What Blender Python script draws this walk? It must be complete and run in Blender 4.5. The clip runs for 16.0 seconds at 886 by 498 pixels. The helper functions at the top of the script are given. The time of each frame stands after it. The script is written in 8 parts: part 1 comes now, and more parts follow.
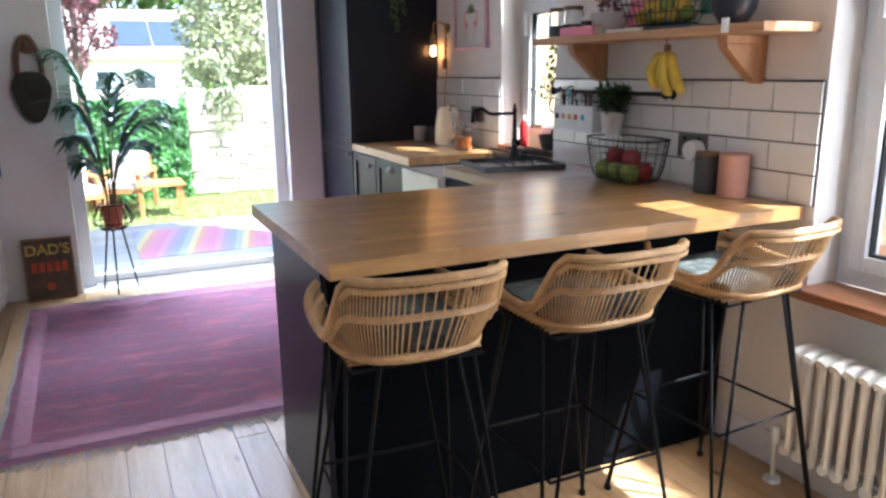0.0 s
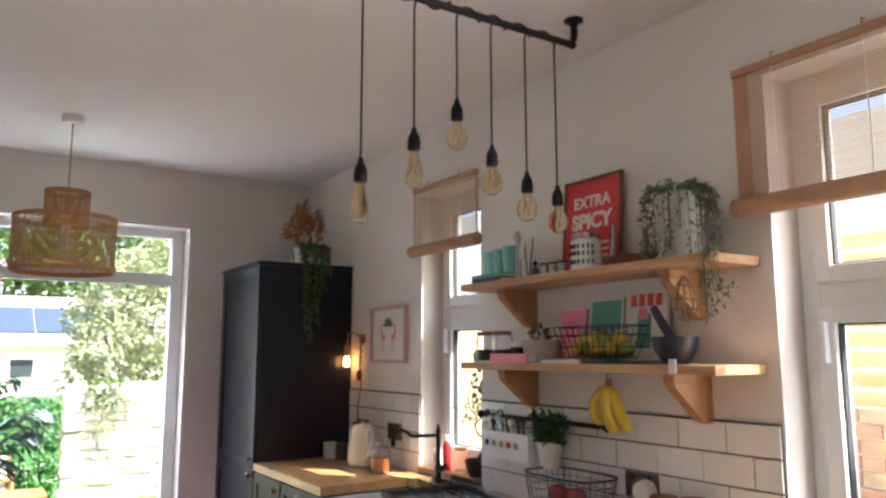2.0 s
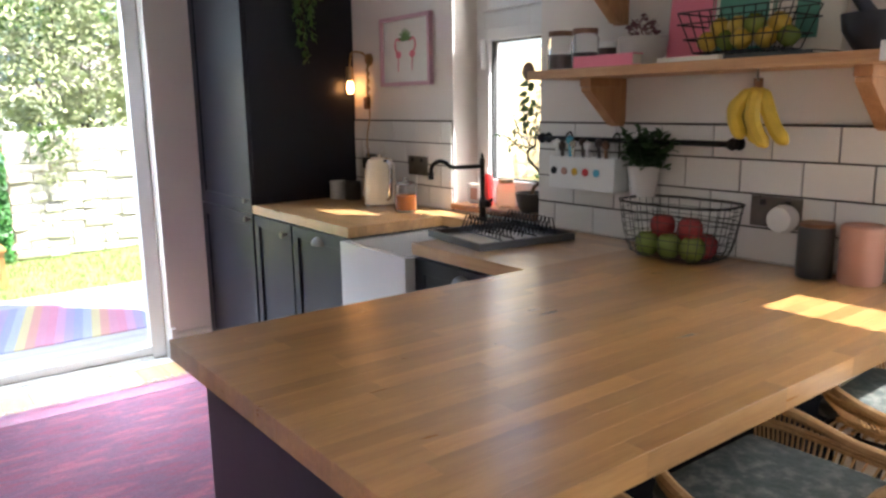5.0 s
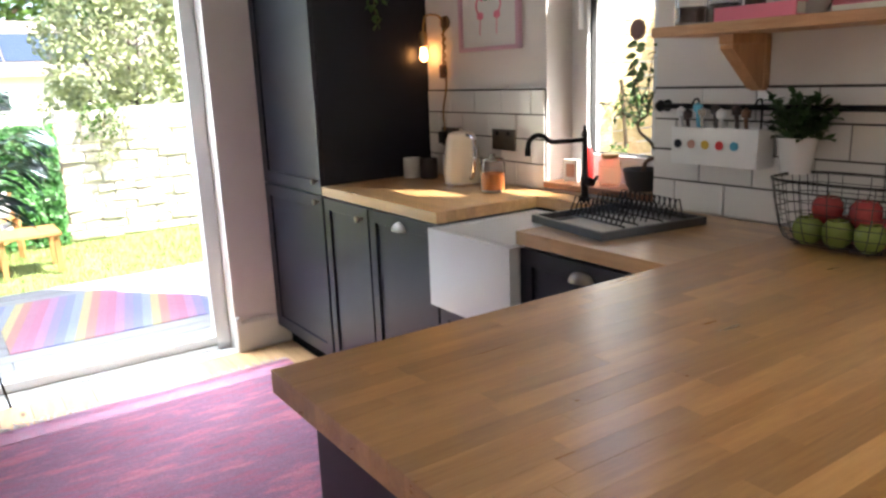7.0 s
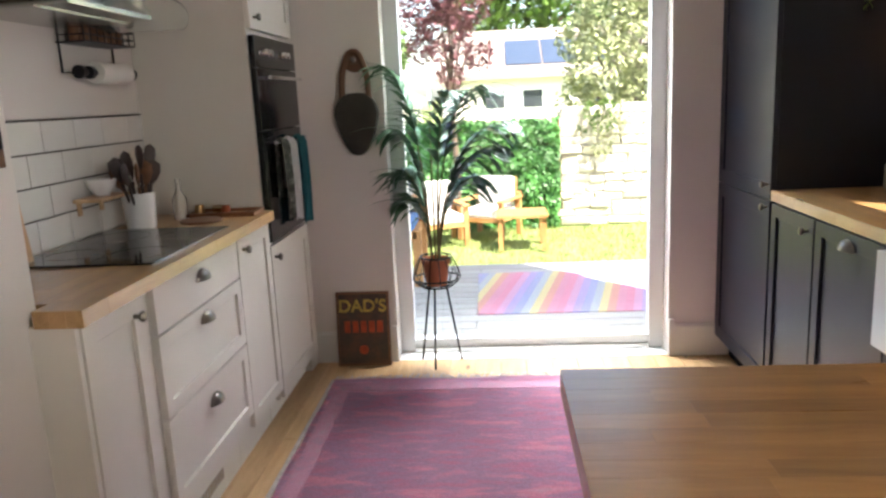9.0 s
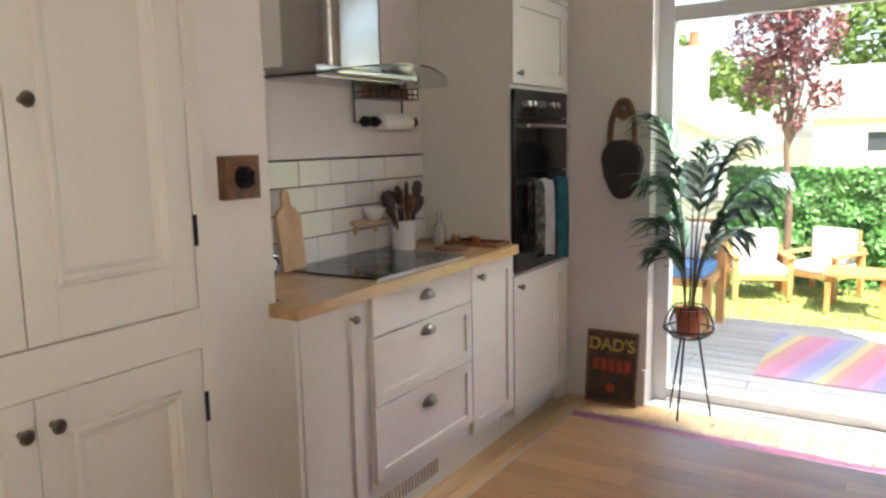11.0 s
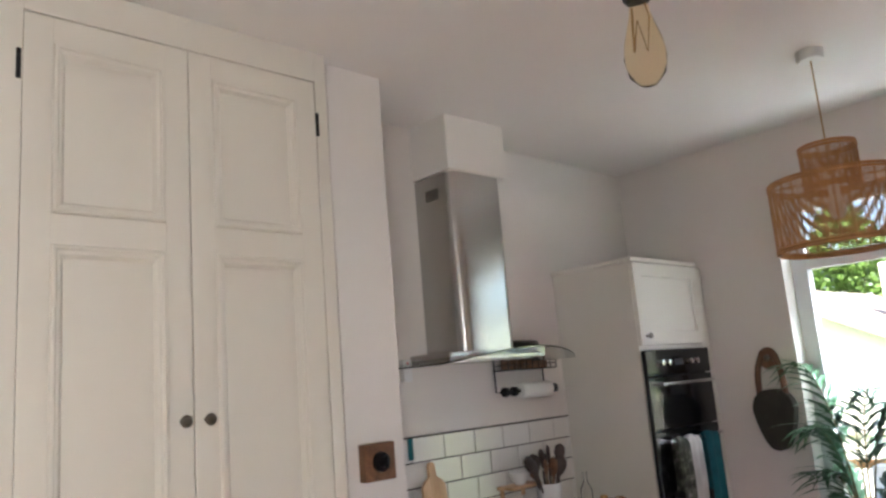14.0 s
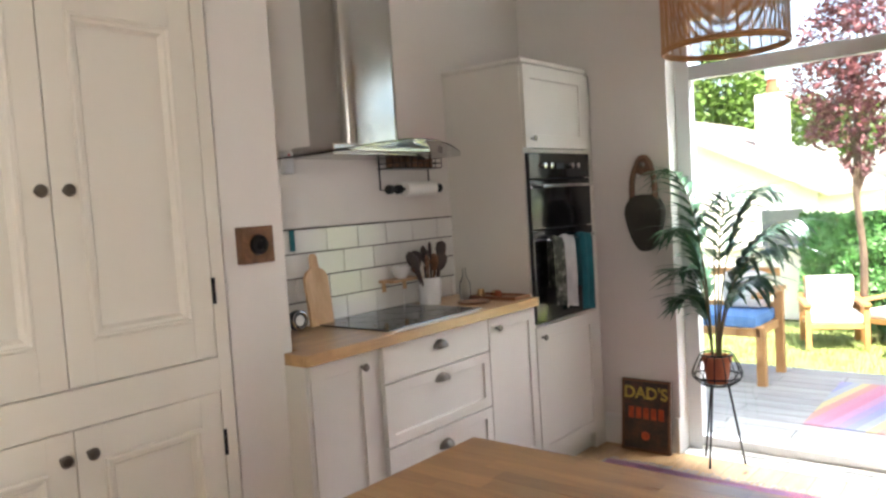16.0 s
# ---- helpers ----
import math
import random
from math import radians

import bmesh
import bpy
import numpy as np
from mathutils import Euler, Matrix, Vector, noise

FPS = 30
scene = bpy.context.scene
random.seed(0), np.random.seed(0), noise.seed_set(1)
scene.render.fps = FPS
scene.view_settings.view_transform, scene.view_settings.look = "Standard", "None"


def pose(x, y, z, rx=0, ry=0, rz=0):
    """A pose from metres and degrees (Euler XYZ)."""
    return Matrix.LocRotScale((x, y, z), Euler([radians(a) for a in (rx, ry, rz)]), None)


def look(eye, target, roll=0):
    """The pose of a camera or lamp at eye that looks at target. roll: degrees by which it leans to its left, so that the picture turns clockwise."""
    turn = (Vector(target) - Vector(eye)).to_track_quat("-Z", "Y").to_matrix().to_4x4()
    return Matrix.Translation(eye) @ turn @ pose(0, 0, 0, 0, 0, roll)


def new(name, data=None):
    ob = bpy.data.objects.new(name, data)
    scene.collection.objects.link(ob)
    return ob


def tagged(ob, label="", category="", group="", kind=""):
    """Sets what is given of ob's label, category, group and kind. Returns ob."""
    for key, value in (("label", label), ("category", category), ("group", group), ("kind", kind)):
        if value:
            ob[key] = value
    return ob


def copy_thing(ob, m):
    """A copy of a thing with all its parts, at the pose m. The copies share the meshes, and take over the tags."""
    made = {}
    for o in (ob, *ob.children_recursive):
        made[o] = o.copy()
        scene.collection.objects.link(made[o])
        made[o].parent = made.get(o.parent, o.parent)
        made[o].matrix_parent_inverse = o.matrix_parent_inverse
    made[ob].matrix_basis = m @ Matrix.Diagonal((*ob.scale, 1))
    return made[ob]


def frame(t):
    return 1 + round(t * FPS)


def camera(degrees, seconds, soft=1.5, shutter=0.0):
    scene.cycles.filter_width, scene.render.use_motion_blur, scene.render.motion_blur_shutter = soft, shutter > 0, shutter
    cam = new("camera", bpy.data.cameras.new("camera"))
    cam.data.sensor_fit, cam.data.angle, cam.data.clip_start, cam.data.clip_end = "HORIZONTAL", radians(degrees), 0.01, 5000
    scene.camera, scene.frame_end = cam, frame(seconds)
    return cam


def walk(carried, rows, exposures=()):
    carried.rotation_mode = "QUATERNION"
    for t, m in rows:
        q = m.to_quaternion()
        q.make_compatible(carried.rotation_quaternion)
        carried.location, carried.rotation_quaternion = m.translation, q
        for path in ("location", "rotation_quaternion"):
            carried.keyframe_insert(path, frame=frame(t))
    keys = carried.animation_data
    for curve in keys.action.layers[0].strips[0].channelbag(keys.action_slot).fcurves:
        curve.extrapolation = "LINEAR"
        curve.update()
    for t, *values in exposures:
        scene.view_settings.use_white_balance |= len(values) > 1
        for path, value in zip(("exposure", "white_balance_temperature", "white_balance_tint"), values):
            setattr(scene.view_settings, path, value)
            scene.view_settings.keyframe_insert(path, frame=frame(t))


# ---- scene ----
cam = camera(61.9, 16.0, soft=2.6)
METRES, EYE, TILT, LEAN, TURN = 3.36, 1.36, 0.0, 0.0, -24.5
PATH = [
    (0, (0.374, 0.434, 1.353), (1.197, 2.195, 0.882), -0.7),
    (0.5, (0.312, 0.463, 1.398), (1.307, 2.171, 1.095), -0.5),
    (1, (0.308, 0.522, 1.434), (1.361, 2.218, 1.315), -0.7),
    (1.5, (0.345, 0.634, 1.48), (1.414, 2.322, 1.571), -0.8),
    (2, (0.385, 0.724, 1.514), (1.471, 2.38, 1.795), -0.1),
    (2.5, (0.369, 0.825, 1.528), (1.484, 2.448, 1.872), -0.8),
    (3, (0.306, 0.942, 1.51), (1.478, 2.545, 1.753), -1.5),
    (3.5, (0.278, 1.023, 1.457), (1.46, 2.636, 1.415), -1.4),
    (4, (0.323, 1.128, 1.387), (1.462, 2.752, 1.132), -1.2),
    (6.5, (0.441, 1.849, 1.368), (1.696, 3.343, 0.93), -1.3),
    (7, (0.441, 1.848, 1.373), (1.53, 3.461, 0.916), -2.3),
    (7.5, (0.487, 1.846, 1.377), (1.242, 3.642, 0.926), -1.6),
    (8, (0.61, 1.888, 1.342), (1.015, 3.804, 0.934), -0.4),
    (8.5, (0.669, 1.896, 1.375), (0.814, 3.843, 0.939), -1.2),
    (9, (0.744, 1.862, 1.336), (0.594, 3.815, 0.933), -2.7),
    (9.5, (0.814, 1.807, 1.382), (0.382, 3.717, 0.978), -2.5),
    (10, (0.981, 1.841, 1.355), (0.287, 3.683, 0.996), -2.1),
    (12.5, (1.639, 1.764, 1.45), (0.299, 3.245, 1.351), -2.3),
    (13, (1.731, 1.77, 1.47), (0.335, 3.201, 1.545), -3.3),
    (13.5, (1.763, 1.745, 1.52), (0.337, 3.126, 1.762), -4.2),
    (14, (1.749, 1.734, 1.527), (0.315, 3.08, 1.887), -4.7),
    (14.5, (1.752, 1.735, 1.507), (0.336, 3.106, 1.846), -3.9),
    (15, (1.764, 1.764, 1.459), (0.362, 3.179, 1.648), -3.6),
    (15.5, (1.73, 1.774, 1.423), (0.371, 3.241, 1.444), -3.6),
    (16, (1.733, 1.794, 1.389), (0.459, 3.331, 1.268), -3.6),
]
EXPOSURES = [(0.0, 2.18, 5500, 10), (2.0, 2.14, 6200, 11), (4.0, 2.10, 6000, 10), (7.0, 2.24, 6300, 10), (8.0, 2.10, 6500, 10), (9.0, 2.10, 6700, 10), (12.5, 2.14, 7100, 12), (14.5, 2.22, 6200, 10), (16.0, 2.3, 6800, 10)]
walk(cam, [(t, look(eye, target, roll)) for t, eye, target, roll in PATH], EXPOSURES)


# ---- world and sun ----
SUN_ELEV = radians(55.4)
sun_dir = Vector((0.683, -0.73, 0.0)).normalized() * math.cos(SUN_ELEV) + Vector((0, 0, math.sin(SUN_ELEV)))
world = bpy.data.worlds.new("world")
scene.world = world
world.use_nodes = True
wn = world.node_tree.nodes
wl = world.node_tree.links
wn.clear()
w_out = wn.new("ShaderNodeOutputWorld")
w_bg = wn.new("ShaderNodeBackground")
w_sky = wn.new("ShaderNodeTexSky")
w_sky.sky_type = "NISHITA"
w_sky.sun_disc = False
w_sky.sun_elevation = SUN_ELEV
w_sky.sun_rotation = math.atan2(sun_dir.x, sun_dir.y)
w_sky.dust_density = 2.0
w_bg.inputs["Strength"].default_value = 0.15
wl.new(w_sky.outputs[0], w_bg.inputs[0])
wl.new(w_bg.outputs[0], w_out.inputs[0])
sun_data = bpy.data.lights.new("sun", "SUN")
sun_data.energy = 5.0
sun_data.angle = radians(0.5)
sun_data.color = (1.0, 0.94, 0.85)
sun_ob = new("sun", sun_data)
sun_ob.matrix_world = look(sun_dir * 20, (0, 0, 0))


def sky_fill_lamp(name, at, to, w, h, watts, colour, spread=180):
    """An added area lamp that boosts the sky's light from outside an opening."""
    d = bpy.data.lights.new(name, "AREA")
    d.shape, d.size, d.size_y, d.energy, d.color = "RECTANGLE", w, h, watts, colour
    d.spread = radians(spread)
    ob = new(name, d)
    ob.matrix_world = look(at, to)
    return ob


# Added lamp behind window_1's unseen end; brightens stools and alcove cupboard.
sky_fill_lamp("window_fill", (2.68, 0.72, 1.5), (0.0, 0.72, 1.45), 1.15, 1.5, 9.0, (0.97, 0.98, 1.0))
# Added lamp, unseen above the door, aimed in to brighten floor and rug.
sky_fill_lamp("door_fill", (0.9, 6.15, 2.95), (0.85, 4.1, 0.0), 1.5, 0.8, 34.0, (0.88, 0.94, 1.0), 85)


# ---- materials ----
def material(name, colour, rough=0.6, metal=0.0, vary=0.06, scale=3.0, bump=0.0, bump_scale=60.0, stretch=(1, 1, 1), coat=0.0, per_object=0.0, transmission=0.0, emit=0.0, emit_colour=None, sheen=0.0, rough_vary=0.1):
    """A plain surface with broad and fine variation in tone and gloss."""
    m = bpy.data.materials.new(name)
    m.use_nodes = True
    nt = m.node_tree
    b = nt.nodes["Principled BSDF"]
    b.inputs["Roughness"].default_value = rough
    b.inputs["Metallic"].default_value = metal
    b.inputs["Coat Weight"].default_value = coat
    b.inputs["Transmission Weight"].default_value = transmission
    b.inputs["Sheen Weight"].default_value = sheen
    if emit:
        b.inputs["Emission Color"].default_value = (*(emit_colour or colour), 1)
        b.inputs["Emission Strength"].default_value = emit
    co = nt.nodes.new("ShaderNodeTexCoord")
    mp = nt.nodes.new("ShaderNodeMapping")
    mp.inputs["Scale"].default_value = stretch
    nt.links.new(co.outputs["Object"], mp.inputs[0])
    big = nt.nodes.new("ShaderNodeTexNoise")
    big.inputs["Scale"].default_value = scale
    big.inputs["Detail"].default_value = 5
    nt.links.new(mp.outputs[0], big.inputs["Vector"])
    fine = nt.nodes.new("ShaderNodeTexNoise")
    fine.inputs["Scale"].default_value = bump_scale
    fine.inputs["Detail"].default_value = 3
    nt.links.new(mp.outputs[0], fine.inputs["Vector"])
    hsv = nt.nodes.new("ShaderNodeHueSaturation")
    hsv.inputs["Color"].default_value = (*colour, 1)
    rng = nt.nodes.new("ShaderNodeMapRange")
    rng.inputs["From Min"].default_value, rng.inputs["From Max"].default_value = 0.3, 0.7
    rng.inputs["To Min"].default_value, rng.inputs["To Max"].default_value = 1 - vary, 1 + vary
    nt.links.new(big.outputs[0], rng.inputs[0])
    out = rng.outputs[0]
    if per_object:
        info = nt.nodes.new("ShaderNodeObjectInfo")
        r2 = nt.nodes.new("ShaderNodeMapRange")
        r2.inputs["To Min"].default_value, r2.inputs["To Max"].default_value = 1 - per_object, 1 + per_object
        nt.links.new(info.outputs["Random"], r2.inputs[0])
        mul = nt.nodes.new("ShaderNodeMath")
        mul.operation = "MULTIPLY"
        nt.links.new(out, mul.inputs[0])
        nt.links.new(r2.outputs[0], mul.inputs[1])
        out = mul.outputs[0]
    nt.links.new(out, hsv.inputs["Value"])
    nt.links.new(hsv.outputs[0], b.inputs["Base Color"])
    rr = nt.nodes.new("ShaderNodeMapRange")
    rr.inputs["To Min"].default_value, rr.inputs["To Max"].default_value = max(0.02, rough - rough_vary / 2), min(1, rough + rough_vary / 2)
    nt.links.new(fine.outputs[0], rr.inputs[0])
    nt.links.new(rr.outputs[0], b.inputs["Roughness"])
    if bump:
        bp = nt.nodes.new("ShaderNodeBump")
        bp.inputs["Strength"].default_value = bump
        bp.inputs["Distance"].default_value = 0.002
        nt.links.new(fine.outputs[0], bp.inputs["Height"])
        nt.links.new(bp.outputs[0], b.inputs["Normal"])
    return m


def wood(name, dark, light, along=(1, 14, 14), rough=0.45, scale=2.2, per_object=0.0, rings=9.0, knots=False, coat=0.0, bump=0.15):
    """Wood with a stretched grain; along: the scale on each axis, small along the grain."""
    m = bpy.data.materials.new(name)
    m.use_nodes = True
    nt = m.node_tree
    b = nt.nodes["Principled BSDF"]
    b.inputs["Coat Weight"].default_value = coat
    b.inputs["Coat Roughness"].default_value = 0.25
    co = nt.nodes.new("ShaderNodeTexCoord")
    mp = nt.nodes.new("ShaderNodeMapping")
    mp.inputs["Scale"].default_value = along
    info = nt.nodes.new("ShaderNodeObjectInfo")
    comb = nt.nodes.new("ShaderNodeCombineXYZ")
    mulr = nt.nodes.new("ShaderNodeMath")
    mulr.operation = "MULTIPLY"
    mulr.inputs[1].default_value = 37.0
    nt.links.new(info.outputs["Random"], mulr.inputs[0])
    for i in range(3):
        nt.links.new(mulr.outputs[0], comb.inputs[i])
    nt.links.new(comb.outputs[0], mp.inputs["Location"])
    nt.links.new(co.outputs["Object"], mp.inputs[0])
    n1 = nt.nodes.new("ShaderNodeTexNoise")
    n1.inputs["Scale"].default_value = scale
    n1.inputs["Detail"].default_value = 8
    n1.inputs["Distortion"].default_value = 0.6
    nt.links.new(mp.outputs[0], n1.inputs["Vector"])
    n2 = nt.nodes.new("ShaderNodeTexNoise")
    n2.inputs["Scale"].default_value = scale * rings
    n2.inputs["Detail"].default_value = 4
    nt.links.new(mp.outputs[0], n2.inputs["Vector"])
    mix = nt.nodes.new("ShaderNodeMath")
    mix.operation = "MULTIPLY_ADD"
    mix.inputs[1].default_value = 0.35
    nt.links.new(n2.outputs[0], mix.inputs[0])
    half = nt.nodes.new("ShaderNodeMath")
    half.operation = "MULTIPLY"
    half.inputs[1].default_value = 0.7
    nt.links.new(n1.outputs[0], half.inputs[0])
    nt.links.new(half.outputs[0], mix.inputs[2])
    ramp = nt.nodes.new("ShaderNodeValToRGB")
    ramp.color_ramp.elements[0].position, ramp.color_ramp.elements[1].position = 0.35, 0.68
    ramp.color_ramp.elements[0].color, ramp.color_ramp.elements[1].color = (*dark, 1), (*light, 1)
    nt.links.new(mix.outputs[0], ramp.inputs[0])
    hsv = nt.nodes.new("ShaderNodeHueSaturation")
    r2 = nt.nodes.new("ShaderNodeMapRange")
    r2.inputs["To Min"].default_value, r2.inputs["To Max"].default_value = 1 - per_object, 1 + per_object
    nt.links.new(info.outputs["Random"], r2.inputs[0])
    nt.links.new(r2.outputs[0], hsv.inputs["Value"])
    nt.links.new(ramp.outputs[0], hsv.inputs["Color"])
    col = hsv.outputs[0]
    if knots:
        mk = nt.nodes.new("ShaderNodeMapping")
        mk.inputs["Scale"].default_value = (7.0, 2.6, 1.0)
        nt.links.new(comb.outputs[0], mk.inputs["Location"])
        nt.links.new(co.outputs["Object"], mk.inputs[0])
        vor = nt.nodes.new("ShaderNodeTexVoronoi")
        vor.inputs["Scale"].default_value = 1.0
        nt.links.new(mk.outputs[0], vor.inputs["Vector"])
        kr = nt.nodes.new("ShaderNodeMapRange")
        kr.inputs["From Min"].default_value, kr.inputs["From Max"].default_value = 0.05, 0.11
        kr.inputs["To Min"].default_value, kr.inputs["To Max"].default_value = 0.85, 0.0
        nt.links.new(vor.outputs["Distance"], kr.inputs[0])
        mixk = nt.nodes.new("ShaderNodeMix")
        mixk.data_type = "RGBA"
        mixk.inputs["B"].default_value = (0.12, 0.045, 0.015, 1)
        nt.links.new(kr.outputs[0], mixk.inputs["Factor"])
        nt.links.new(col, mixk.inputs["A"])
        col = mixk.outputs["Result"]
    nt.links.new(col, b.inputs["Base Color"])
    rr = nt.nodes.new("ShaderNodeMapRange")
    rr.inputs["To Min"].default_value, rr.inputs["To Max"].default_value = rough - 0.08, rough + 0.1
    nt.links.new(n1.outputs[0], rr.inputs[0])
    nt.links.new(rr.outputs[0], b.inputs["Roughness"])
    bp = nt.nodes.new("ShaderNodeBump")
    bp.inputs["Strength"].default_value = bump
    bp.inputs["Distance"].default_value = 0.001
    nt.links.new(n2.outputs[0], bp.inputs["Height"])
    nt.links.new(bp.outputs[0], b.inputs["Normal"])
    return m


def stripes(name, colours, period, rough=0.95, axis=0, rot=0.0):
    """A woven cloth in stripes of colours."""
    m = bpy.data.materials.new(name)
    m.use_nodes = True
    nt = m.node_tree
    b = nt.nodes["Principled BSDF"]
    b.inputs["Roughness"].default_value = rough
    co = nt.nodes.new("ShaderNodeTexCoord")
    mp = nt.nodes.new("ShaderNodeMapping")
    mp.inputs["Rotation"].default_value = (0, 0, rot)
    nt.links.new(co.outputs["Object"], mp.inputs[0])
    sep = nt.nodes.new("ShaderNodeSeparateXYZ")
    nt.links.new(mp.outputs[0], sep.inputs[0])
    div = nt.nodes.new("ShaderNodeMath")
    div.operation = "DIVIDE"
    div.inputs[1].default_value = period
    nt.links.new(sep.outputs[axis], div.inputs[0])
    fr = nt.nodes.new("ShaderNodeMath")
    fr.operation = "FRACT"
    nt.links.new(div.outputs[0], fr.inputs[0])
    ramp = nt.nodes.new("ShaderNodeValToRGB")
    ramp.color_ramp.interpolation = "CONSTANT"
    while len(ramp.color_ramp.elements) < len(colours):
        ramp.color_ramp.elements.new(0.5)
    for i, c in enumerate(colours):
        ramp.color_ramp.elements[i].position = i / len(colours)
        ramp.color_ramp.elements[i].color = (*c, 1)
    nt.links.new(fr.outputs[0], ramp.inputs[0])
    no = nt.nodes.new("ShaderNodeTexNoise")
    no.inputs["Scale"].default_value = 90
    nt.links.new(co.outputs["Object"], no.inputs["Vector"])
    rng = nt.nodes.new("ShaderNodeMapRange")
    rng.inputs["To Min"].default_value, rng.inputs["To Max"].default_value = 0.75, 1.25
    nt.links.new(no.outputs[0], rng.inputs[0])
    hsv = nt.nodes.new("ShaderNodeHueSaturation")
    nt.links.new(rng.outputs[0], hsv.inputs["Value"])
    nt.links.new(ramp.outputs[0], hsv.inputs["Color"])
    nt.links.new(hsv.outputs[0], b.inputs["Base Color"])
    bp = nt.nodes.new("ShaderNodeBump")
    bp.inputs["Strength"].default_value = 0.5
    bp.inputs["Distance"].default_value = 0.002
    nt.links.new(no.outputs[0], bp.inputs["Height"])
    nt.links.new(bp.outputs[0], b.inputs["Normal"])
    return m


def patchy(name, colours, scale, rough=0.9, stretch=(1, 1, 1), bump=0.4, bump_scale=80.0, fine=0.2, spread=0.4):
    """A mottled surface that blends several colours."""
    m = bpy.data.materials.new(name)
    m.use_nodes = True
    nt = m.node_tree
    b = nt.nodes["Principled BSDF"]
    b.inputs["Roughness"].default_value = rough
    co = nt.nodes.new("ShaderNodeTexCoord")
    mp = nt.nodes.new("ShaderNodeMapping")
    mp.inputs["Scale"].default_value = stretch
    nt.links.new(co.outputs["Object"], mp.inputs[0])
    no = nt.nodes.new("ShaderNodeTexNoise")
    no.inputs["Scale"].default_value = scale
    no.inputs["Detail"].default_value = 9
    no.inputs["Roughness"].default_value = 0.65
    nt.links.new(mp.outputs[0], no.inputs["Vector"])
    ramp = nt.nodes.new("ShaderNodeValToRGB")
    while len(ramp.color_ramp.elements) < len(colours):
        ramp.color_ramp.elements.new(0.5)
    for i, c in enumerate(colours):
        ramp.color_ramp.elements[i].position = 0.5 - spread / 2 + spread * i / (len(colours) - 1)
        ramp.color_ramp.elements[i].color = (*c, 1)
    nt.links.new(no.outputs[0], ramp.inputs[0])
    f = nt.nodes.new("ShaderNodeTexNoise")
    f.inputs["Scale"].default_value = bump_scale
    nt.links.new(co.outputs["Object"], f.inputs["Vector"])
    rng = nt.nodes.new("ShaderNodeMapRange")
    rng.inputs["To Min"].default_value, rng.inputs["To Max"].default_value = 1 - fine, 1 + fine
    nt.links.new(f.outputs[0], rng.inputs[0])
    hsv = nt.nodes.new("ShaderNodeHueSaturation")
    nt.links.new(rng.outputs[0], hsv.inputs["Value"])
    nt.links.new(ramp.outputs[0], hsv.inputs["Color"])
    nt.links.new(hsv.outputs[0], b.inputs["Base Color"])
    bp = nt.nodes.new("ShaderNodeBump")
    bp.inputs["Strength"].default_value = bump
    bp.inputs["Distance"].default_value = 0.004
    nt.links.new(f.outputs[0], bp.inputs["Height"])
    nt.links.new(bp.outputs[0], b.inputs["Normal"])
    return m


def glass_material(name, colour=(1, 1, 1), rough=0.0):
    m = bpy.data.materials.new(name)
    m.use_nodes = True
    b = m.node_tree.nodes["Principled BSDF"]
    b.inputs["Base Color"].default_value = (*colour, 1)
    b.inputs["Transmission Weight"].default_value = 1
    b.inputs["Roughness"].default_value = rough
    b.inputs["IOR"].default_value = 1.45
    return m


M = {}
M["wall"] = material("wall_paint", (0.74, 0.70, 0.66), 0.75, vary=0.025, scale=1.3, bump=0.12, bump_scale=180)
M["ceiling"] = material("ceiling_paint", (0.80, 0.78, 0.75), 0.85, vary=0.02, scale=1.0, bump=0.06, bump_scale=120)
M["joinery"] = material("cream_joinery_paint", (0.70, 0.66, 0.58), 0.5, vary=0.03, scale=2.0, bump=0.08, bump_scale=90, stretch=(1, 1, 0.15))
M["unit"] = material("pale_grey_unit_paint", (0.70, 0.67, 0.61), 0.4, vary=0.02, scale=2.0, bump=0.03)
M["navy"] = material("navy_unit_paint", (0.010, 0.012, 0.022), 0.32, vary=0.08, scale=3.0, rough_vary=0.03)
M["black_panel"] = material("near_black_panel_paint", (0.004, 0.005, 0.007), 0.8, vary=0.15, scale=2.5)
M["upvc"] = material("white_frame", (0.74, 0.75, 0.76), 0.3, vary=0.015, scale=2.0)
M["skirting"] = material("white_gloss", (0.72, 0.71, 0.69), 0.35, vary=0.02)
M["tile"] = material("white_tile_glaze", (0.76, 0.74, 0.71), 0.14, vary=0.02, scale=6.0, bump=0.05, bump_scale=25, per_object=0.03, coat=0.3)
M["grout"] = material("dark_grout", (0.07, 0.06, 0.055), 0.9, vary=0.1, scale=20)
M["floor"] = wood("pine_boards", (0.46, 0.27, 0.12), (0.64, 0.42, 0.22), along=(12, 1, 12), rough=0.36, per_object=0.1, knots=True, coat=0.3)
M["gap"] = material("floor_gap", (0.04, 0.025, 0.015), 0.9)
M["stave_x"] = wood("oak_stave_long", (0.34, 0.165, 0.050), (0.50, 0.275, 0.095), along=(1.6, 16, 16), rough=0.3, scale=2.0, rings=5.0, per_object=0.2, coat=1.0, bump=0.02)
M["stave_y"] = wood("oak_stave_cross", (0.38, 0.21, 0.08), (0.53, 0.32, 0.135), along=(16, 1.6, 16), rough=0.3, scale=2.0, rings=5.0, per_object=0.16, coat=0.6, bump=0.02)
M["pine"] = wood("pine_shelf", (0.40, 0.20, 0.09), (0.62, 0.38, 0.20), along=(14, 1, 14), rough=0.6, per_object=0.05)
M["pine_z"] = wood("pine_bracket", (0.36, 0.17, 0.07), (0.56, 0.31, 0.15), along=(10, 10, 1), rough=0.6)
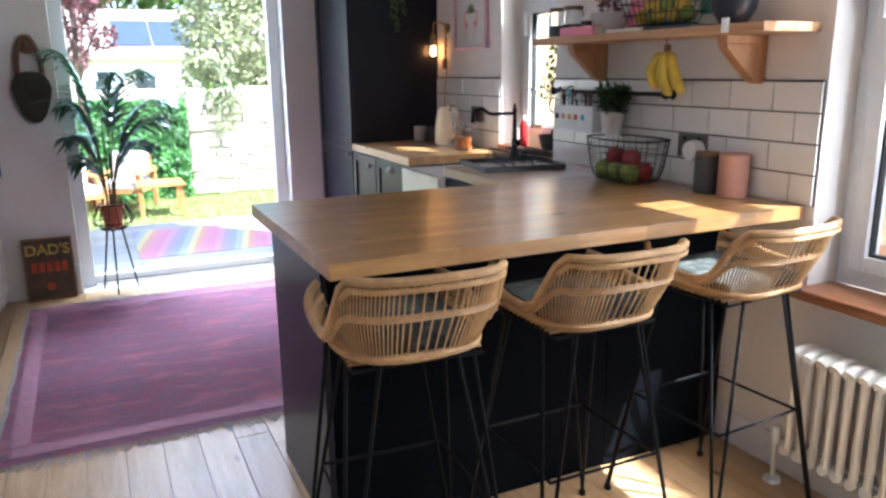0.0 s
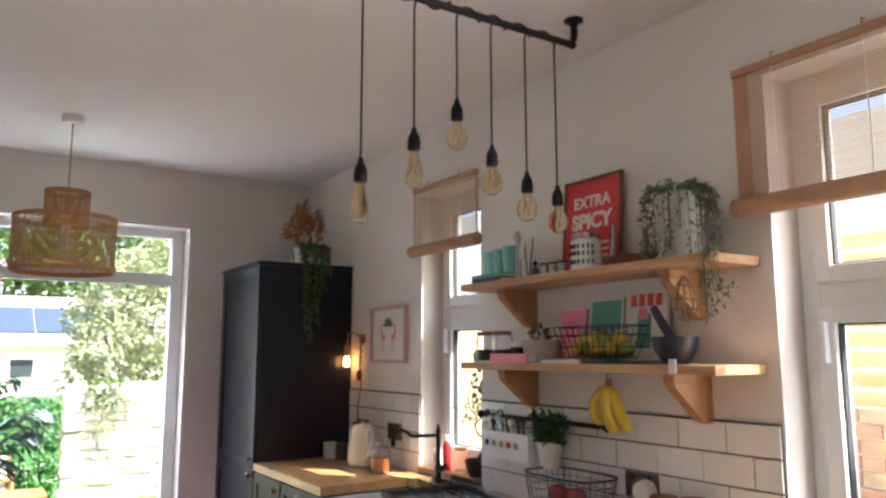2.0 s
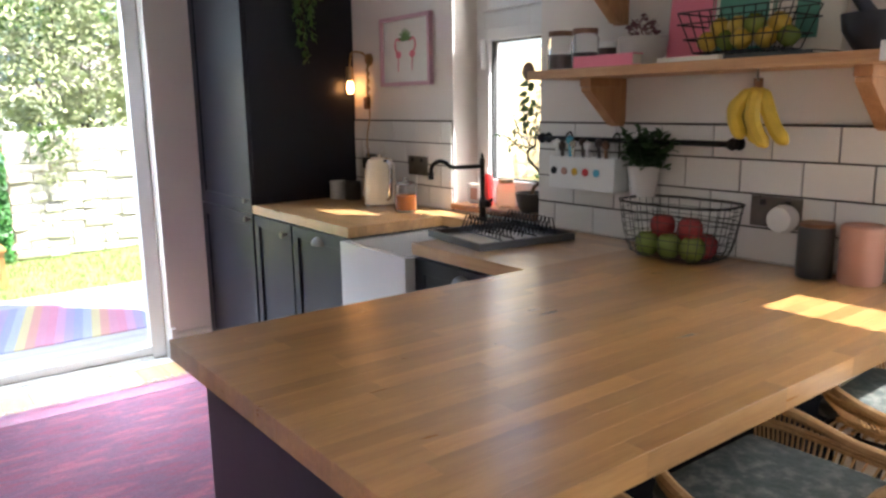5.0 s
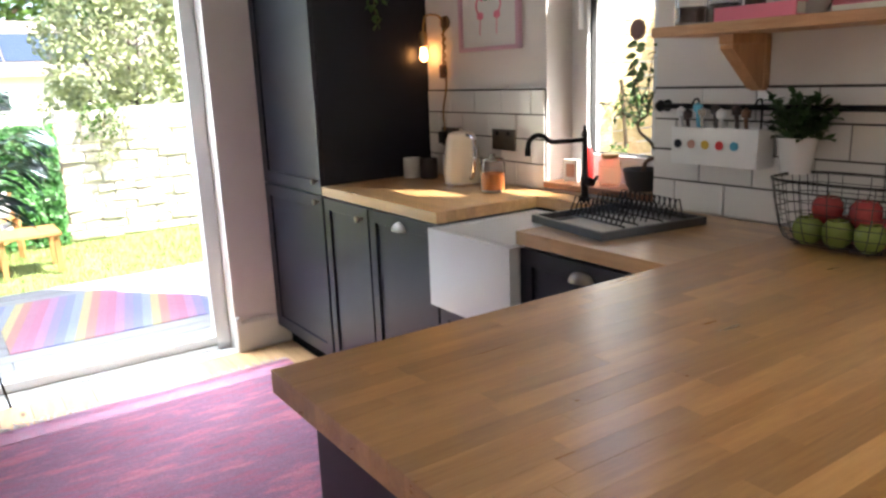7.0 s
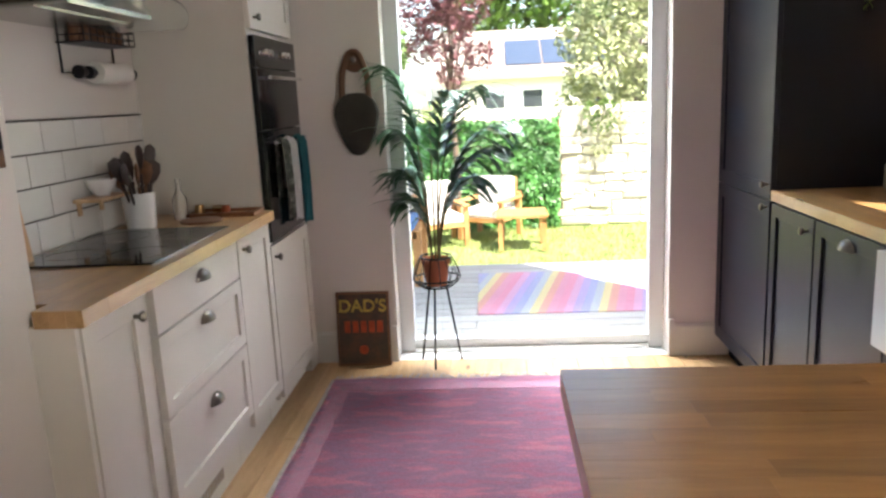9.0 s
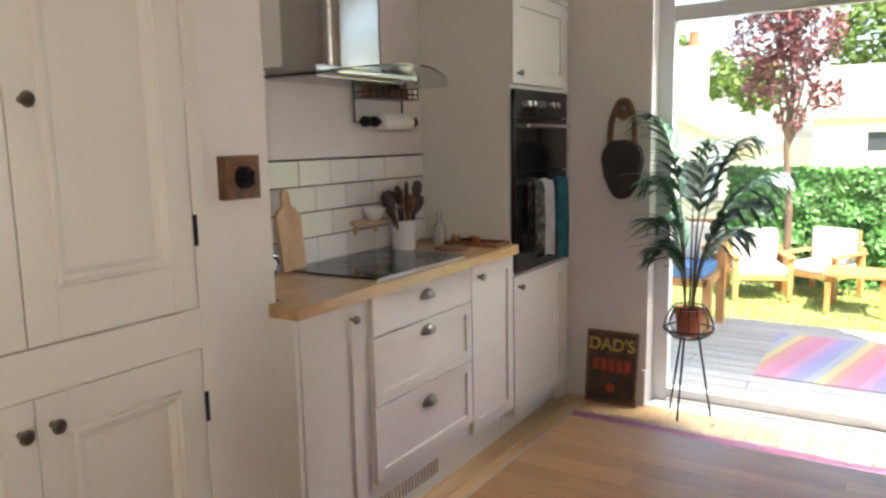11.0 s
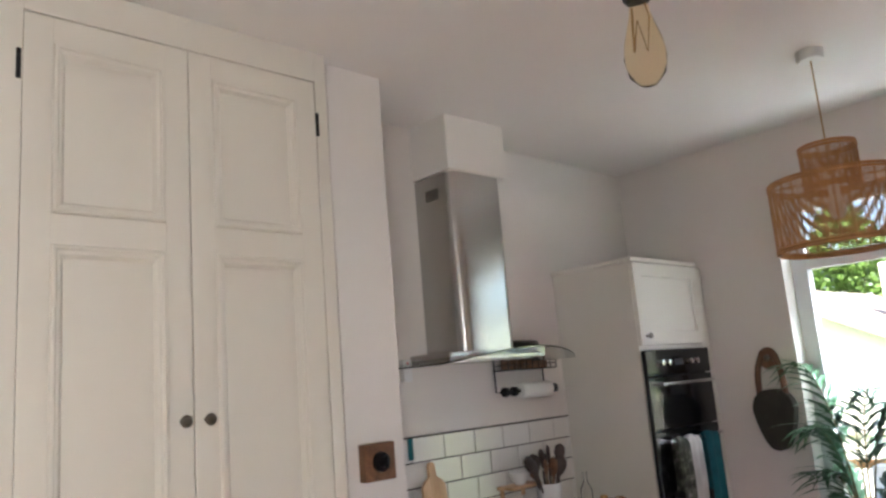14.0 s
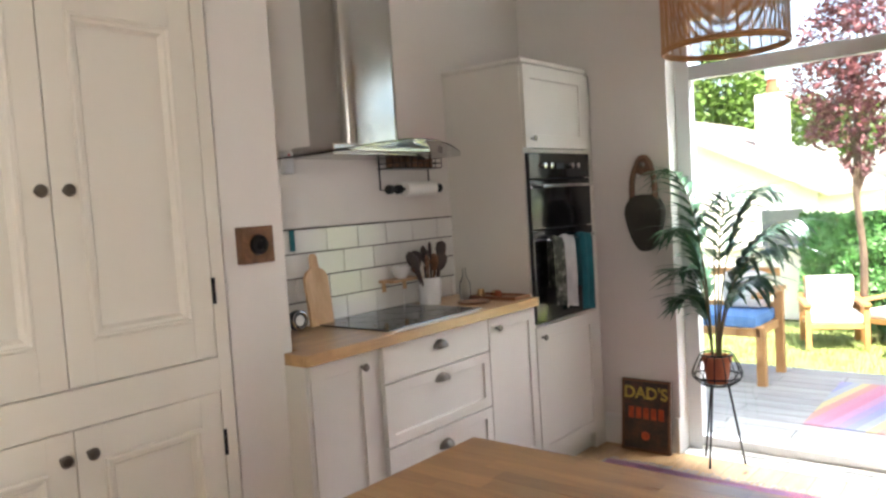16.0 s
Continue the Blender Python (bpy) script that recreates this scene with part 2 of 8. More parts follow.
M["sill_wood"] = wood("varnished_sill", (0.16, 0.06, 0.025), (0.33, 0.15, 0.07), along=(14, 1, 14), rough=0.35)
M["brown_wood"] = wood("brown_wood", (0.10, 0.045, 0.02), (0.24, 0.11, 0.05), along=(1, 10, 10), rough=0.5)
M["beech"] = wood("beech", (0.50, 0.30, 0.16), (0.68, 0.45, 0.27), along=(10, 10, 1), rough=0.5)
M["teak"] = wood("teak_outdoor", (0.32, 0.15, 0.05), (0.52, 0.28, 0.11), along=(3, 3, 3), rough=0.6)
M["fence_wood"] = wood("yellow_fence_wood", (0.52, 0.38, 0.18), (0.72, 0.57, 0.32), along=(12, 1, 12), rough=0.8, per_object=0.1)
M["deck"] = wood("weathered_deck", (0.26, 0.255, 0.235), (0.40, 0.39, 0.36), along=(1, 12, 12), rough=0.8, per_object=0.12)
M["rattan"] = wood("rattan_cane", (0.32, 0.175, 0.07), (0.54, 0.34, 0.155), along=(6, 6, 6), rough=0.5)
M["shade_cane"] = wood("shade_cane", (0.34, 0.15, 0.05), (0.52, 0.27, 0.10), along=(6, 6, 6), rough=0.6)
M["blind"] = material("bamboo_paper_blind", (0.60, 0.44, 0.30), 0.8, vary=0.12, scale=4.0, bump=0.3, bump_scale=50, stretch=(1, 1, 20))
M["blind_roll"] = material("blind_roll_cloth", (0.46, 0.27, 0.16), 0.85, vary=0.12, scale=6.0, bump=0.3, bump_scale=60)
M["black_metal"] = material("black_metal", (0.015, 0.015, 0.016), 0.38, metal=0.6, vary=0.1)
M["leg_metal"] = material("matt_black_leg", (0.008, 0.008, 0.009), 0.6, vary=0.1)
M["pipe"] = material("dark_iron_pipe", (0.03, 0.028, 0.027), 0.4, metal=0.8, vary=0.2, scale=20, bump=0.2)
M["cord"] = material("black_cloth_cord", (0.02, 0.018, 0.017), 0.9, vary=0.2, bump=0.5, bump_scale=300)
M["brass"] = material("aged_brass", (0.40, 0.26, 0.12), 0.35, metal=1.0, vary=0.15, scale=15)
M["pewter"] = material("pewter_handle", (0.20, 0.18, 0.16), 0.3, metal=1.0, vary=0.15, scale=20)
M["chrome"] = material("chrome", (0.75, 0.75, 0.76), 0.12, metal=1.0, vary=0.02)
M["steel"] = material("brushed_steel", (0.50, 0.49, 0.47), 0.24, metal=1.0, vary=0.03, scale=3, stretch=(40, 40, 1), bump=0.02)
M["hob"] = material("black_hob_glass", (0.008, 0.008, 0.009), 0.08, vary=0.05)
M["oven"] = material("black_oven_glass", (0.007, 0.007, 0.008), 0.10, vary=0.05)
M["ceramic"] = material("white_ceramic", (0.78, 0.78, 0.78), 0.12, vary=0.015, coat=0.3)
M["cream_gloss"] = material("cream_kettle_enamel", (0.74, 0.66, 0.52), 0.18, vary=0.02, coat=0.3)
M["terracotta"] = material("terracotta", (0.36, 0.10, 0.045), 0.8, vary=0.15, scale=12, bump=0.3)
M["dark_pot"] = material("dark_glazed_pot", (0.05, 0.05, 0.052), 0.35, vary=0.15)
M["grey_pot"] = material("pale_grey_pot", (0.50, 0.49, 0.46), 0.7, vary=0.08, scale=8, bump=0.2)
M["soil"] = material("soil", (0.035, 0.022, 0.014), 1.0, vary=0.4, scale=40, bump=1.0)
M["palm"] = material("palm_leaf", (0.045, 0.12, 0.055), 0.35, vary=0.25, scale=5)
M["herb"] = material("herb_leaf", (0.045, 0.11, 0.03), 0.55, vary=0.3, scale=14)
M["trail"] = material("trailing_leaf", (0.14, 0.19, 0.12), 0.6, vary=0.3, scale=14)
M["trail_green"] = material("trailing_green_leaf", (0.09, 0.18, 0.04), 0.55, vary=0.3, scale=14)
M["stem"] = material("plant_stem", (0.14, 0.11, 0.05), 0.8, vary=0.2)
M["dried"] = material("dried_flower", (0.50, 0.22, 0.09), 0.9, vary=0.25, scale=15)
M["red"] = material("red_print", (0.62, 0.035, 0.04), 0.35, vary=0.06, scale=4)
M["pink"] = material("pink_card", (0.75, 0.20, 0.28), 0.5, vary=0.05)
M["pink_frame"] = material("pink_frame_paint", (0.62, 0.38, 0.46), 0.5)
M["pink_clay"] = material("pink_clay", (0.45, 0.24, 0.18), 0.6, vary=0.05, scale=9, bump=0.1)
M["teal"] = material("teal_tumbler", (0.22, 0.55, 0.52), 0.3, vary=0.06)
M["teal_cloth"] = material("teal_towel", (0.015, 0.14, 0.17), 0.95, vary=0.15, scale=20, bump=0.6, bump_scale=250)
M["white_cloth"] = material("white_towel", (0.62, 0.60, 0.58), 0.95, vary=0.1, scale=20, bump=0.6, bump_scale=250)
M["dark_cloth"] = patchy("patterned_towel", ((0.03, 0.03, 0.035), (0.10, 0.11, 0.08), (0.40, 0.38, 0.34)), 26, bump=0.4)
M["felt"] = material("dark_trug_felt", (0.05, 0.045, 0.035), 0.95, vary=0.2, scale=10, bump=0.5, bump_scale=120)
M["leather"] = material("tan_leather", (0.17, 0.085, 0.045), 0.6, vary=0.12)
M["paper"] = material("paper", (0.76, 0.74, 0.70), 0.8, vary=0.04)
M["cream_paper"] = material("cream_paper", (0.74, 0.70, 0.60), 0.7, vary=0.04)
M["ink"] = material("dark_ink", (0.03, 0.03, 0.03), 0.7)
M["green_card"] = material("green_book_cloth", (0.10, 0.30, 0.22), 0.6)
M["dark_card"] = material("dark_book_cloth", (0.04, 0.05, 0.055), 0.6)
M["yellow"] = material("yellow_fruit", (0.52, 0.33, 0.03), 0.4, vary=0.15, scale=20)
M["banana"] = material("banana_skin", (0.54, 0.38, 0.03), 0.5, vary=0.22, scale=18)
M["apple_red"] = material("red_apple_skin", (0.34, 0.045, 0.045), 0.25, vary=0.35, scale=18)
M["apple_green"] = material("green_apple_skin", (0.20, 0.25, 0.05), 0.25, vary=0.25, scale=14)
M["orange"] = material("orange_contents", (0.75, 0.24, 0.04), 0.6, vary=0.1)
M["navy_stone"] = material("navy_stoneware", (0.016, 0.020, 0.032), 0.4, vary=0.12)
M["white_plastic"] = material("white_plastic", (0.76, 0.76, 0.75), 0.35, vary=0.02)
M["blue_plastic"] = material("blue_plastic", (0.08, 0.38, 0.55), 0.35)
M["red_plastic"] = material("red_plastic", (0.62, 0.03, 0.03), 0.35)
M["silicone"] = material("dark_utensil", (0.05, 0.03, 0.025), 0.5, vary=0.3)
M["jar_dark"] = material("coffee_beans", (0.05, 0.03, 0.02), 0.7, vary=0.4, scale=60, bump=0.8, bump_scale=90)
M["glass"] = glass_material("clear_glass")
M["amber_glass"] = glass_material("amber_glass", (1.0, 0.86, 0.60))
M["amber_glass"].node_tree.nodes["Principled BSDF"].inputs["IOR"].default_value = 1.12
M["hood_glass"] = glass_material("hood_glass", (0.92, 0.97, 0.96))
M["radiator"] = material("cream_radiator", (0.72, 0.70, 0.64), 0.4, vary=0.02)
M["cushion"] = patchy("grey_seat_cushion", ((0.02, 0.03, 0.03), (0.045, 0.055, 0.052), (0.15, 0.15, 0.135)), 30, bump=0.5)
M["rug"] = patchy("faded_magenta_rug", ((0.20, 0.19, 0.29), (0.50, 0.18, 0.27), (0.36, 0.21, 0.32), (0.62, 0.23, 0.32), (0.54, 0.33, 0.41)), 5.0, stretch=(0.6, 2.2, 1), bump=0.7, bump_scale=160, fine=0.35, spread=0.42)
M["rug_band"] = patchy("rug_border_band", ((0.27, 0.18, 0.26), (0.42, 0.18, 0.26), (0.36, 0.23, 0.30)), 16, bump=0.7, bump_scale=160, fine=0.35)
M["fringe"] = material("rug_fringe", (0.46, 0.42, 0.42), 0.95, vary=0.2, scale=30, bump=0.6, bump_scale=200)
M["deck_rug"] = stripes("striped_deck_rug", ((0.50, 0.20, 0.26), (0.46, 0.26, 0.36), (0.32, 0.26, 0.44), (0.26, 0.28, 0.42), (0.34, 0.36, 0.38), (0.52, 0.44, 0.22), (0.50, 0.26, 0.20), (0.48, 0.22, 0.28)), 0.42, rot=radians(12))
M["sign_face"] = patchy("weathered_sign", ((0.03, 0.025, 0.02), (0.07, 0.045, 0.03), (0.14, 0.06, 0.03)), 14, rough=0.6)
M["sign_yellow"] = material("sign_yellow", (0.50, 0.36, 0.07), 0.6, vary=0.3, scale=30)
M["sign_red"] = material("sign_red", (0.45, 0.07, 0.02), 0.6, vary=0.3, scale=30)
M["grass"] = patchy("lawn", ((0.13, 0.19, 0.05), (0.21, 0.27, 0.08), (0.30, 0.34, 0.13)), 5, bump=0.8)
M["ivy"] = material("ivy_leaf", (0.05, 0.17, 0.035), 0.5, vary=0.4, scale=3)
M["purple_leaf"] = material("copper_beech_leaf", (0.15, 0.05, 0.06), 0.55, vary=0.35, scale=4)
M["olive_leaf"] = material("silver_green_leaf", (0.34, 0.37, 0.19), 0.6, vary=0.35, scale=3)
M["tree_leaf"] = material("tree_leaf", (0.10, 0.18, 0.03), 0.6, vary=0.4, scale=1.2)
M["bark"] = material("bark", (0.12, 0.085, 0.06), 0.9, vary=0.3, scale=10, bump=0.8, bump_scale=40)
M["stone"] = patchy("pale_stone", ((0.44, 0.39, 0.32), (0.58, 0.54, 0.47), (0.68, 0.64, 0.57)), 6, bump=0.8, bump_scale=50)
M["mortar"] = material("lime_mortar", (0.56, 0.52, 0.46), 0.95, vary=0.15, scale=12, bump=0.6)
M["brick"] = material("orange_red_brick", (0.46, 0.26, 0.17), 0.9, vary=0.22, scale=12, bump=0.6, per_object=0.35)
M["brick_yellow"] = material("buff_brick", (0.58, 0.45, 0.29), 0.9, vary=0.22, scale=12, bump=0.6, per_object=0.25)
M["render_white"] = material("white_render", (0.82, 0.78, 0.72), 0.9, vary=0.05, scale=2, bump=0.3)
M["roof"] = material("grey_roof_tile", (0.20, 0.18, 0.17), 0.85, vary=0.15, scale=5, bump=0.5)
M["pale_roof"] = material("pale_roof_sheet", (0.30, 0.25, 0.22), 0.85, vary=0.1, scale=2, bump=0.3)
M["solar"] = material("solar_panel", (0.05, 0.07, 0.11), 0.25, vary=0.1)
M["dark_glass"] = material("dark_window", (0.05, 0.06, 0.07), 0.1)
M["blue_cloth"] = material("blue_seat_cloth", (0.10, 0.24, 0.50), 0.9, vary=0.1, bump=0.3)
M["filament"] = material("filament", (1.0, 0.55, 0.2), 0.5, emit=1.2, emit_colour=(1.0, 0.55, 0.2))
M["lit_bulb"] = material("lit_bulb", (1.0, 0.5, 0.15), 0.5, emit=6.0, emit_colour=(1.0, 0.42, 0.12))
M["lamp_warm"] = M["paper"]

for key in ("stave_x", "stave_y"):
    M[key].node_tree.nodes["Principled BSDF"].inputs["Coat IOR"].default_value = 1.75
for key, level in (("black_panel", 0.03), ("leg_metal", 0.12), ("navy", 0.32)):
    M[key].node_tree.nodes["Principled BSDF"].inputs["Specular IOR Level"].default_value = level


# ---- mesh helpers ----
ORIGIN = {}


def thing(name, at, label, category, group=""):
    """A top-level thing: an Empty at its base."""
    ob = new(name)
    ob.location = at
    ORIGIN[ob] = Vector(at)
    return tagged(ob, label, category, group)


def part(name, bm, mat, parent=None, label="", smooth=False, kind="", category="", group=""):
    """Links a bmesh, made in world metres, as one mesh object, under a thing or a part if given."""
    me = bpy.data.meshes.new(name)
    off = ORIGIN.get(parent, Vector((0, 0, 0))) if parent else Vector((0, 0, 0))
    if off.length:
        bmesh.ops.translate(bm, verts=bm.verts, vec=-off)
    if len(bm.faces) < 20000:
        bmesh.ops.recalc_face_normals(bm, faces=bm.faces)
    bm.to_mesh(me)
    bm.free()
    me.materials.append(M[mat])
    if smooth:
        me.shade_smooth()
        me.set_sharp_from_angle(angle=radians(40))
    ob = new(name, me)
    if parent:
        ob.parent = parent
        ORIGIN[ob] = off
    return tagged(ob, label, category, group, kind)


def add_box(bm, lo, hi, turn=None):
    x0, y0, z0 = lo
    x1, y1, z1 = hi
    vs = [bm.verts.new(p) for p in ((x0, y0, z0), (x1, y0, z0), (x1, y1, z0), (x0, y1, z0), (x0, y0, z1), (x1, y0, z1), (x1, y1, z1), (x0, y1, z1))]
    for f in ((3, 2, 1, 0), (4, 5, 6, 7), (0, 1, 5, 4), (1, 2, 6, 5), (2, 3, 7, 6), (3, 0, 4, 7)):
        bm.faces.new([vs[i] for i in f])
    if turn:
        for v in vs:
            v.co = turn @ v.co
    return vs


def boxes(*pairs, bevel=0.0, turn=None):
    bm = bmesh.new()
    for lo, hi in pairs:
        add_box(bm, lo, hi, turn)
    if bevel:
        bmesh.ops.bevel(bm, geom=bm.edges[:], offset=bevel, segments=2, profile=0.6, affect="EDGES", clamp_overlap=True)
    return bm


def prism(outline, axis, a, b, bevel=0.0):
    """An outline of 2D points pushed along an axis from a to b. The points name the other two axes in order."""
    bm = bmesh.new()

    def place(p, d):
        q = list(p)
        q.insert("xyz".index(axis), d)
        return q
    lo = [bm.verts.new(place(p, a)) for p in outline]
    hi = [bm.verts.new(place(p, b)) for p in outline]
    bm.faces.new(lo)
    bm.faces.new(hi[::-1])
    n = len(outline)
    for i in range(n):
        bm.faces.new((lo[i], lo[(i + 1) % n], hi[(i + 1) % n], hi[i]))
    bmesh.ops.recalc_face_normals(bm, faces=bm.faces)
    if bevel:
        bmesh.ops.bevel(bm, geom=bm.edges[:], offset=bevel, segments=2, profile=0.6, affect="EDGES", clamp_overlap=True)
    return bm


def add_lathe(bm, profile, at=(0, 0, 0), seg=24, axis="z", sx=1.0, sy=1.0):
    """Turns (radius, height) points round an axis through at."""
    rings = []
    for r, h in profile:
        ring = []
        if r < 1e-5:
            ring = [None]
        for k in range(1 if r < 1e-5 else seg):
            a = 2 * math.pi * k / seg
            p = (r * math.cos(a) * sx, r * math.sin(a) * sy, h)
            if axis == "x":
                p = (p[2], p[0], p[1])
            if axis == "y":
                p = (p[0], p[2], p[1])
            v = bm.verts.new((p[0] + at[0], p[1] + at[1], p[2] + at[2]))
            if r < 1e-5:
                ring = [v]
            else:
                ring.append(v)
        rings.append([v for v in ring if v])
    for a, b in zip(rings, rings[1:]):
        for k in range(seg):
            q = [a[k % len(a)], a[(k + 1) % len(a)], b[(k + 1) % len(b)], b[k % len(b)]]
            q = list(dict.fromkeys(q))
            if len(q) > 2:
                bm.faces.new(q)


def lathe(profile, at=(0, 0, 0), seg=24, axis="z", sx=1.0, sy=1.0):
    bm = bmesh.new()
    add_lathe(bm, profile, at, seg, axis, sx, sy)
    return bm


def add_tube(bm, points, r, seg=6, closed=False, taper=1.0):
    """A round bar along points."""
    pts = [Vector(p) for p in points]
    n = len(pts)
    rings = []
    up = None
    for i, p in enumerate(pts):
        a = pts[(i - 1) % n] if closed or i else p
        b = pts[(i + 1) % n] if closed or i < n - 1 else p
        d = (b - a)
        d = d.normalized() if d.length > 1e-9 else Vector((0, 0, 1))
        if up is None:
            up = d.orthogonal().normalized()
        up = (up - d * up.dot(d))
        up = up.normalized() if up.length > 1e-6 else d.orthogonal().normalized()
        side = d.cross(up)
        rr = r * (1 + (taper - 1) * i / max(1, n - 1))
        rings.append([bm.verts.new(p + (up * math.cos(2 * math.pi * k / seg) + side * math.sin(2 * math.pi * k / seg)) * rr) for k in range(seg)])
    pairs = list(zip(rings, rings[1:]))
    if closed:
        pairs.append((rings[-1], rings[0]))
    for a, b in pairs:
        for k in range(seg):
            bm.faces.new((a[k], a[(k + 1) % seg], b[(k + 1) % seg], b[k]))
    if not closed:
        bm.faces.new(rings[0][::-1])
        bm.faces.new(rings[-1])


def tubes(paths, r, seg=6, closed=False, taper=1.0):
    bm = bmesh.new()
    for p in paths:
        add_tube(bm, p, r, seg, closed, taper)
    return bm


def circle(c, r, n=24, axis="z"):
    out = []
    for k in range(n):
        a = 2 * math.pi * k / n
        u, v = r * math.cos(a), r * math.sin(a)
        out.append({"z": (c[0] + u, c[1] + v, c[2]), "x": (c[0], c[1] + u, c[2] + v), "y": (c[0] + u, c[1], c[2] + v)}[axis])
    return out


def smooth_path(points, n=6):
    """A Catmull-Rom curve through points."""
    pts = [Vector(p) for p in points]
    out = []
    for i in range(len(pts) - 1):
        p0, p1, p2, p3 = pts[max(0, i - 1)], pts[i], pts[i + 1], pts[min(len(pts) - 1, i + 2)]
        for k in range(n):
            t = k / n
            out.append(0.5 * ((2 * p1) + (p2 - p0) * t + (2 * p0 - 5 * p1 + 4 * p2 - p3) * t * t + (3 * p1 - p0 - 3 * p2 + p3) * t ** 3))
    out.append(pts[-1])
    return out


def add_leaf(bm, at, ahead, up, length, width, droop=0.25):
    """A pointed leaf of six faces, folded a little along its rib."""
    at, ahead, up = Vector(at), Vector(ahead).normalized(), Vector(up)
    side = ahead.cross(up)
    side = side.normalized() if side.length > 1e-6 else ahead.orthogonal().normalized()
    up = side.cross(ahead)
    rows = []
    for t, w in ((0, 0.12), (0.35, 1.0), (0.7, 0.75), (1.0, 0.0)):
        c = at + ahead * length * t - up * droop * length * t * t
        if w:
            rows.append([bm.verts.new(c - side * width * w / 2 + up * width * 0.12), bm.verts.new(c), bm.verts.new(c + side * width * w / 2 + up * width * 0.12)])
        else:
            rows.append([bm.verts.new(c)])
    for a, b in zip(rows, rows[1:]):
        if len(b) == 3:
            bm.faces.new((a[0], a[1], b[1], b[0]))
            bm.faces.new((a[1], a[2], b[2], b[1]))
        else:
            bm.faces.new((a[0], a[1], b[0]))
            bm.faces.new((a[1], a[2], b[0]))


def leaf_cloud(clumps, count, size, seed, flat=1.0):
    """Many small leaves about clumps, each (x, y, z, radius)."""
    rnd = random.Random(seed)
    verts, faces = [], []
    weight = [c[3] ** 2 for c in clumps]
    for _ in range(count):
        cx, cy, cz, r = rnd.choices(clumps, weight)[0]
        d = Vector((rnd.gauss(0, 1), rnd.gauss(0, 1), rnd.gauss(0, 1))).normalized()
        q = r * (0.45 + 0.62 * rnd.random() ** 0.6)
        p = Vector((cx, cy, cz)) + Vector((d.x * q, d.y * q, d.z * q * flat))
        a = Vector((rnd.gauss(0, 1), rnd.gauss(0, 1), rnd.gauss(0, 0.6) - 0.2)).normalized()
        b = a.cross(Vector((rnd.gauss(0, 1), rnd.gauss(0, 1), rnd.gauss(0, 1)))).normalized()
        s = size * rnd.uniform(0.6, 1.3)
        n = len(verts)
        verts += [p - a * s, p + b * s * 0.45, p + a * s, p - b * s * 0.45]
        faces.append((n, n + 1, n + 2, n + 3))
    return verts, faces


def raw_part(name, verts, faces, mat, parent=None, label="", kind="", category="", group=""):
    me = bpy.data.meshes.new(name)
    off = ORIGIN.get(parent, Vector((0, 0, 0))) if parent else Vector((0, 0, 0))
    me.from_pydata([tuple(Vector(v) - off) for v in verts], [], faces)
    me.materials.append(M[mat])
    ob = new(name, me)
    if parent:
        ob.parent = parent
        ORIGIN[ob] = off
    return tagged(ob, label, category, group, kind)


def lettering(text, size, mat, parent, at, face, depth=0.0015, label="", bold=0.0, name="lettering"):
    """Flat letters, centred on at; face: a turn matrix from the xy plane."""
    cu = bpy.data.curves.new(name, "FONT")
    cu.body, cu.size, cu.align_x, cu.align_y, cu.extrude, cu.offset = text, size, "CENTER", "CENTER", depth, bold
    tmp = new("tmp", cu)
    me = bpy.data.meshes.new_from_object(tmp)
    bpy.data.objects.remove(tmp)
    me.name = name
    me.transform(Matrix.Translation(Vector(at) - ORIGIN.get(parent, Vector((0, 0, 0)))) @ face)
    me.materials.clear()
    me.materials.append(M[mat])
    ob = new(name, me)
    ob.parent = parent
    ORIGIN[ob] = ORIGIN.get(parent, Vector((0, 0, 0)))
    return tagged(ob, label)


FACE_LEFT = Matrix(((0, 0, -1, 0), (-1, 0, 0, 0), (0, 1, 0, 0), (0, 0, 0, 1)))
FACE_FRONT = Matrix(((1, 0, 0, 0), (0, 0, -1, 0), (0, 1, 0, 0), (0, 0, 0, 1)))
FACE_RIGHT = Matrix(((0, 0, 1, 0), (1, 0, 0, 0), (0, 1, 0, 0), (0, 0, 0, 1)))


def slab(name, lo, hi, mat, parent=None, bevel=0.0, label="", kind="", category="", group=""):
    return part(name, boxes((lo, hi), bevel=bevel), mat, parent, label, kind=kind, category=category, group=group)


# ---- the room ----
XL, XR, YB, YF, H = -0.67, 2.40, -2.60, 5.50, 2.68
WT = 0.30
WR = 0.205
K = "structure"


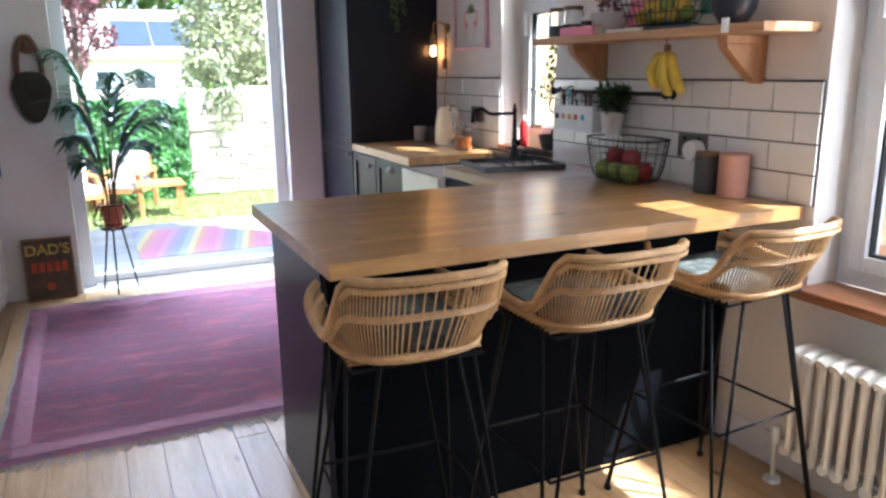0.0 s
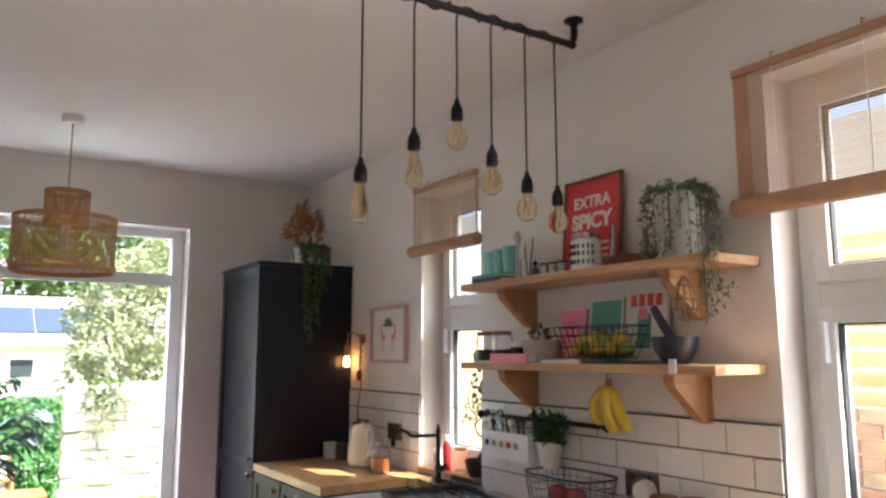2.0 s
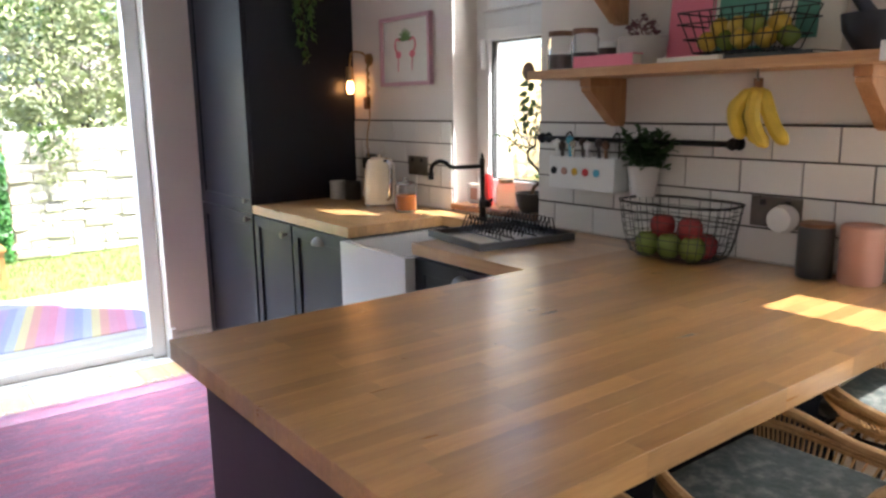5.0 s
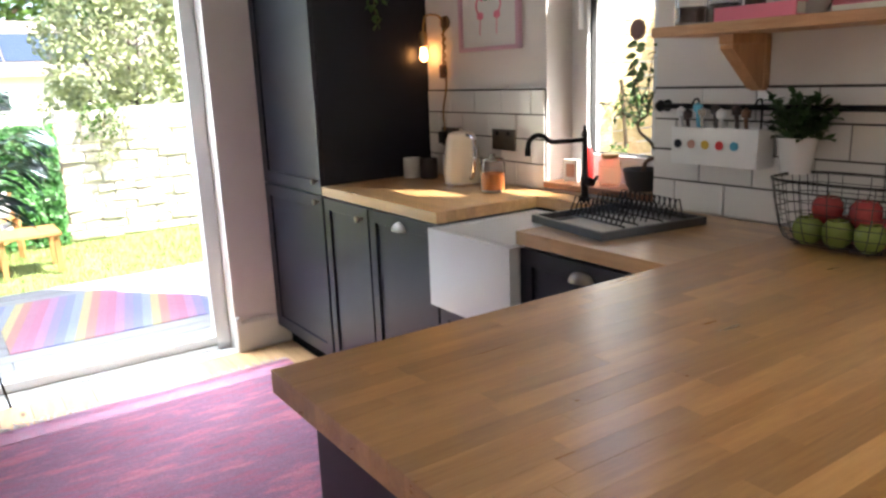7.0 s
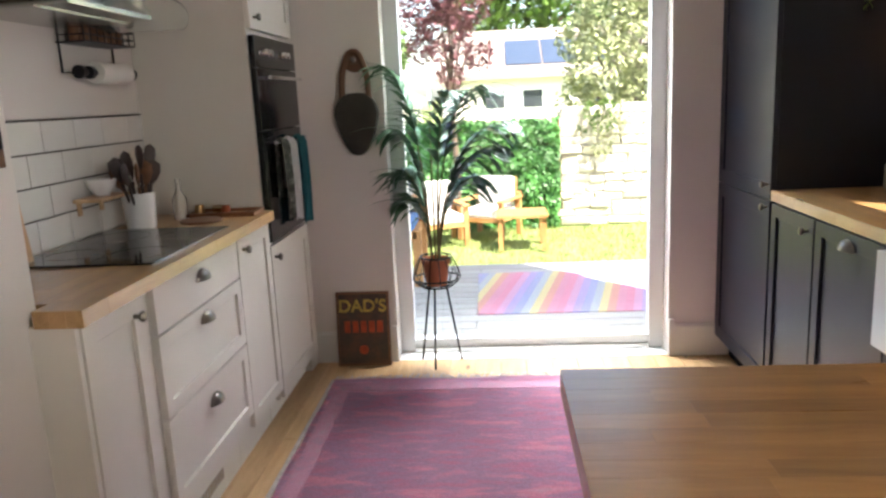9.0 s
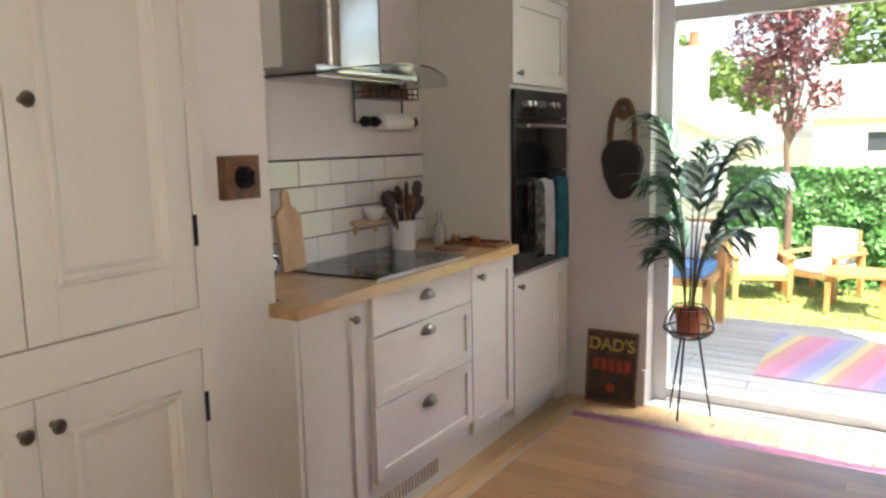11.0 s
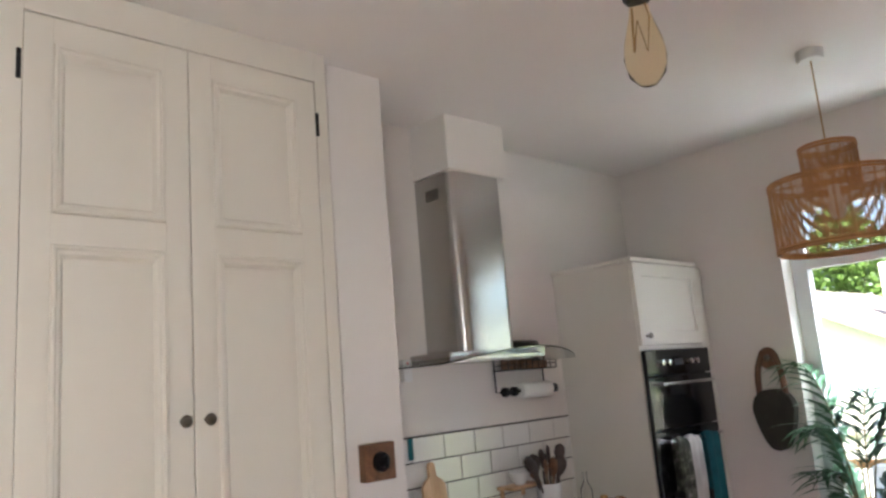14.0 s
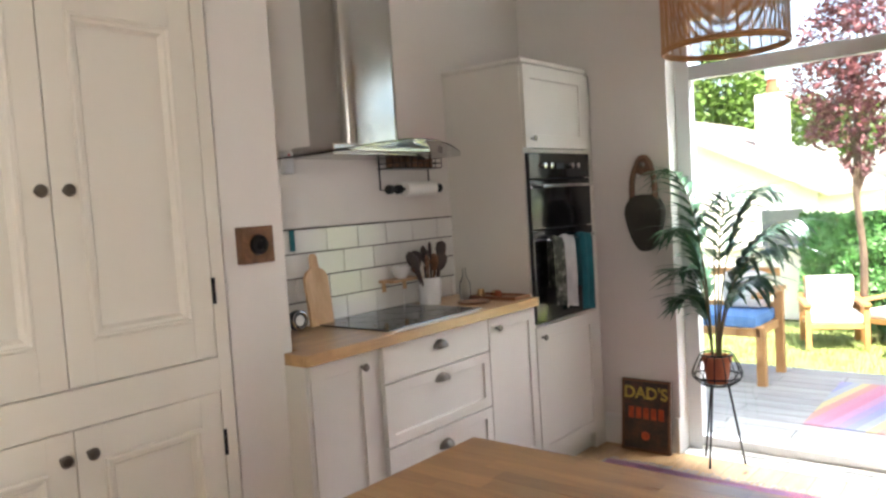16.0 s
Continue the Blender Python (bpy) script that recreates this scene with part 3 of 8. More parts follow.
def room():
    # floor base; the boards lie on it
    slab("floor_base", (XL - 0.1, YB - 0.1, -0.12), (XR + 0.1, YF + 0.16, -0.022), "gap", kind=K)
    slab("ceiling", (XL - WT, YB - WT, H), (XR + WT, YF + WT, H + 0.12), "ceiling", kind=K)
    # door wall with its opening
    door = thing("wall_door_side", (0, YF, 0), "", "")
    door["kind"] = K
    part("wall_left_of_door", boxes(((XL - WT, YF, -0.1), (0.21, YF + WT, H))), "wall", door)
    part("wall_right_of_door", boxes(((1.585, YF, -0.1), (XR + WT, YF + WT, H))), "wall", door)
    part("wall_over_door", boxes(((0.21, YF, 2.305), (1.585, YF + WT, H))), "wall", door)
    # window wall with its two openings
    win = thing("wall_window_side", (XR, 0, 0), "", "")
    win["kind"] = K
    o = 0.001
    part("wall_piece", boxes(((XR, YB - WT, -0.1), (XR + WR, 0.10, H))), "wall", win)
    part("wall_piece", boxes(((XR, 0.10, -0.1), (XR + WR, 2.005, 0.64))), "wall", win)
    part("wall_piece", boxes(((XR, 0.10, 2.36), (XR + WR, 2.005, H))), "wall", win)
    part("wall_piece", boxes(((XR, 2.005, -0.1), (XR + WR, 3.475, H))), "wall", win)
    part("wall_piece", boxes(((XR, 3.475, -0.1), (XR + WR, 4.00, 0.93))), "wall", win)
    part("wall_piece", boxes(((XR, 3.475, 2.34), (XR + WR, 4.00, H))), "wall", win)
    part("wall_piece", boxes(((XR, 4.00, -0.1), (XR + WR, YF, H))), "wall", win)
    # hob wall, chimney return and the rest
    hw = thing("wall_hob_side", (XL, 0, 0), "", "")
    hw["kind"] = K
    part("wall_piece", boxes(((XL - WT, 3.395, -0.1), (XL, YF, H))), "wall", hw)
    part("pilaster", boxes(((XL - WT, 3.15, -0.1), (-0.295, 3.395, H)), bevel=0.006), "wall", hw)
    part("wall_piece", boxes(((XL - WT, YB - WT, -0.1), (-0.30, 2.10, H))), "wall", hw)
    part("wall_piece", boxes(((XL - WT, 2.10, -0.1), (-0.60, 3.15, H))), "wall", hw)
    slab("wall_back", (XL, YB - WT, -0.1), (XR, YB, H), "wall", kind=K)
    # skirting
    sk = [(0.21, 0)]
    for a, b in ((XL, 0.185), (1.61, 1.885)):
        part("baseboard", boxes(((a, YF - 0.018, 0), (b, YF - 0.001, 0.155)), ((a, YF - 0.013, 0.155), (b, YF - 0.001, 0.165)), bevel=0.002), "skirting", kind=K)
    for x0, x1 in ((0.185, 0.2105), (1.5845, 1.61)):
        part("baseboard", boxes(((x0, YF - 0.022, 0), (x1, YF + 0.10, 0.19)), bevel=0.003), "skirting", kind=K)
    part("baseboard", boxes(((XR - 0.018, 0.2, 0), (XR - 0.001, 2.29, 0.12)), bevel=0.002), "skirting", kind=K)
    part("doorstep", boxes(((0.2105, YF + 0.001, -0.03), (1.5845, YF + 0.155, 0.002)), bevel=0.002), "skirting", kind=K)


def tile_field(name, x, side, y0, y1, z_top, z_bot, start, width=0.183, rows=4, label=""):
    """A field of glazed tiles in half bond on a dark bed. side: -1 where it faces the -x way."""
    root = thing(name, (x, (y0 + y1) / 2, z_bot), label, "")
    root["kind"] = K
    t = 0.005
    part("tile_bed", boxes(((min(x, x + side * t), y0, z_bot), (max(x, x + side * t), y1, z_top))), "grout", root)
    h = (z_top - z_bot) / rows
    meshes = {}
    for r in range(rows):
        ys = start + (width / 2 if r % 2 else 0) - 20 * width
        while ys < y1:
            a, b = max(ys, y0), min(ys + width, y1)
            if b - a > 0.02:
                w = round(b - a - 0.005, 4)
                if w not in meshes:
                    bm = boxes(((0, 0, 0), (0.008, w, h - 0.005)), bevel=0.0012)
                    me = bpy.data.meshes.new("tile")
                    bm.to_mesh(me)
                    bm.free()
                    me.materials.append(M["tile"])
                    meshes[w] = me
                ob = new("tile", meshes[w])
                ob.parent = root
                xx = (x - 0.0115) if side < 0 else x + 0.0035
                ob.location = Vector((xx, a + 0.0025, z_top - (r + 1) * h + 0.0025)) - ORIGIN[root]
            ys += width
    part("tile_edge_trim", boxes(((x - 0.012 if side < 0 else x, y0, z_top), (x if side < 0 else x + 0.012, y1, z_top + 0.004))), "grout", root)


def window(name, y0, y1, z0, z1, transom, label):
    """A white window: fixed lower light and a hung upper sash."""
    root = thing(name, (2.54, (y0 + y1) / 2, z0), label, "")
    root["kind"] = K
    xa, xb = 2.53, 2.60
    f = 0.055

    def ring(nm, a, b, c, d, w, x0, x1, mat="upvc", bevel=0.004):
        part(nm, boxes(((x0, a, c), (x1, a + w, d)), ((x0, b - w, c), (x1, b, d)), ((x0, a + w, c), (x1, b - w, c + w)), ((x0, a + w, d - w), (x1, b - w, d)), bevel=bevel), mat, root)
    ring("window_frame", y0, y1, z0, z1, f, xa, xb)
    part("transom", boxes(((xa, y0 + f, transom - 0.035), (xb, y1 - f, transom + 0.035)), bevel=0.004), "upvc", root)
    ring("sash", y0 + f, y1 - f, transom + 0.035, z1 - f, 0.05, xa - 0.022, xb - 0.02)
    ring("sash", y0 + f, y1 - f, z0 + f, transom - 0.035, 0.05, xa - 0.022, xb - 0.02)
    ring("gasket", y0 + f + 0.05, y1 - f - 0.05, z0 + f + 0.05, transom - 0.085, 0.006, xa - 0.004, xa + 0.024, "ink", 0)
    ring("gasket", y0 + f + 0.05, y1 - f - 0.05, transom + 0.085, z1 - f - 0.05, 0.006, xa - 0.004, xa + 0.024, "ink", 0)
    for c, d in ((z0 + f + 0.05, transom - 0.085), (transom + 0.085, z1 - f - 0.05)):
        p = part("pane", boxes(((xa + 0.016, y0 + f + 0.045, c), (xa + 0.022, y1 - f - 0.045, d))), "glass", root)
        p.visible_shadow = False
    part("latch_handle", boxes(((xa - 0.05, y1 - f - 0.035, transom - 0.20), (xa - 0.022, y1 - f - 0.018, transom - 0.08)), bevel=0.004), "upvc", root)


def garden_door():
    root = thing("door_1", (0.91, YF + 0.16, 0), "", "")
    root["kind"] = K
    ya, yb = YF + 0.11, YF + 0.18
    x0, x1 = 0.2105, 1.5845
    part("door_frame", boxes(((x0, ya, 0.003), (x0 + 0.075, yb, 2.309)), ((x1 - 0.075, ya, 0.003), (x1, yb, 2.309)), ((x0 + 0.075, ya, 2.25), (x1 - 0.075, yb, 2.309)), ((x0 + 0.075, ya, 1.95), (x1 - 0.075, yb, 2.02)), ((x0 + 0.075, ya, 0.003), (x1 - 0.075, yb, 0.075)), bevel=0.004), "upvc", root)
    part("threshold_track", boxes(((x0 + 0.075, ya - 0.012, 0.003), (x1 - 0.075, ya - 0.001, 0.03)), bevel=0.002), "steel", root)
    for c, d in ((0.07, 1.955), (2.015, 2.255)):
        p = part("pane", boxes(((x0 + 0.07, ya + 0.03, c), (x1 - 0.07, ya + 0.036, d))), "glass", root)
        p.visible_shadow = False
    part("gasket", boxes(((x0 + 0.075, ya - 0.0, 1.948), (x1 - 0.075, ya + 0.012, 1.9495))), "ink", root)


room()
garden_door()
# window_1 is stretched toward -y, out of view, to take the added lamp.
window("window_1", 0.102, 2.003, 0.665, 2.36, 1.685, "")
window("window_2", 3.477, 3.998, 0.955, 2.34, 1.72, "")
slab("window_sill", (2.34, 0.07, 0.63), (2.528, 2.03, 0.664), "sill_wood", bevel=0.006, kind=K)
slab("window_sill", (2.375, 3.478, 0.931), (2.528, 3.997, 0.957), "sill_wood", bevel=0.005, kind=K)


# ---- the fitted kitchen ----
def shaker(root, name, axis, face, out, a, b, c, d, mat, thick=0.02, rail=0.075, label=""):
    """A shaker front in one piece with a sunken panel, facing along x; out: +1 or -1; a..b along the wall; c..d in height."""
    u0, u1 = sorted((face, face + out * thick))
    bm = boxes(((u0, a, c), (u1, b, d)))
    bmesh.ops.recalc_face_normals(bm, faces=bm.faces)
    front = [f for f in bm.faces if f.normal.x * out > 0.9]
    bmesh.ops.inset_region(bm, faces=front, thickness=rail, depth=0.0)
    front = [f for f in bm.faces if f.normal.x * out > 0.9 and abs(f.calc_center_median().y - (a + b) / 2) < 1e-4 and abs(f.calc_center_median().z - (c + d) / 2) < 1e-4]
    bmesh.ops.inset_region(bm, faces=front, thickness=0.0025, depth=-0.009)
    outer = [e for e in bm.edges if all(abs(v.co.x - (face + out * thick)) < 1e-5 for v in e.verts) and e.is_valid]
    bmesh.ops.bevel(bm, geom=outer, offset=0.001, segments=1, affect="EDGES", clamp_overlap=True)
    return part(name, bm, mat, root, label)


def knob(parent, at, out, mat="pewter", axis="x", size=1.0):
    prof = [(0.0, 0.0), (0.007, 0.0), (0.005, 0.012), (0.013, 0.018), (0.015, 0.024), (0.011, 0.030), (0.0, 0.032)]
    bm = lathe([(r * size, h * size * out) for r, h in prof], at, 14, axis)
    return part("knob", bm, mat, parent, smooth=True)


def cup_handle(parent, at, out, mat="pewter"):
    """A half-round cup pull on a face that looks along x."""
    bm = bmesh.new()
    n, m = 12, 5
    grid = []
    for i in range(n + 1):
        a = math.pi * i / n
        row = []
        for j in range(m + 1):
            e = (math.pi / 2) * j / m
            y = 0.046 * math.cos(a)
            rad = math.sin(a)
            row.append(bm.verts.new((at[0] + out * 0.026 * rad * math.cos(e), at[1] + y, at[2] - 0.012 + 0.034 * rad * math.sin(e) + 0.0)))
        grid.append(row)
    for i in range(n):
        for j in range(m):
            f = (grid[i][j], grid[i + 1][j], grid[i + 1][j + 1], grid[i][j + 1])
            f = list(dict.fromkeys(f))
            bm.faces.new(f)
    bmesh.ops.remove_doubles(bm, verts=bm.verts, dist=0.0004)
    ob = part("cup_handle", bm, mat, parent, smooth=True)
    return ob


def hob_side():
    # base units: pale grey fronts, one object a unit
    F = -0.205
    spec = [("base_cabinet", 3.372, 3.665, "door"), ("base_filler", 3.665, 3.72, "filler"), ("drawer_cabinet", 3.72, 4.385, "drawers"), ("base_cabinet", 4.385, 4.765, "door")]
    for nm, a, b, what in spec:
        lab = {"door": "pale grey shaker base cabinet with a pewter knob", "filler": "narrow pale grey filler panel between the base cabinets", "drawers": "pale grey cabinet of three drawers with cup handles"}[what]
        root = thing(nm, (-0.4, (a + b) / 2, 0), lab, "cabinet", "base cabinets below the hob")
        part("body", boxes(((-0.29 if b < 3.4 else XL + 0.002, a + 0.001, 0.15), (F, b - 0.001, 0.878))), "unit", root)
        part("plinth", boxes(((F - 0.07, a + 0.001, 0.0), (F - 0.05, b - 0.001, 0.149))), "unit", root)
        if what == "door":
            d = shaker(root, "door", "x", F, 1, a + 0.003, b - 0.003, 0.155, 0.872, "unit")
            knob(d, (F + 0.02, b - 0.055 if a < 3.6 else a + 0.06, 0.825), 1)
        elif what == "drawers":
            for c, dd, kind_ in ((0.735, 0.872, "flat"), (0.49, 0.729, "shaker"), (0.215, 0.484, "shaker")):
                if kind_ == "flat":
                    d = part("drawer_front", boxes(((F, a + 0.003, c), (F + 0.02, b - 0.003, dd)), bevel=0.002), "unit", root)
                else:
                    d = shaker(root, "drawer_front", "x", F, 1, a + 0.003, b - 0.003, c, dd, "unit", rail=0.06)
                cup_handle(d, (F + 0.02, (a + b) / 2, {0.735: 0.825, 0.49: 0.69, 0.215: 0.415}[c]), 1)
            part("plinth_vent", boxes(*[((F - 0.052, a + 0.1 + i * 0.022, 0.05), (F - 0.046, a + 0.11 + i * 0.022, 0.11)) for i in range(18)]), "steel", root)
    slab("end_panel", (-0.30, 3.355, 0), (-0.19, 3.371, 0.878), "unit", label="pale grey end panel closing the run of base cabinets", category="panel")
    hob = thing("induction_hob", (-0.4, 4.05, 0.92), "black glass induction hob set flush on the oak worktop", "hob")
    part("glass_plate", boxes(((-0.635, 3.78, 0.9205), (-0.205, 4.37, 0.927)), bevel=0.002), "hob", hob)
    part("bevel_edge", boxes(((-0.2045, 3.78, 0.9205), (-0.201, 4.37, 0.926))), "steel", hob)
    ringm = bmesh.new()
    for cx, cy, r in ((-0.52, 3.93, 0.075), (-0.52, 4.21, 0.10), (-0.31, 3.93, 0.09), (-0.31, 4.21, 0.075)):
        add_tube(ringm, circle((cx, cy, 0.9272), r, 32), 0.0008, 4, closed=True)
    part("ring_marks", ringm, "steel", hob)
    # oven tower
    T0, T1, TX = 4.77, 5.37, -0.205
    tower = thing("oven_tower", (-0.43, 5.07, 0), "tall pale grey oven cabinet with cupboards above and below the oven", "cabinet")
    for nm, lo, hi in (("side_panel", (XL + 0.002, T0, 0.10), (TX, T0 + 0.018, 2.033)), ("side_panel", (XL + 0.002, T1 - 0.018, 0.10), (TX, T1, 2.033)), ("shelf_board", (XL + 0.002, T0 + 0.018, 1.61), (TX - 0.002, T1 - 0.018, 1.63)), ("shelf_board", (XL + 0.002, T0 + 0.018, 0.755), (TX - 0.002, T1 - 0.018, 0.775)), ("back_panel", (XL + 0.002, T0 + 0.018, 0.775), (XL + 0.02, T1 - 0.018, 2.033))):
        part(nm, boxes((lo, hi), bevel=0.001), "unit", tower)
    part("top_moulding", boxes(((XL + 0.002, T0 - 0.012, 2.034), (TX + 0.022, T1 + 0.01, 2.054)), bevel=0.004), "unit", tower)
    part("plinth", boxes(((-0.275, T0, 0), (-0.255, T1, 0.099))), "unit", tower)
    d = shaker(tower, "door", "x", TX, 1, T0 + 0.003, T1 - 0.003, 1.632, 2.028, "unit", rail=0.09)
    knob(d, (TX + 0.02, T0 + 0.05, 1.675), 1)
    d = shaker(tower, "door", "x", TX, 1, T0 + 0.003, T1 - 0.003, 0.11, 0.765, "unit", rail=0.09)
    knob(d, (TX + 0.02, T0 + 0.05, 0.715), 1)
    slab("filler_panel", (-0.30, T1 + 0.001, 0), (-0.22, YF - 0.019, 2.033), "unit", label="narrow pale grey filler between the oven cabinet and the wall", category="panel")
    oven = thing("double_oven", (-0.4, 5.07, 0.776), "black glass built-in double oven with steel handles and hanging towels", "oven")
    ox = -0.20
    part("body", boxes(((-0.60, T0 + 0.022, 0.778), (ox, T1 - 0.022, 1.605))), "ink", oven)
    part("control_panel", boxes(((ox, T0 + 0.006, 1.485), (ox + 0.022, T1 - 0.006, 1.607)), bevel=0.002), "oven", oven)
    part("upper_door", boxes(((ox, T0 + 0.006, 1.235), (ox + 0.022, T1 - 0.006, 1.481)), bevel=0.003), "oven", oven)
    part("lower_door", boxes(((ox, T0 + 0.006, 0.782), (ox + 0.022, T1 - 0.006, 1.231)), bevel=0.003), "oven", oven)
    for z in (1.445, 1.185):
        bm = tubes([[(ox + 0.055, T0 + 0.07, z), (ox + 0.055, T1 - 0.05, z)]], 0.008, 10)
        for y in (T0 + 0.10, T1 - 0.08):
            add_tube(bm, [(ox + 0.02, y, z), (ox + 0.055, y, z)], 0.006, 8)
        part("handle", bm, "chrome", oven, "brushed steel handle bar", smooth=True)
    for y in (4.90, 4.96, 5.16, 5.22):
        part("dial", lathe([(0, 0), (0.016, 0), (0.014, 0.018), (0, 0.02)], (ox + 0.022, y, 1.545), 16, "x"), "chrome", oven, smooth=True)
    part("clock_display", boxes(((ox + 0.0225, 5.02, 1.53), (ox + 0.024, 5.10, 1.56))), "dark_glass", oven)

    def towel(y0, y1, zf, zb, mat, label, name="tea_towel"):
        bm = bmesh.new()
        cols = 12
        xs = ox + 0.055
        prof = [(xs + 0.020, zf), (xs + 0.022, (zf + 1.185) / 2), (xs + 0.018, 1.17), (xs + 0.010, 1.196), (xs, 1.199), (xs - 0.010, 1.194), (xs - 0.016, 1.16), (xs - 0.018, zb)]
        grid = []
        for i in range(cols + 1):
            t = i / cols
            wav = 0.007 * math.sin(t * 15 + y0 * 9)
            grid.append([bm.verts.new((x + wav * (1 if j < 3 else 0.3 if j > 5 else 0), y0 + (y1 - y0) * (0.5 + (t - 0.5) * (1.0 if j in (3, 4, 5) else 1.06)), z + 0.006 * math.sin(t * 5))) for j, (x, z) in enumerate(prof)])
        for i in range(cols):
            for j in range(len(prof) - 1):
                bm.faces.new((grid[i][j], grid[i + 1][j], grid[i + 1][j + 1], grid[i][j + 1]))
        bmesh.ops.solidify(bm, geom=bm.faces[:], thickness=0.003)
        part(name, bm, mat, None, label, smooth=True, category="towel")
    towel(4.875, 4.965, 0.86, 0.95, "dark_cloth", "dark patterned tea towel hanging from the oven handle")
    towel(4.97, 5.08, 0.84, 0.98, "white_cloth", "grey-white tea towel hanging from the oven handle")
    towel(5.12, 5.27, 0.80, 0.92, "teal_cloth", "teal tea towel hanging from the oven handle")


def sink_side():
    F = 1.83
    C = "navy base cabinets beside the sink"

    def unit(a, b, kind_):
        root = thing("base_cabinet", (2.1, (a + b) / 2, 0), "dark navy shaker base cabinet with a pewter handle", "cabinet", C)
        part("body", boxes(((F, a + 0.001, 0.12), (XR - 0.03, b - 0.001, 0.878))), "navy", root)
        part("plinth", boxes(((F + 0.05, a + 0.001, 0), (F + 0.07, b - 0.001, 0.119))), "black_panel", root)
        d = shaker(root, "door", "x", F, -1, a + 0.003, b - 0.003, 0.125, 0.872, "navy", rail=0.07)
        if kind_ == "knob":
            knob(d, (F - 0.02, a + 0.05, 0.825), -1)
        else:
            cup_handle(d, (F - 0.02, (a + b) / 2, 0.83), -1)
    unit(4.40, 4.80, "knob")
    unit(3.915, 4.395, "cup")
    unit(2.96, 3.475, "cup")
    under = thing("sink_cabinet", (2.1, 3.68, 0), "dark navy cabinet carrying the white ceramic sink", "cabinet", C)
    part("body", boxes(((F, 3.477, 0.12), (XR - 0.03, 3.913, 0.60))), "navy", under)
    part("plinth", boxes(((F + 0.05, 3.477, 0), (F + 0.07, 3.913, 0.119))), "black_panel", under)
    shaker(under, "door", "x", F, -1, 3.48, 3.91, 0.125, 0.598, "navy", rail=0.07)
    # butler sink
    sink = thing("butler_sink", (2.05, 3.68, 0.60), "white ceramic butler sink between the navy cabinets", "sink")
    y0, y1, z0, z1, x0, x1 = 3.479, 3.911, 0.602, 0.872, 1.775, 2.26
    bm = boxes(((x0, y0, z0), (x1, y1, z0 + 0.03)), ((x0, y0, z0 + 0.03), (x0 + 0.028, y1, z1)), ((x1 - 0.028, y0, z0 + 0.03), (x1, y1, z1)), ((x0 + 0.028, y0, z0 + 0.03), (x1 - 0.028, y0 + 0.028, z1)), ((x0 + 0.028, y1 - 0.028, z0 + 0.03), (x1 - 0.028, y1, z1)))
    bmesh.ops.remove_doubles(bm, verts=bm.verts, dist=0.0001)
    part("basin", bm, "ceramic", sink)
    part("waste", lathe([(0, 0.001), (0.035, 0.001), (0.038, 0.004), (0.04, 0)], (2.02, 3.68, z0 + 0.03), 20), "chrome", sink, smooth=True)
    # worktops: cut round the sink
    pen = thing("breakfast_bar", (1.6, 2.6, 0), "near-black panelled breakfast bar with a navy end panel", "breakfast bar")
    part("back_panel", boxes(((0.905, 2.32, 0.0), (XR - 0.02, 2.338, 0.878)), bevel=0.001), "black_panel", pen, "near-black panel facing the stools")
    part("end_panel", boxes(((0.885, 2.318, 0.0), (0.904, 2.90, 0.878)), bevel=0.002), "navy", pen, "navy end panel")
    part("carcass", boxes(((0.905, 2.339, 0.10), (XR - 0.03, 2.88, 0.878))), "navy", pen)
    part("plinth", boxes(((0.905, 2.80, 0), (1.85, 2.82, 0.099))), "black_panel", pen)
    x = 0.91
    for w in (0.45, 0.45):
        d = part("door", boxes(((x, 2.881, 0.105), (x + w - 0.004, 2.90, 0.872)), bevel=0.002), "navy", pen)
        x += w
    for i, x in enumerate((1.38, 1.86)):
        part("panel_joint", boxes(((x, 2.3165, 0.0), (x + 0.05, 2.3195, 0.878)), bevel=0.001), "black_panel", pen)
    # tall cabinet
    tall = thing("tall_cabinet", (2.1, 5.15, 0), "tall navy shaker cabinet with a trailing plant on top", "cabinet")
    part("body", boxes(((1.83, 4.812, 0.10), (XR - 0.001, 5.49, 2.023)), bevel=0.0015), "navy", tall)
    part("top_moulding", boxes(((1.80, 4.80, 2.024), (XR - 0.001, 5.49, 2.045)), bevel=0.004), "navy", tall)
    part("plinth", boxes(((1.88, 4.812, 0), (1.90, 5.48, 0.099))), "black_panel", tall)
    d = shaker(tall, "upper_door", "x", 1.83, -1, 4.815, 5.487, 0.88, 2.019, "navy", rail=0.085)
    knob(d, (1.81, 4.845, 0.94), -1)
    d = shaker(tall, "lower_door", "x", 1.83, -1, 4.815, 5.487, 0.11, 0.874, "navy", rail=0.085)
    knob(d, (1.81, 4.845, 0.85), -1)


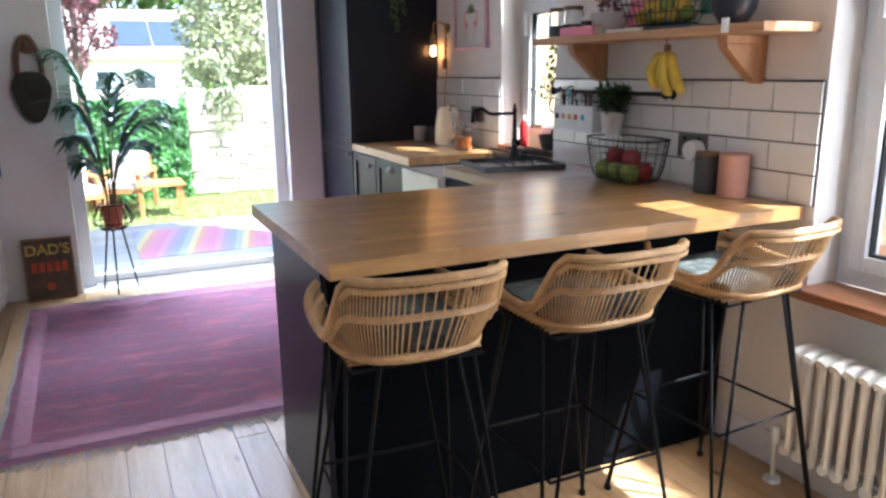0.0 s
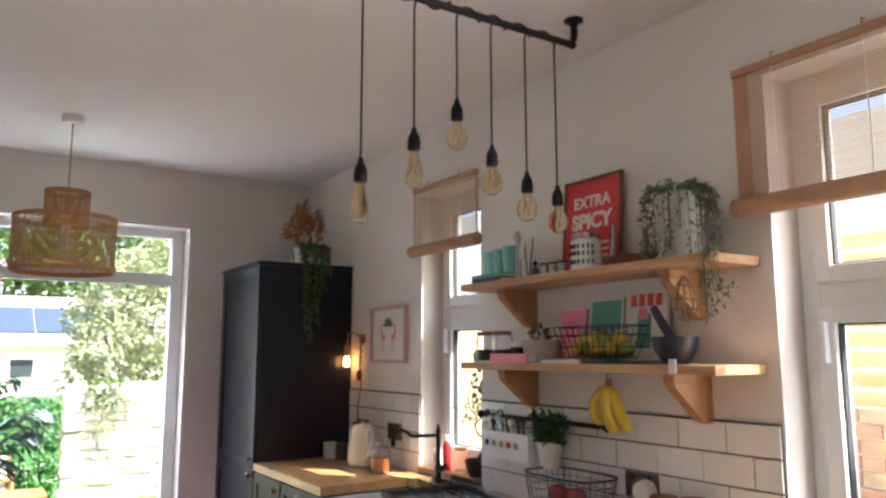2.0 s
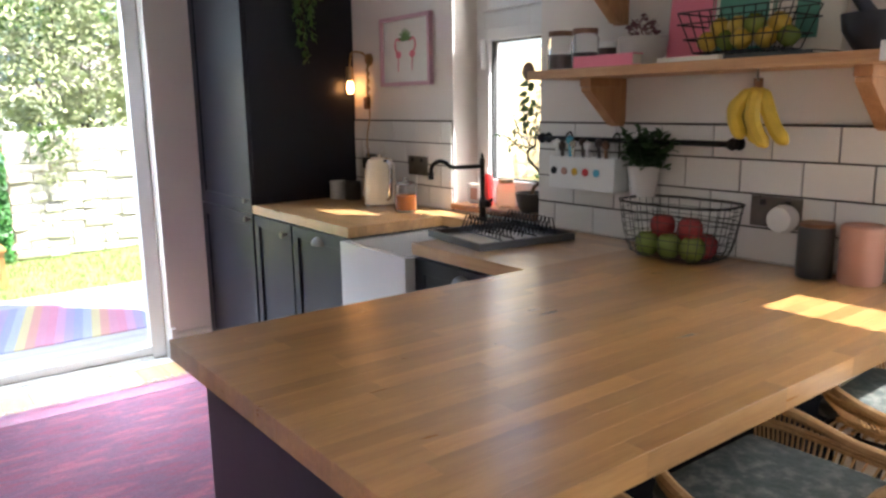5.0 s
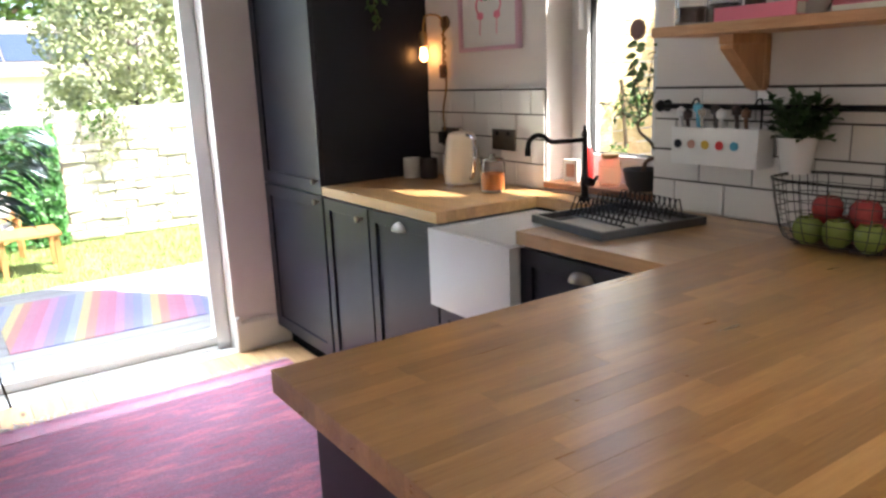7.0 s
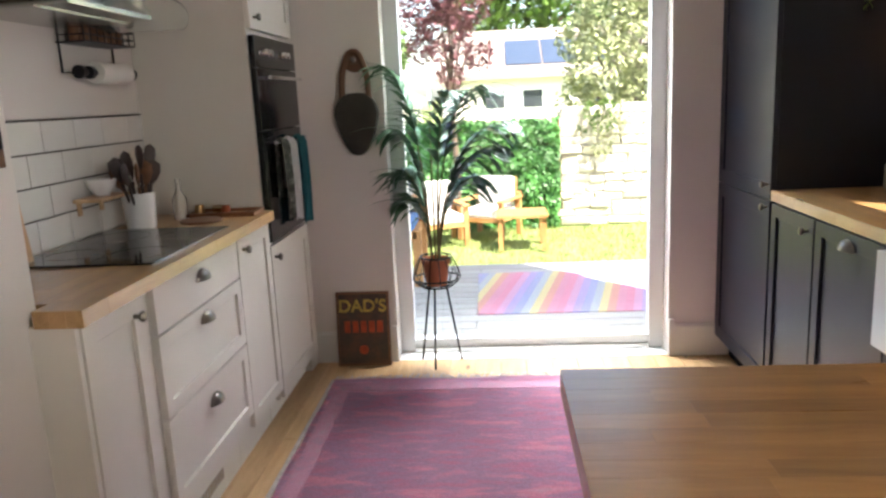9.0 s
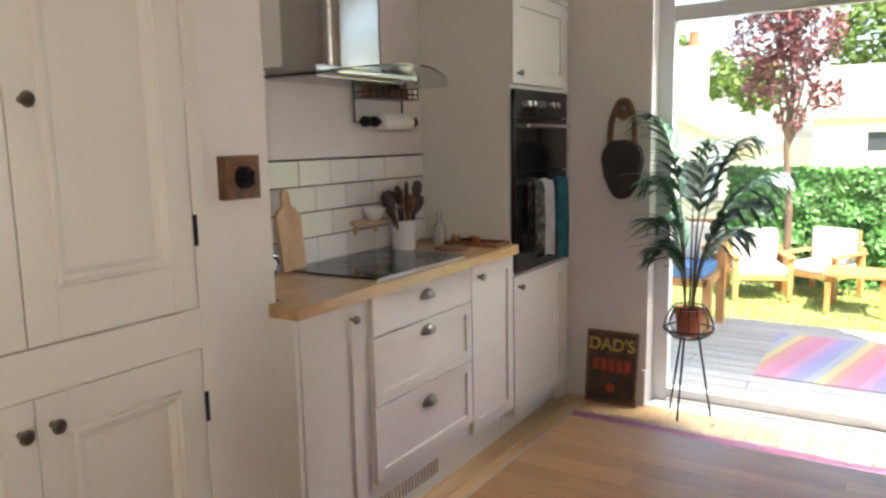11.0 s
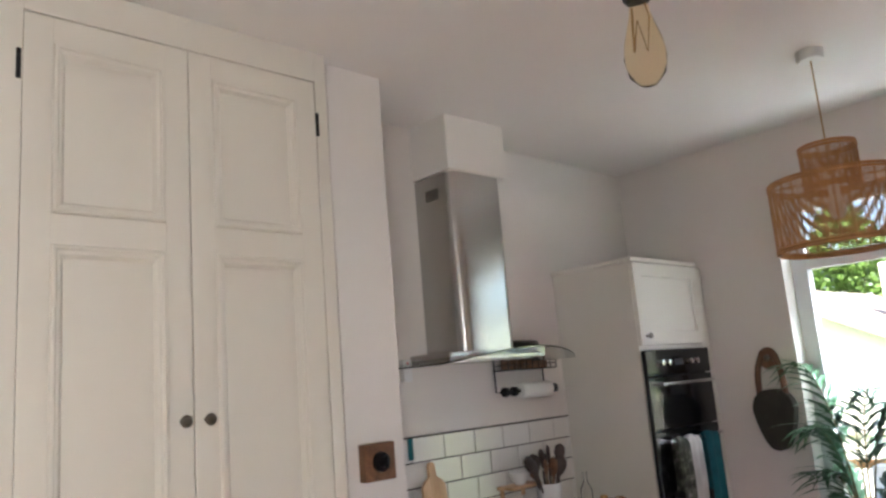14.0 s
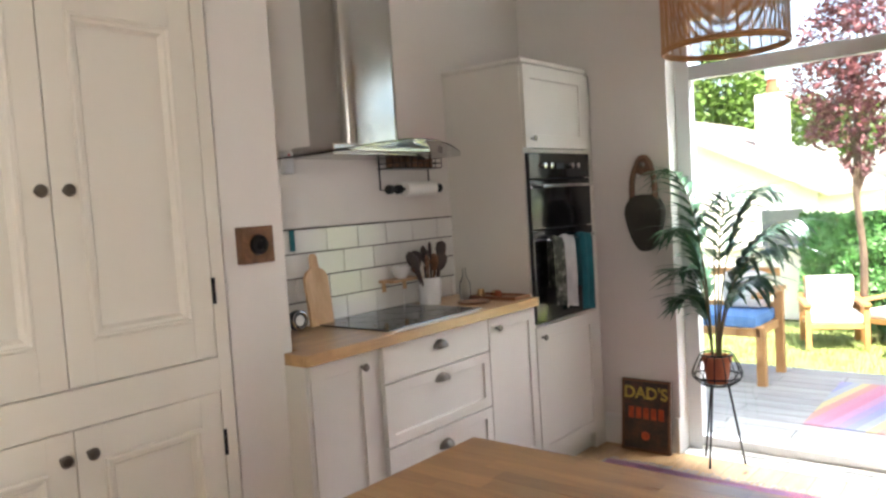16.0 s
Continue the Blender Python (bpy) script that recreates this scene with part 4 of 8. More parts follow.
def linen_cupboard():
    """The old panelled cupboard in the alcove."""
    X = -0.245
    root = thing("alcove_cupboard", (-0.42, 2.6, 0), "tall cream panelled cupboard with four doors and dark knobs", "cupboard")
    part("face_frame", boxes(((X - 0.03, 2.10, 0.0), (X, 2.185, H - 0.002)), ((X - 0.03, 3.07, 0.0), (X, 3.115, H - 0.002)), ((X - 0.03, 2.185, 2.575), (X, 3.07, H - 0.002)), ((X - 0.03, 2.185, 0.86), (X, 3.07, 0.965)), ((X - 0.03, 2.185, 0.0), (X, 3.07, 0.12)), bevel=0.002), "joinery", root)
    part("return_board", boxes(((-0.375, 3.1155, 0.0), (-0.345, 3.149, H - 0.002)), bevel=0.003), "joinery", root)
    part("carcass_back", boxes(((-0.59, 2.12, 0.0), (-0.57, 3.07, H - 0.004))), "joinery", root)

    def door(a, b, c, d, panels):
        Z = X - 0.004
        dr = part("door", boxes(((Z - 0.022, a, c), (Z - 0.014, b, d))), "joinery", root)
        st = 0.070
        frame = [((Z - 0.014, a, c), (Z, a + st, d)), ((Z - 0.014, b - st, c), (Z, b, d))]
        edges = [c] + [v for p in panels for v in p] + [d]
        for p, q in zip(edges[::2], edges[1::2]):
            frame.append(((Z - 0.014, a + st, p), (Z, b - st, q)))
        for k, (lo, hi) in enumerate(frame):
            part("stile" if k < 2 else "rail", boxes((lo, hi), bevel=0.0015), "joinery", dr)
        for p, q in panels:
            bm = bmesh.new()
            loops = []
            for o, x in ((0.0, Z - 0.0005), (0.004, Z + 0.009), (0.011, Z + 0.010), (0.016, Z + 0.003), (0.024, Z + 0.001), (0.034, Z - 0.0135)):
                aa, bb, pp, qq = a + st + o, b - st - o, p + o, q - o
                loops.append([bm.verts.new(v) for v in ((x, aa, pp), (x, bb, pp), (x, bb, qq), (x, aa, qq))])
            for u, v in zip(loops, loops[1:]):
                for k in range(4):
                    bm.faces.new((u[k], u[(k + 1) % 4], v[(k + 1) % 4], v[k]))
            part("panel_moulding", bm, "joinery", dr)
        return dr
    y0, ym, y1 = 2.187, 2.626, 3.068
    for a, b, ky in ((y0, ym - 0.002, ym - 0.035), (ym + 0.002, y1, ym + 0.035)):
        d = door(a, b, 0.968, 2.572, [(1.085, 1.955), (2.035, 2.50)])
        knob(d, (X - 0.004, ky, 1.485), 1, size=1.15)
        d = door(a, b, 0.123, 0.857, [(0.21, 0.765)])
        knob(d, (X - 0.004, ky, 0.79), 1, size=1.15)
    for z in (2.42, 1.17, 0.70):
        for y in (y0 - 0.012, y1 + 0.004):
            part("hinge", tubes([[(X + 0.002, y, z - 0.04), (X + 0.002, y, z + 0.04)]], 0.006, 8), "black_metal", root)
    for h0, h1 in ((0.2, 2.4),):
        for z in (0.5, 1.4, 1.9):
            part("shelf_board", boxes(((-0.57, 2.19, z), (-0.29, 3.06, z + 0.02))), "joinery", root)


def hood():
    hood_ = thing("extractor_hood", (-0.45, 4.0, 1.60), "brushed steel cooker hood with a curved glass canopy", "cooker hood")
    # rounded chimney
    y0, y1, x1 = 3.86, 4.18, -0.43
    pts = [(XL + 0.001, y0), (x1 - 0.05, y0)]
    for k in range(7):
        a = -math.pi / 2 + math.pi / 2 * k / 6
        pts.append((x1 - 0.05 + 0.05 * math.cos(a), y0 + 0.05 + 0.05 * math.sin(a)))
    for k in range(7):
        a = math.pi / 2 * k / 6
        pts.append((x1 - 0.05 + 0.05 * math.cos(a), y1 - 0.05 + 0.05 * math.sin(a)))
    pts.append((XL + 0.001, y1))
    part("chimney", prism(pts, "z", 1.655, 2.425), "steel", hood_, smooth=True)
    part("vent_grille", boxes(*[((-0.60, y0 - 0.002, 2.32 + i * 0.008), (-0.52, y0 + 0.002, 2.324 + i * 0.008)) for i in range(6)]), "ink", hood_)
    part("motor_box", boxes(((XL + 0.001, 3.76, 1.61), (-0.42, 4.26, 1.654)), bevel=0.006), "steel", hood_)
    bm = bmesh.new()
    n = 16
    rows = []
    for i in range(n + 1):
        t = i / n
        y = 3.61 + 0.80 * t
        arch = math.sin(math.pi * t)
        z = 1.60 + 0.045 * arch
        xf = -0.30 + 0.13 * arch ** 0.8
        rows.append([bm.verts.new((XL + 0.01, y, z)), bm.verts.new((xf, y, z)), bm.verts.new((xf, y, z + 0.006)), bm.verts.new((XL + 0.01, y, z + 0.006))])
    for a, b in zip(rows, rows[1:]):
        for k in range(4):
            bm.faces.new((a[k], a[(k + 1) % 4], b[(k + 1) % 4], b[k]))
    bm.faces.new(rows[0])
    bm.faces.new(rows[-1])
    part("glass_canopy", bm, "hood_glass", hood_, smooth=True)
    part("lip", boxes(((-0.42, 3.76, 1.615), (-0.33, 4.24, 1.632)), bevel=0.004), "steel", hood_)
    slab("boxed_duct", (XL + 0.001, 3.85, 2.43), (-0.43, 4.215, H - 0.001), "wall", bevel=0.003, kind=K)


hob_side()
sink_side()
linen_cupboard()
hood()


# ---- rugs, stools, lamps ----
def fringed_rug():
    rug = thing("rug", (0.4, 4.2, 0), "faded magenta wool rug with a pale fringe on the floor", "rug")
    x0, x1, y0, y1 = -0.07, 1.75, 3.225, 5.22
    bm = bmesh.new()
    nx, ny = 30, 44
    rnd = random.Random(3)
    g = [[bm.verts.new((x0 + (x1 - x0) * i / nx + 0.006 * math.sin(j * 0.7), y0 + (y1 - y0) * j / ny + 0.008 * math.sin(i * 0.5), 0.009 + 0.0015 * noise.noise((i * 0.4, j * 0.4, 1)))) for j in range(ny + 1)] for i in range(nx + 1)]
    for i in range(nx):
        for j in range(ny):
            bm.faces.new((g[i][j], g[i + 1][j], g[i + 1][j + 1], g[i][j + 1]))
    bmesh.ops.solidify(bm, geom=bm.faces[:], thickness=0.006)
    part("carpet_face", bm, "rug", rug)
    for a, b, c, d in ((x0 + 0.05, x1 - 0.05, y0 + 0.05, y0 + 0.13), (x0 + 0.05, x1 - 0.05, y1 - 0.15, y1 - 0.06), (x0 + 0.03, x0 + 0.10, y0 + 0.14, y1 - 0.16)):
        part("border_band", boxes(((a, c, 0.0105), (b, d, 0.0118))), "rug_band", rug)
    part("selvedge", boxes(((x0 - 0.018, y0, 0.001), (x0 - 0.001, y1, 0.010)), bevel=0.003), "fringe", rug)
    bm = bmesh.new()
    for side, yy in ((-1, y0), (1, y1)):
        k = 0
        x = x0
        while x < x1:
            l = rnd.uniform(0.03, 0.075)
            dx = rnd.uniform(-0.025, 0.025)
            add_tube(bm, [(x, yy, 0.006), (x + dx * 0.5, yy + side * l * 0.6, 0.008), (x + dx, yy + side * l, 0.004)], 0.0035, 4, taper=0.5)
            x += rnd.uniform(0.008, 0.016)
    part("fringe", bm, "fringe", rug, "pale knotted fringe", kind="stuff")


def bar_stool():
    """A stool at the origin that faces +y: hairpin legs, a rattan shell and a cushion."""
    root = thing("bar_stool", (0, 0, 0), "natural rattan bar stool with grey cushion and thin black legs", "bar stool", "bar stools at the breakfast bar")
    # shell rim: plan curve, from front left round the back to front right
    n = 40
    rim, mid, low = [], [], []
    for i in range(n + 1):
        t = i / n
        a = math.radians(-142 + 284 * t) - math.pi / 2
        c = math.cos(a)
        s = math.sin(a)
        back = max(0.0, -s)
        front = max(0.0, s)
        wx = 0.198 * math.copysign(abs(c) ** 0.60, c)
        wy = -0.02 + (0.20 if s < 0 else 0.21) * math.copysign(abs(s) ** 0.75, s)
        q = min(1.0, max(0.0, (back - 0.22) / 0.45))
        top = 0.815 + 0.155 * (0.5 - 0.5 * math.cos(math.pi * q)) + 0.06 * front
        lean = 0.055 * q
        flare = 1.0 + 0.07 * front
        rim.append(Vector((wx * flare, wy - lean, top)))
        mid.append(Vector((wx * 0.975, wy * 0.97 - lean * 0.5, 0.785 + (top - 0.785) * 0.50)))
        low.append(Vector((wx * 0.84, wy * 0.86, 0.775)))
    bot = [Vector((p.x * 0.80, p.y * 0.80, 0.755)) for p in low]
    part("top_rim", tubes([rim], 0.0105, 8), "rattan", root, smooth=True)
    part("back_rim", tubes([[p + Vector((0, -0.004, -0.018)) for p in rim[12:29]]], 0.007, 6), "rattan", root, smooth=True)
    part("middle_band", tubes([mid, [p + Vector((0, 0, 0.008)) for p in mid]], 0.005, 5), "rattan", root, smooth=True)
    part("lower_rim", tubes([low], 0.009, 7), "rattan", root, smooth=True)
    part("seat_rim", tubes([bot], 0.009, 7, closed=True), "rattan", root, smooth=True)
    bm = bmesh.new()
    m = 96
    for k in range(m + 1):
        u = k / m * n
        i = min(n - 1, int(u))
        f = u - i
        p = [a[i].lerp(a[i + 1], f) for a in (rim, mid, low, bot)]
        sk = 0.02 * math.sin(k * 0.33)
        add_tube(bm, [p[0], p[1], p[2], p[3]], 0.0024, 4)
    part("cane_weave", bm, "rattan", root, "close-set upright canes", kind="stuff")
    bm = bmesh.new()
    for k in range(13):
        y = -0.13 + 0.26 * k / 12
        add_tube(bm, [(-0.155, y, 0.755), (0, y, 0.75), (0.155, y, 0.755)], 0.004, 4)
    part("seat_weave", bm, "rattan", root, kind="stuff")
    bm = boxes(((-0.148, -0.15, 0.765), (0.148, 0.16, 0.805)), bevel=0.018)
    part("cushion", bm, "cushion", root, "grey patterned seat cushion", smooth=True)
    for sx in (-1, 1):
        for sy in (-1, 1):
            f = Vector((sx * 0.215, sy * 0.215, 0.0))
            t1, t2 = Vector((sx * 0.15, sy * 0.09, 0.75)), Vector((sx * 0.09, sy * 0.15, 0.75))
            bm = tubes([[t1, f + Vector((0, 0, 0.012)), f + Vector((sx * 0.004, sy * 0.004, 0.008)), t2]], 0.0052, 7)
            leg = part("leg", bm, "leg_metal", root, smooth=True)
            part("foot_cap", lathe([(0, 0), (0.011, 0), (0.011, 0.014), (0, 0.018)], f, 10), "leg_metal", leg)
    k = 0.36
    q = 0.215 * (1 - k / 0.695) + 0.12 * k / 0.695
    part("footrest", tubes([[(-q, -q, k), (q, -q, k), (q, q, k), (-q, q, k)]], 0.0052, 7, closed=True), "leg_metal", root)
    part("seat_plate", tubes([[(-0.15, -0.15, 0.745), (0.15, -0.15, 0.745), (0.15, 0.15, 0.745), (-0.15, 0.15, 0.745)]], 0.005, 6, closed=True), "leg_metal", root)
    return root


def pendant_cluster():
    root = thing("bulb_cluster_light", (1.65, 2.58, H), "black iron pipe light with six hanging filament bulbs", "ceiling light")
    zc, yb = 2.585, 2.535
    pipe = smooth_path([(1.18, yb, H - 0.012), (1.18, yb, zc + 0.03), (1.205, yb, zc), (1.26, yb, zc), (2.05, yb, zc), (2.10, yb, zc), (2.125, yb, zc + 0.03), (2.125, yb, H - 0.012)], 5)
    part("pipe", tubes([pipe], 0.0125, 10), "pipe", root, smooth=True)
    for x in (1.18, 2.125):
        part("flange", lathe([(0, 0), (0.034, 0), (0.034, -0.006), (0.018, -0.010), (0.016, -0.02), (0, -0.02)], (x, yb, H - 0.001), 18), "pipe", root, smooth=True)
    rose = part("ceiling_rose", lathe([(0, 0), (0.05, 0), (0.05, -0.022), (0.04, -0.03), (0, -0.03)], (1.63, 2.53, H - 0.001), 24), "black_metal", root, smooth=True)
    drops = [(1.297, 1.962, "long"), (1.471, 2.080, "long"), (1.625, 2.197, "round"), (1.758, 2.072, "round"), (1.899, 2.003, "round"), (2.030, 1.975, "round")]
    u = 0.87
    for x, z, kind_ in drops:
        path = smooth_path([(1.63 + (x - 1.63) * 0.1, 2.53, H - 0.03), (1.63 + (x - 1.63) * 0.5, 2.55, zc + 0.05), (x, yb, zc + 0.016)], 5)
        wind = [(x + 0.004 * math.cos(a), yb + 0.017 * math.cos(a), zc + 0.017 * math.sin(a)) for a in [math.pi / 2 - i * math.pi / 4 for i in range(7)]]
        wound = []
        m = 26
        for i in range(m + 1):
            t = i / m
            xx = 1.63 + (x - 1.63) * t
            wound.append((xx, yb + 0.0165 * math.cos(t * abs(x - 1.63) * 60), zc + 0.0165 * math.sin(t * abs(x - 1.63) * 60)))
        c = part("cord", tubes([wound, [(x, yb - 0.016, zc), (x, yb, zc - 0.03), (x, yb, z + 0.09)]], 0.0034, 6), "cord", root)
        h = part("bulb_holder", lathe([(r * u, q * u) for r, q in ((0, 0.115), (0.008, 0.11), (0.010, 0.095), (0.019, 0.08), (0.022, 0.06), (0.022, 0.035), (0.018, 0.03), (0, 0.03))], (x, yb, z), 16), "black_metal", root, smooth=True)
        if kind_ == "long":
            prof = [(0.013, 0.032), (0.015, 0.01), (0.028, -0.035), (0.031, -0.06), (0.026, -0.085), (0.012, -0.10), (0, -0.104)]
        else:
            prof = [(0.013, 0.032), (0.015, 0.018), (0.032, -0.004), (0.0395, -0.03), (0.034, -0.055), (0.018, -0.072), (0, -0.078)]
        b = part("bulb", lathe([(r * u, q * u) for r, q in prof], (x, yb, z), 20), "amber_glass", root, "unlit amber glass bulb", smooth=True)
        b.visible_shadow = False
        part("filament", tubes([[(x - 0.008, yb, z + 0.02), (x - 0.012, yb, z - 0.04), (x - 0.004, yb, z + 0.0), (x + 0.004, yb, z - 0.045), (x + 0.012, yb, z + 0.0), (x + 0.008, yb, z + 0.02)]], 0.0012, 4), "brass", b)


def cane_pendant():
    c = (0.79, 4.66)
    root = thing("pendant_lamp", (c[0], c[1], H), "two-tier woven cane drum pendant lamp on a thin flex", "ceiling light")
    part("ceiling_cup", lathe([(0, 0), (0.05, 0), (0.05, -0.03), (0.044, -0.04), (0, -0.04)], (*c, H - 0.001), 24), "white_plastic", root, smooth=True)
    part("flex", tubes([[(*c, H - 0.04), (*c, 2.17)]], 0.0035, 6), "brass", root)

    def tier(r, z0, z1, name, sticks):
        sh = part(name, tubes([circle((*c, z), r, 40) for z in (z0, z1)] + [circle((*c, z0 + 0.012), r * 1.005, 40), circle((*c, z1 - 0.012), r * 1.005, 40)], 0.0055, 5, closed=True), "shade_cane", root)
        bm = bmesh.new()
        rnd = random.Random(5)
        z = z0 + 0.006
        while z < z1 - 0.004:
            add_tube(bm, [(c[0] + (r + (0.002 if k % 2 else -0.002)) * math.cos(2 * math.pi * k / 48), c[1] + (r + (0.002 if k % 2 else -0.002)) * math.sin(2 * math.pi * k / 48), z) for k in range(48)], 0.0022, 3, closed=True)
            z += 0.0068
        part("strand_weave", bm, "shade_cane", sh, kind="stuff")
        bm = bmesh.new()
        for k in range(sticks):
            a = 2 * math.pi * k / sticks
            add_tube(bm, [(c[0] + r * math.cos(a), c[1] + r * math.sin(a), z0), (c[0] + r * math.cos(a), c[1] + r * math.sin(a), z1)], 0.0028, 4)
        part("upright_weave", bm, "shade_cane", sh, kind="stuff")
    tier(0.225, 1.905, 2.165, "lower_shade", 30)
    tier(0.098, 2.13, 2.295, "upper_shade", 16)
    part("spokes", tubes([[(c[0] + 0.225 * math.cos(a), c[1] + 0.225 * math.sin(a), 2.163), (c[0], c[1], 2.163)] for a in (0.3, 0.3 + math.pi / 2, 0.3 + math.pi, 0.3 + 1.5 * math.pi)], 0.003, 5), "shade_cane", root)
    part("bulb_holder", lathe([(0, 0.09), (0.016, 0.09), (0.02, 0.05), (0.02, 0.0), (0, 0.0)], (*c, 2.09), 14), "white_plastic", root)
    part("bulb", lathe([(0.013, 0.0), (0.03, -0.03), (0.032, -0.05), (0.02, -0.072), (0, -0.078)], (*c, 2.09), 16), "ceramic", root, smooth=True)


def bamboo_blind(y0, y1, z0, z1, loops):
    root = thing("bamboo_blind", (2.37, (y0 + y1) / 2, z0), "thin bamboo blind half rolled up over the window", "blind")
    xb = 2.382
    part("head_rail", boxes(((xb - 0.012, y0, z1 - 0.012), (xb + 0.012, y1, z1 + 0.012)), bevel=0.003), "blind_roll", root)
    bm = bmesh.new()
    z = z0 + 0.03
    while z < z1 - 0.014:
        add_box(bm, (xb - 0.0008, y0 + 0.008, z), (xb + 0.0008, y1 - 0.008, z + 0.0046))
        z += 0.0075
    part("slats", bm, "blind", root, kind="stuff")
    for a, b in ((y0, y0 + 0.012), (y1 - (0.05 if y1 < 3 else 0.012), y1)):
        part("edge_binding", boxes(((xb - 0.002, a, z0 + 0.02), (xb + 0.002, b, z1 - 0.013))), "blind_roll", root)
    bm = bmesh.new()
    spiral = []
    for k in range(20):
        a = 2 * math.pi * k / 20
        spiral.append((0.030 + 0.002 * math.sin(3 * a)) * 1.0)
    add_tube(bm, [(xb - 0.008, y0 - 0.01, z0), (xb - 0.008, (y0 + y1) / 2, z0), (xb - 0.008, y1 + 0.01, z0)], 0.031, 16)
    part("roll", bm, "blind_roll", root, smooth=True)
    bm = bmesh.new()
    n = loops
    for k in range(n):
        y = y0 + (y1 - y0) * (k + 0.5) / n
        add_tube(bm, [(xb - 0.004, y, z1 + 0.01), (xb - 0.004, y, z0 + 0.02), (xb - 0.035, y, z0 - 0.01), (xb - 0.01, y, z0 - 0.036)], 0.0013, 4)
    part("cords", bm, "paper", root)
    for k in range(n):
        y = y0 + (y1 - y0) * (k + 0.5) / n
        part("hook", tubes([[(xb, y, z1 + 0.012), (xb - 0.008, y, z1 + 0.03), (xb + 0.014, y, z1 + 0.034)]], 0.0025, 5), "brass", root)


def radiator():
    root = thing("column_radiator", (2.33, 1.55, 0.1), "low cream steel column radiator below the window sill", "radiator")
    y = 1.915
    i = 0
    while y > 0.85:
        bm = bmesh.new()
        for dx in (-0.035, 0.035):
            add_tube(bm, [(2.31 + dx, y, 0.16), (2.31 + dx, y, 0.48)], 0.0125, 8)
        for z in (0.16, 0.48):
            add_tube(bm, [(2.262, y, z), (2.29, y, z + (0.012 if z > 0.3 else -0.012)), (2.33, y, z + (0.012 if z > 0.3 else -0.012)), (2.358, y, z)], 0.019, 8)
        part("column", bm, "radiator", root, smooth=True)
        y -= 0.046
    part("header", tubes([[(2.31, 0.85, 0.16), (2.31, 1.95, 0.16)], [(2.31, 0.85, 0.48), (2.31, 1.93, 0.48)]], 0.014, 8), "radiator", root)
    part("pipe", tubes([[(2.31, 1.95, 0.16), (2.31, 1.99, 0.16), (2.31, 1.99, 0.0)]], 0.008, 8), "radiator", root)
    part("valve", lathe([(0, 0.0), (0.016, 0.0), (0.018, 0.05), (0.012, 0.06), (0, 0.06)], (2.31, 1.99, 0.14), 12), "white_plastic", root, smooth=True)
    part("floor_collar", lathe([(0, 0), (0.028, 0), (0.026, 0.012), (0.012, 0.02), (0, 0.02)], (2.31, 1.99, 0.0), 16), "white_plastic", root, smooth=True)
    part("foot", tubes([[(2.31, 0.95, 0.15), (2.31, 0.95, 0.0)]], 0.012, 6), "radiator", root)


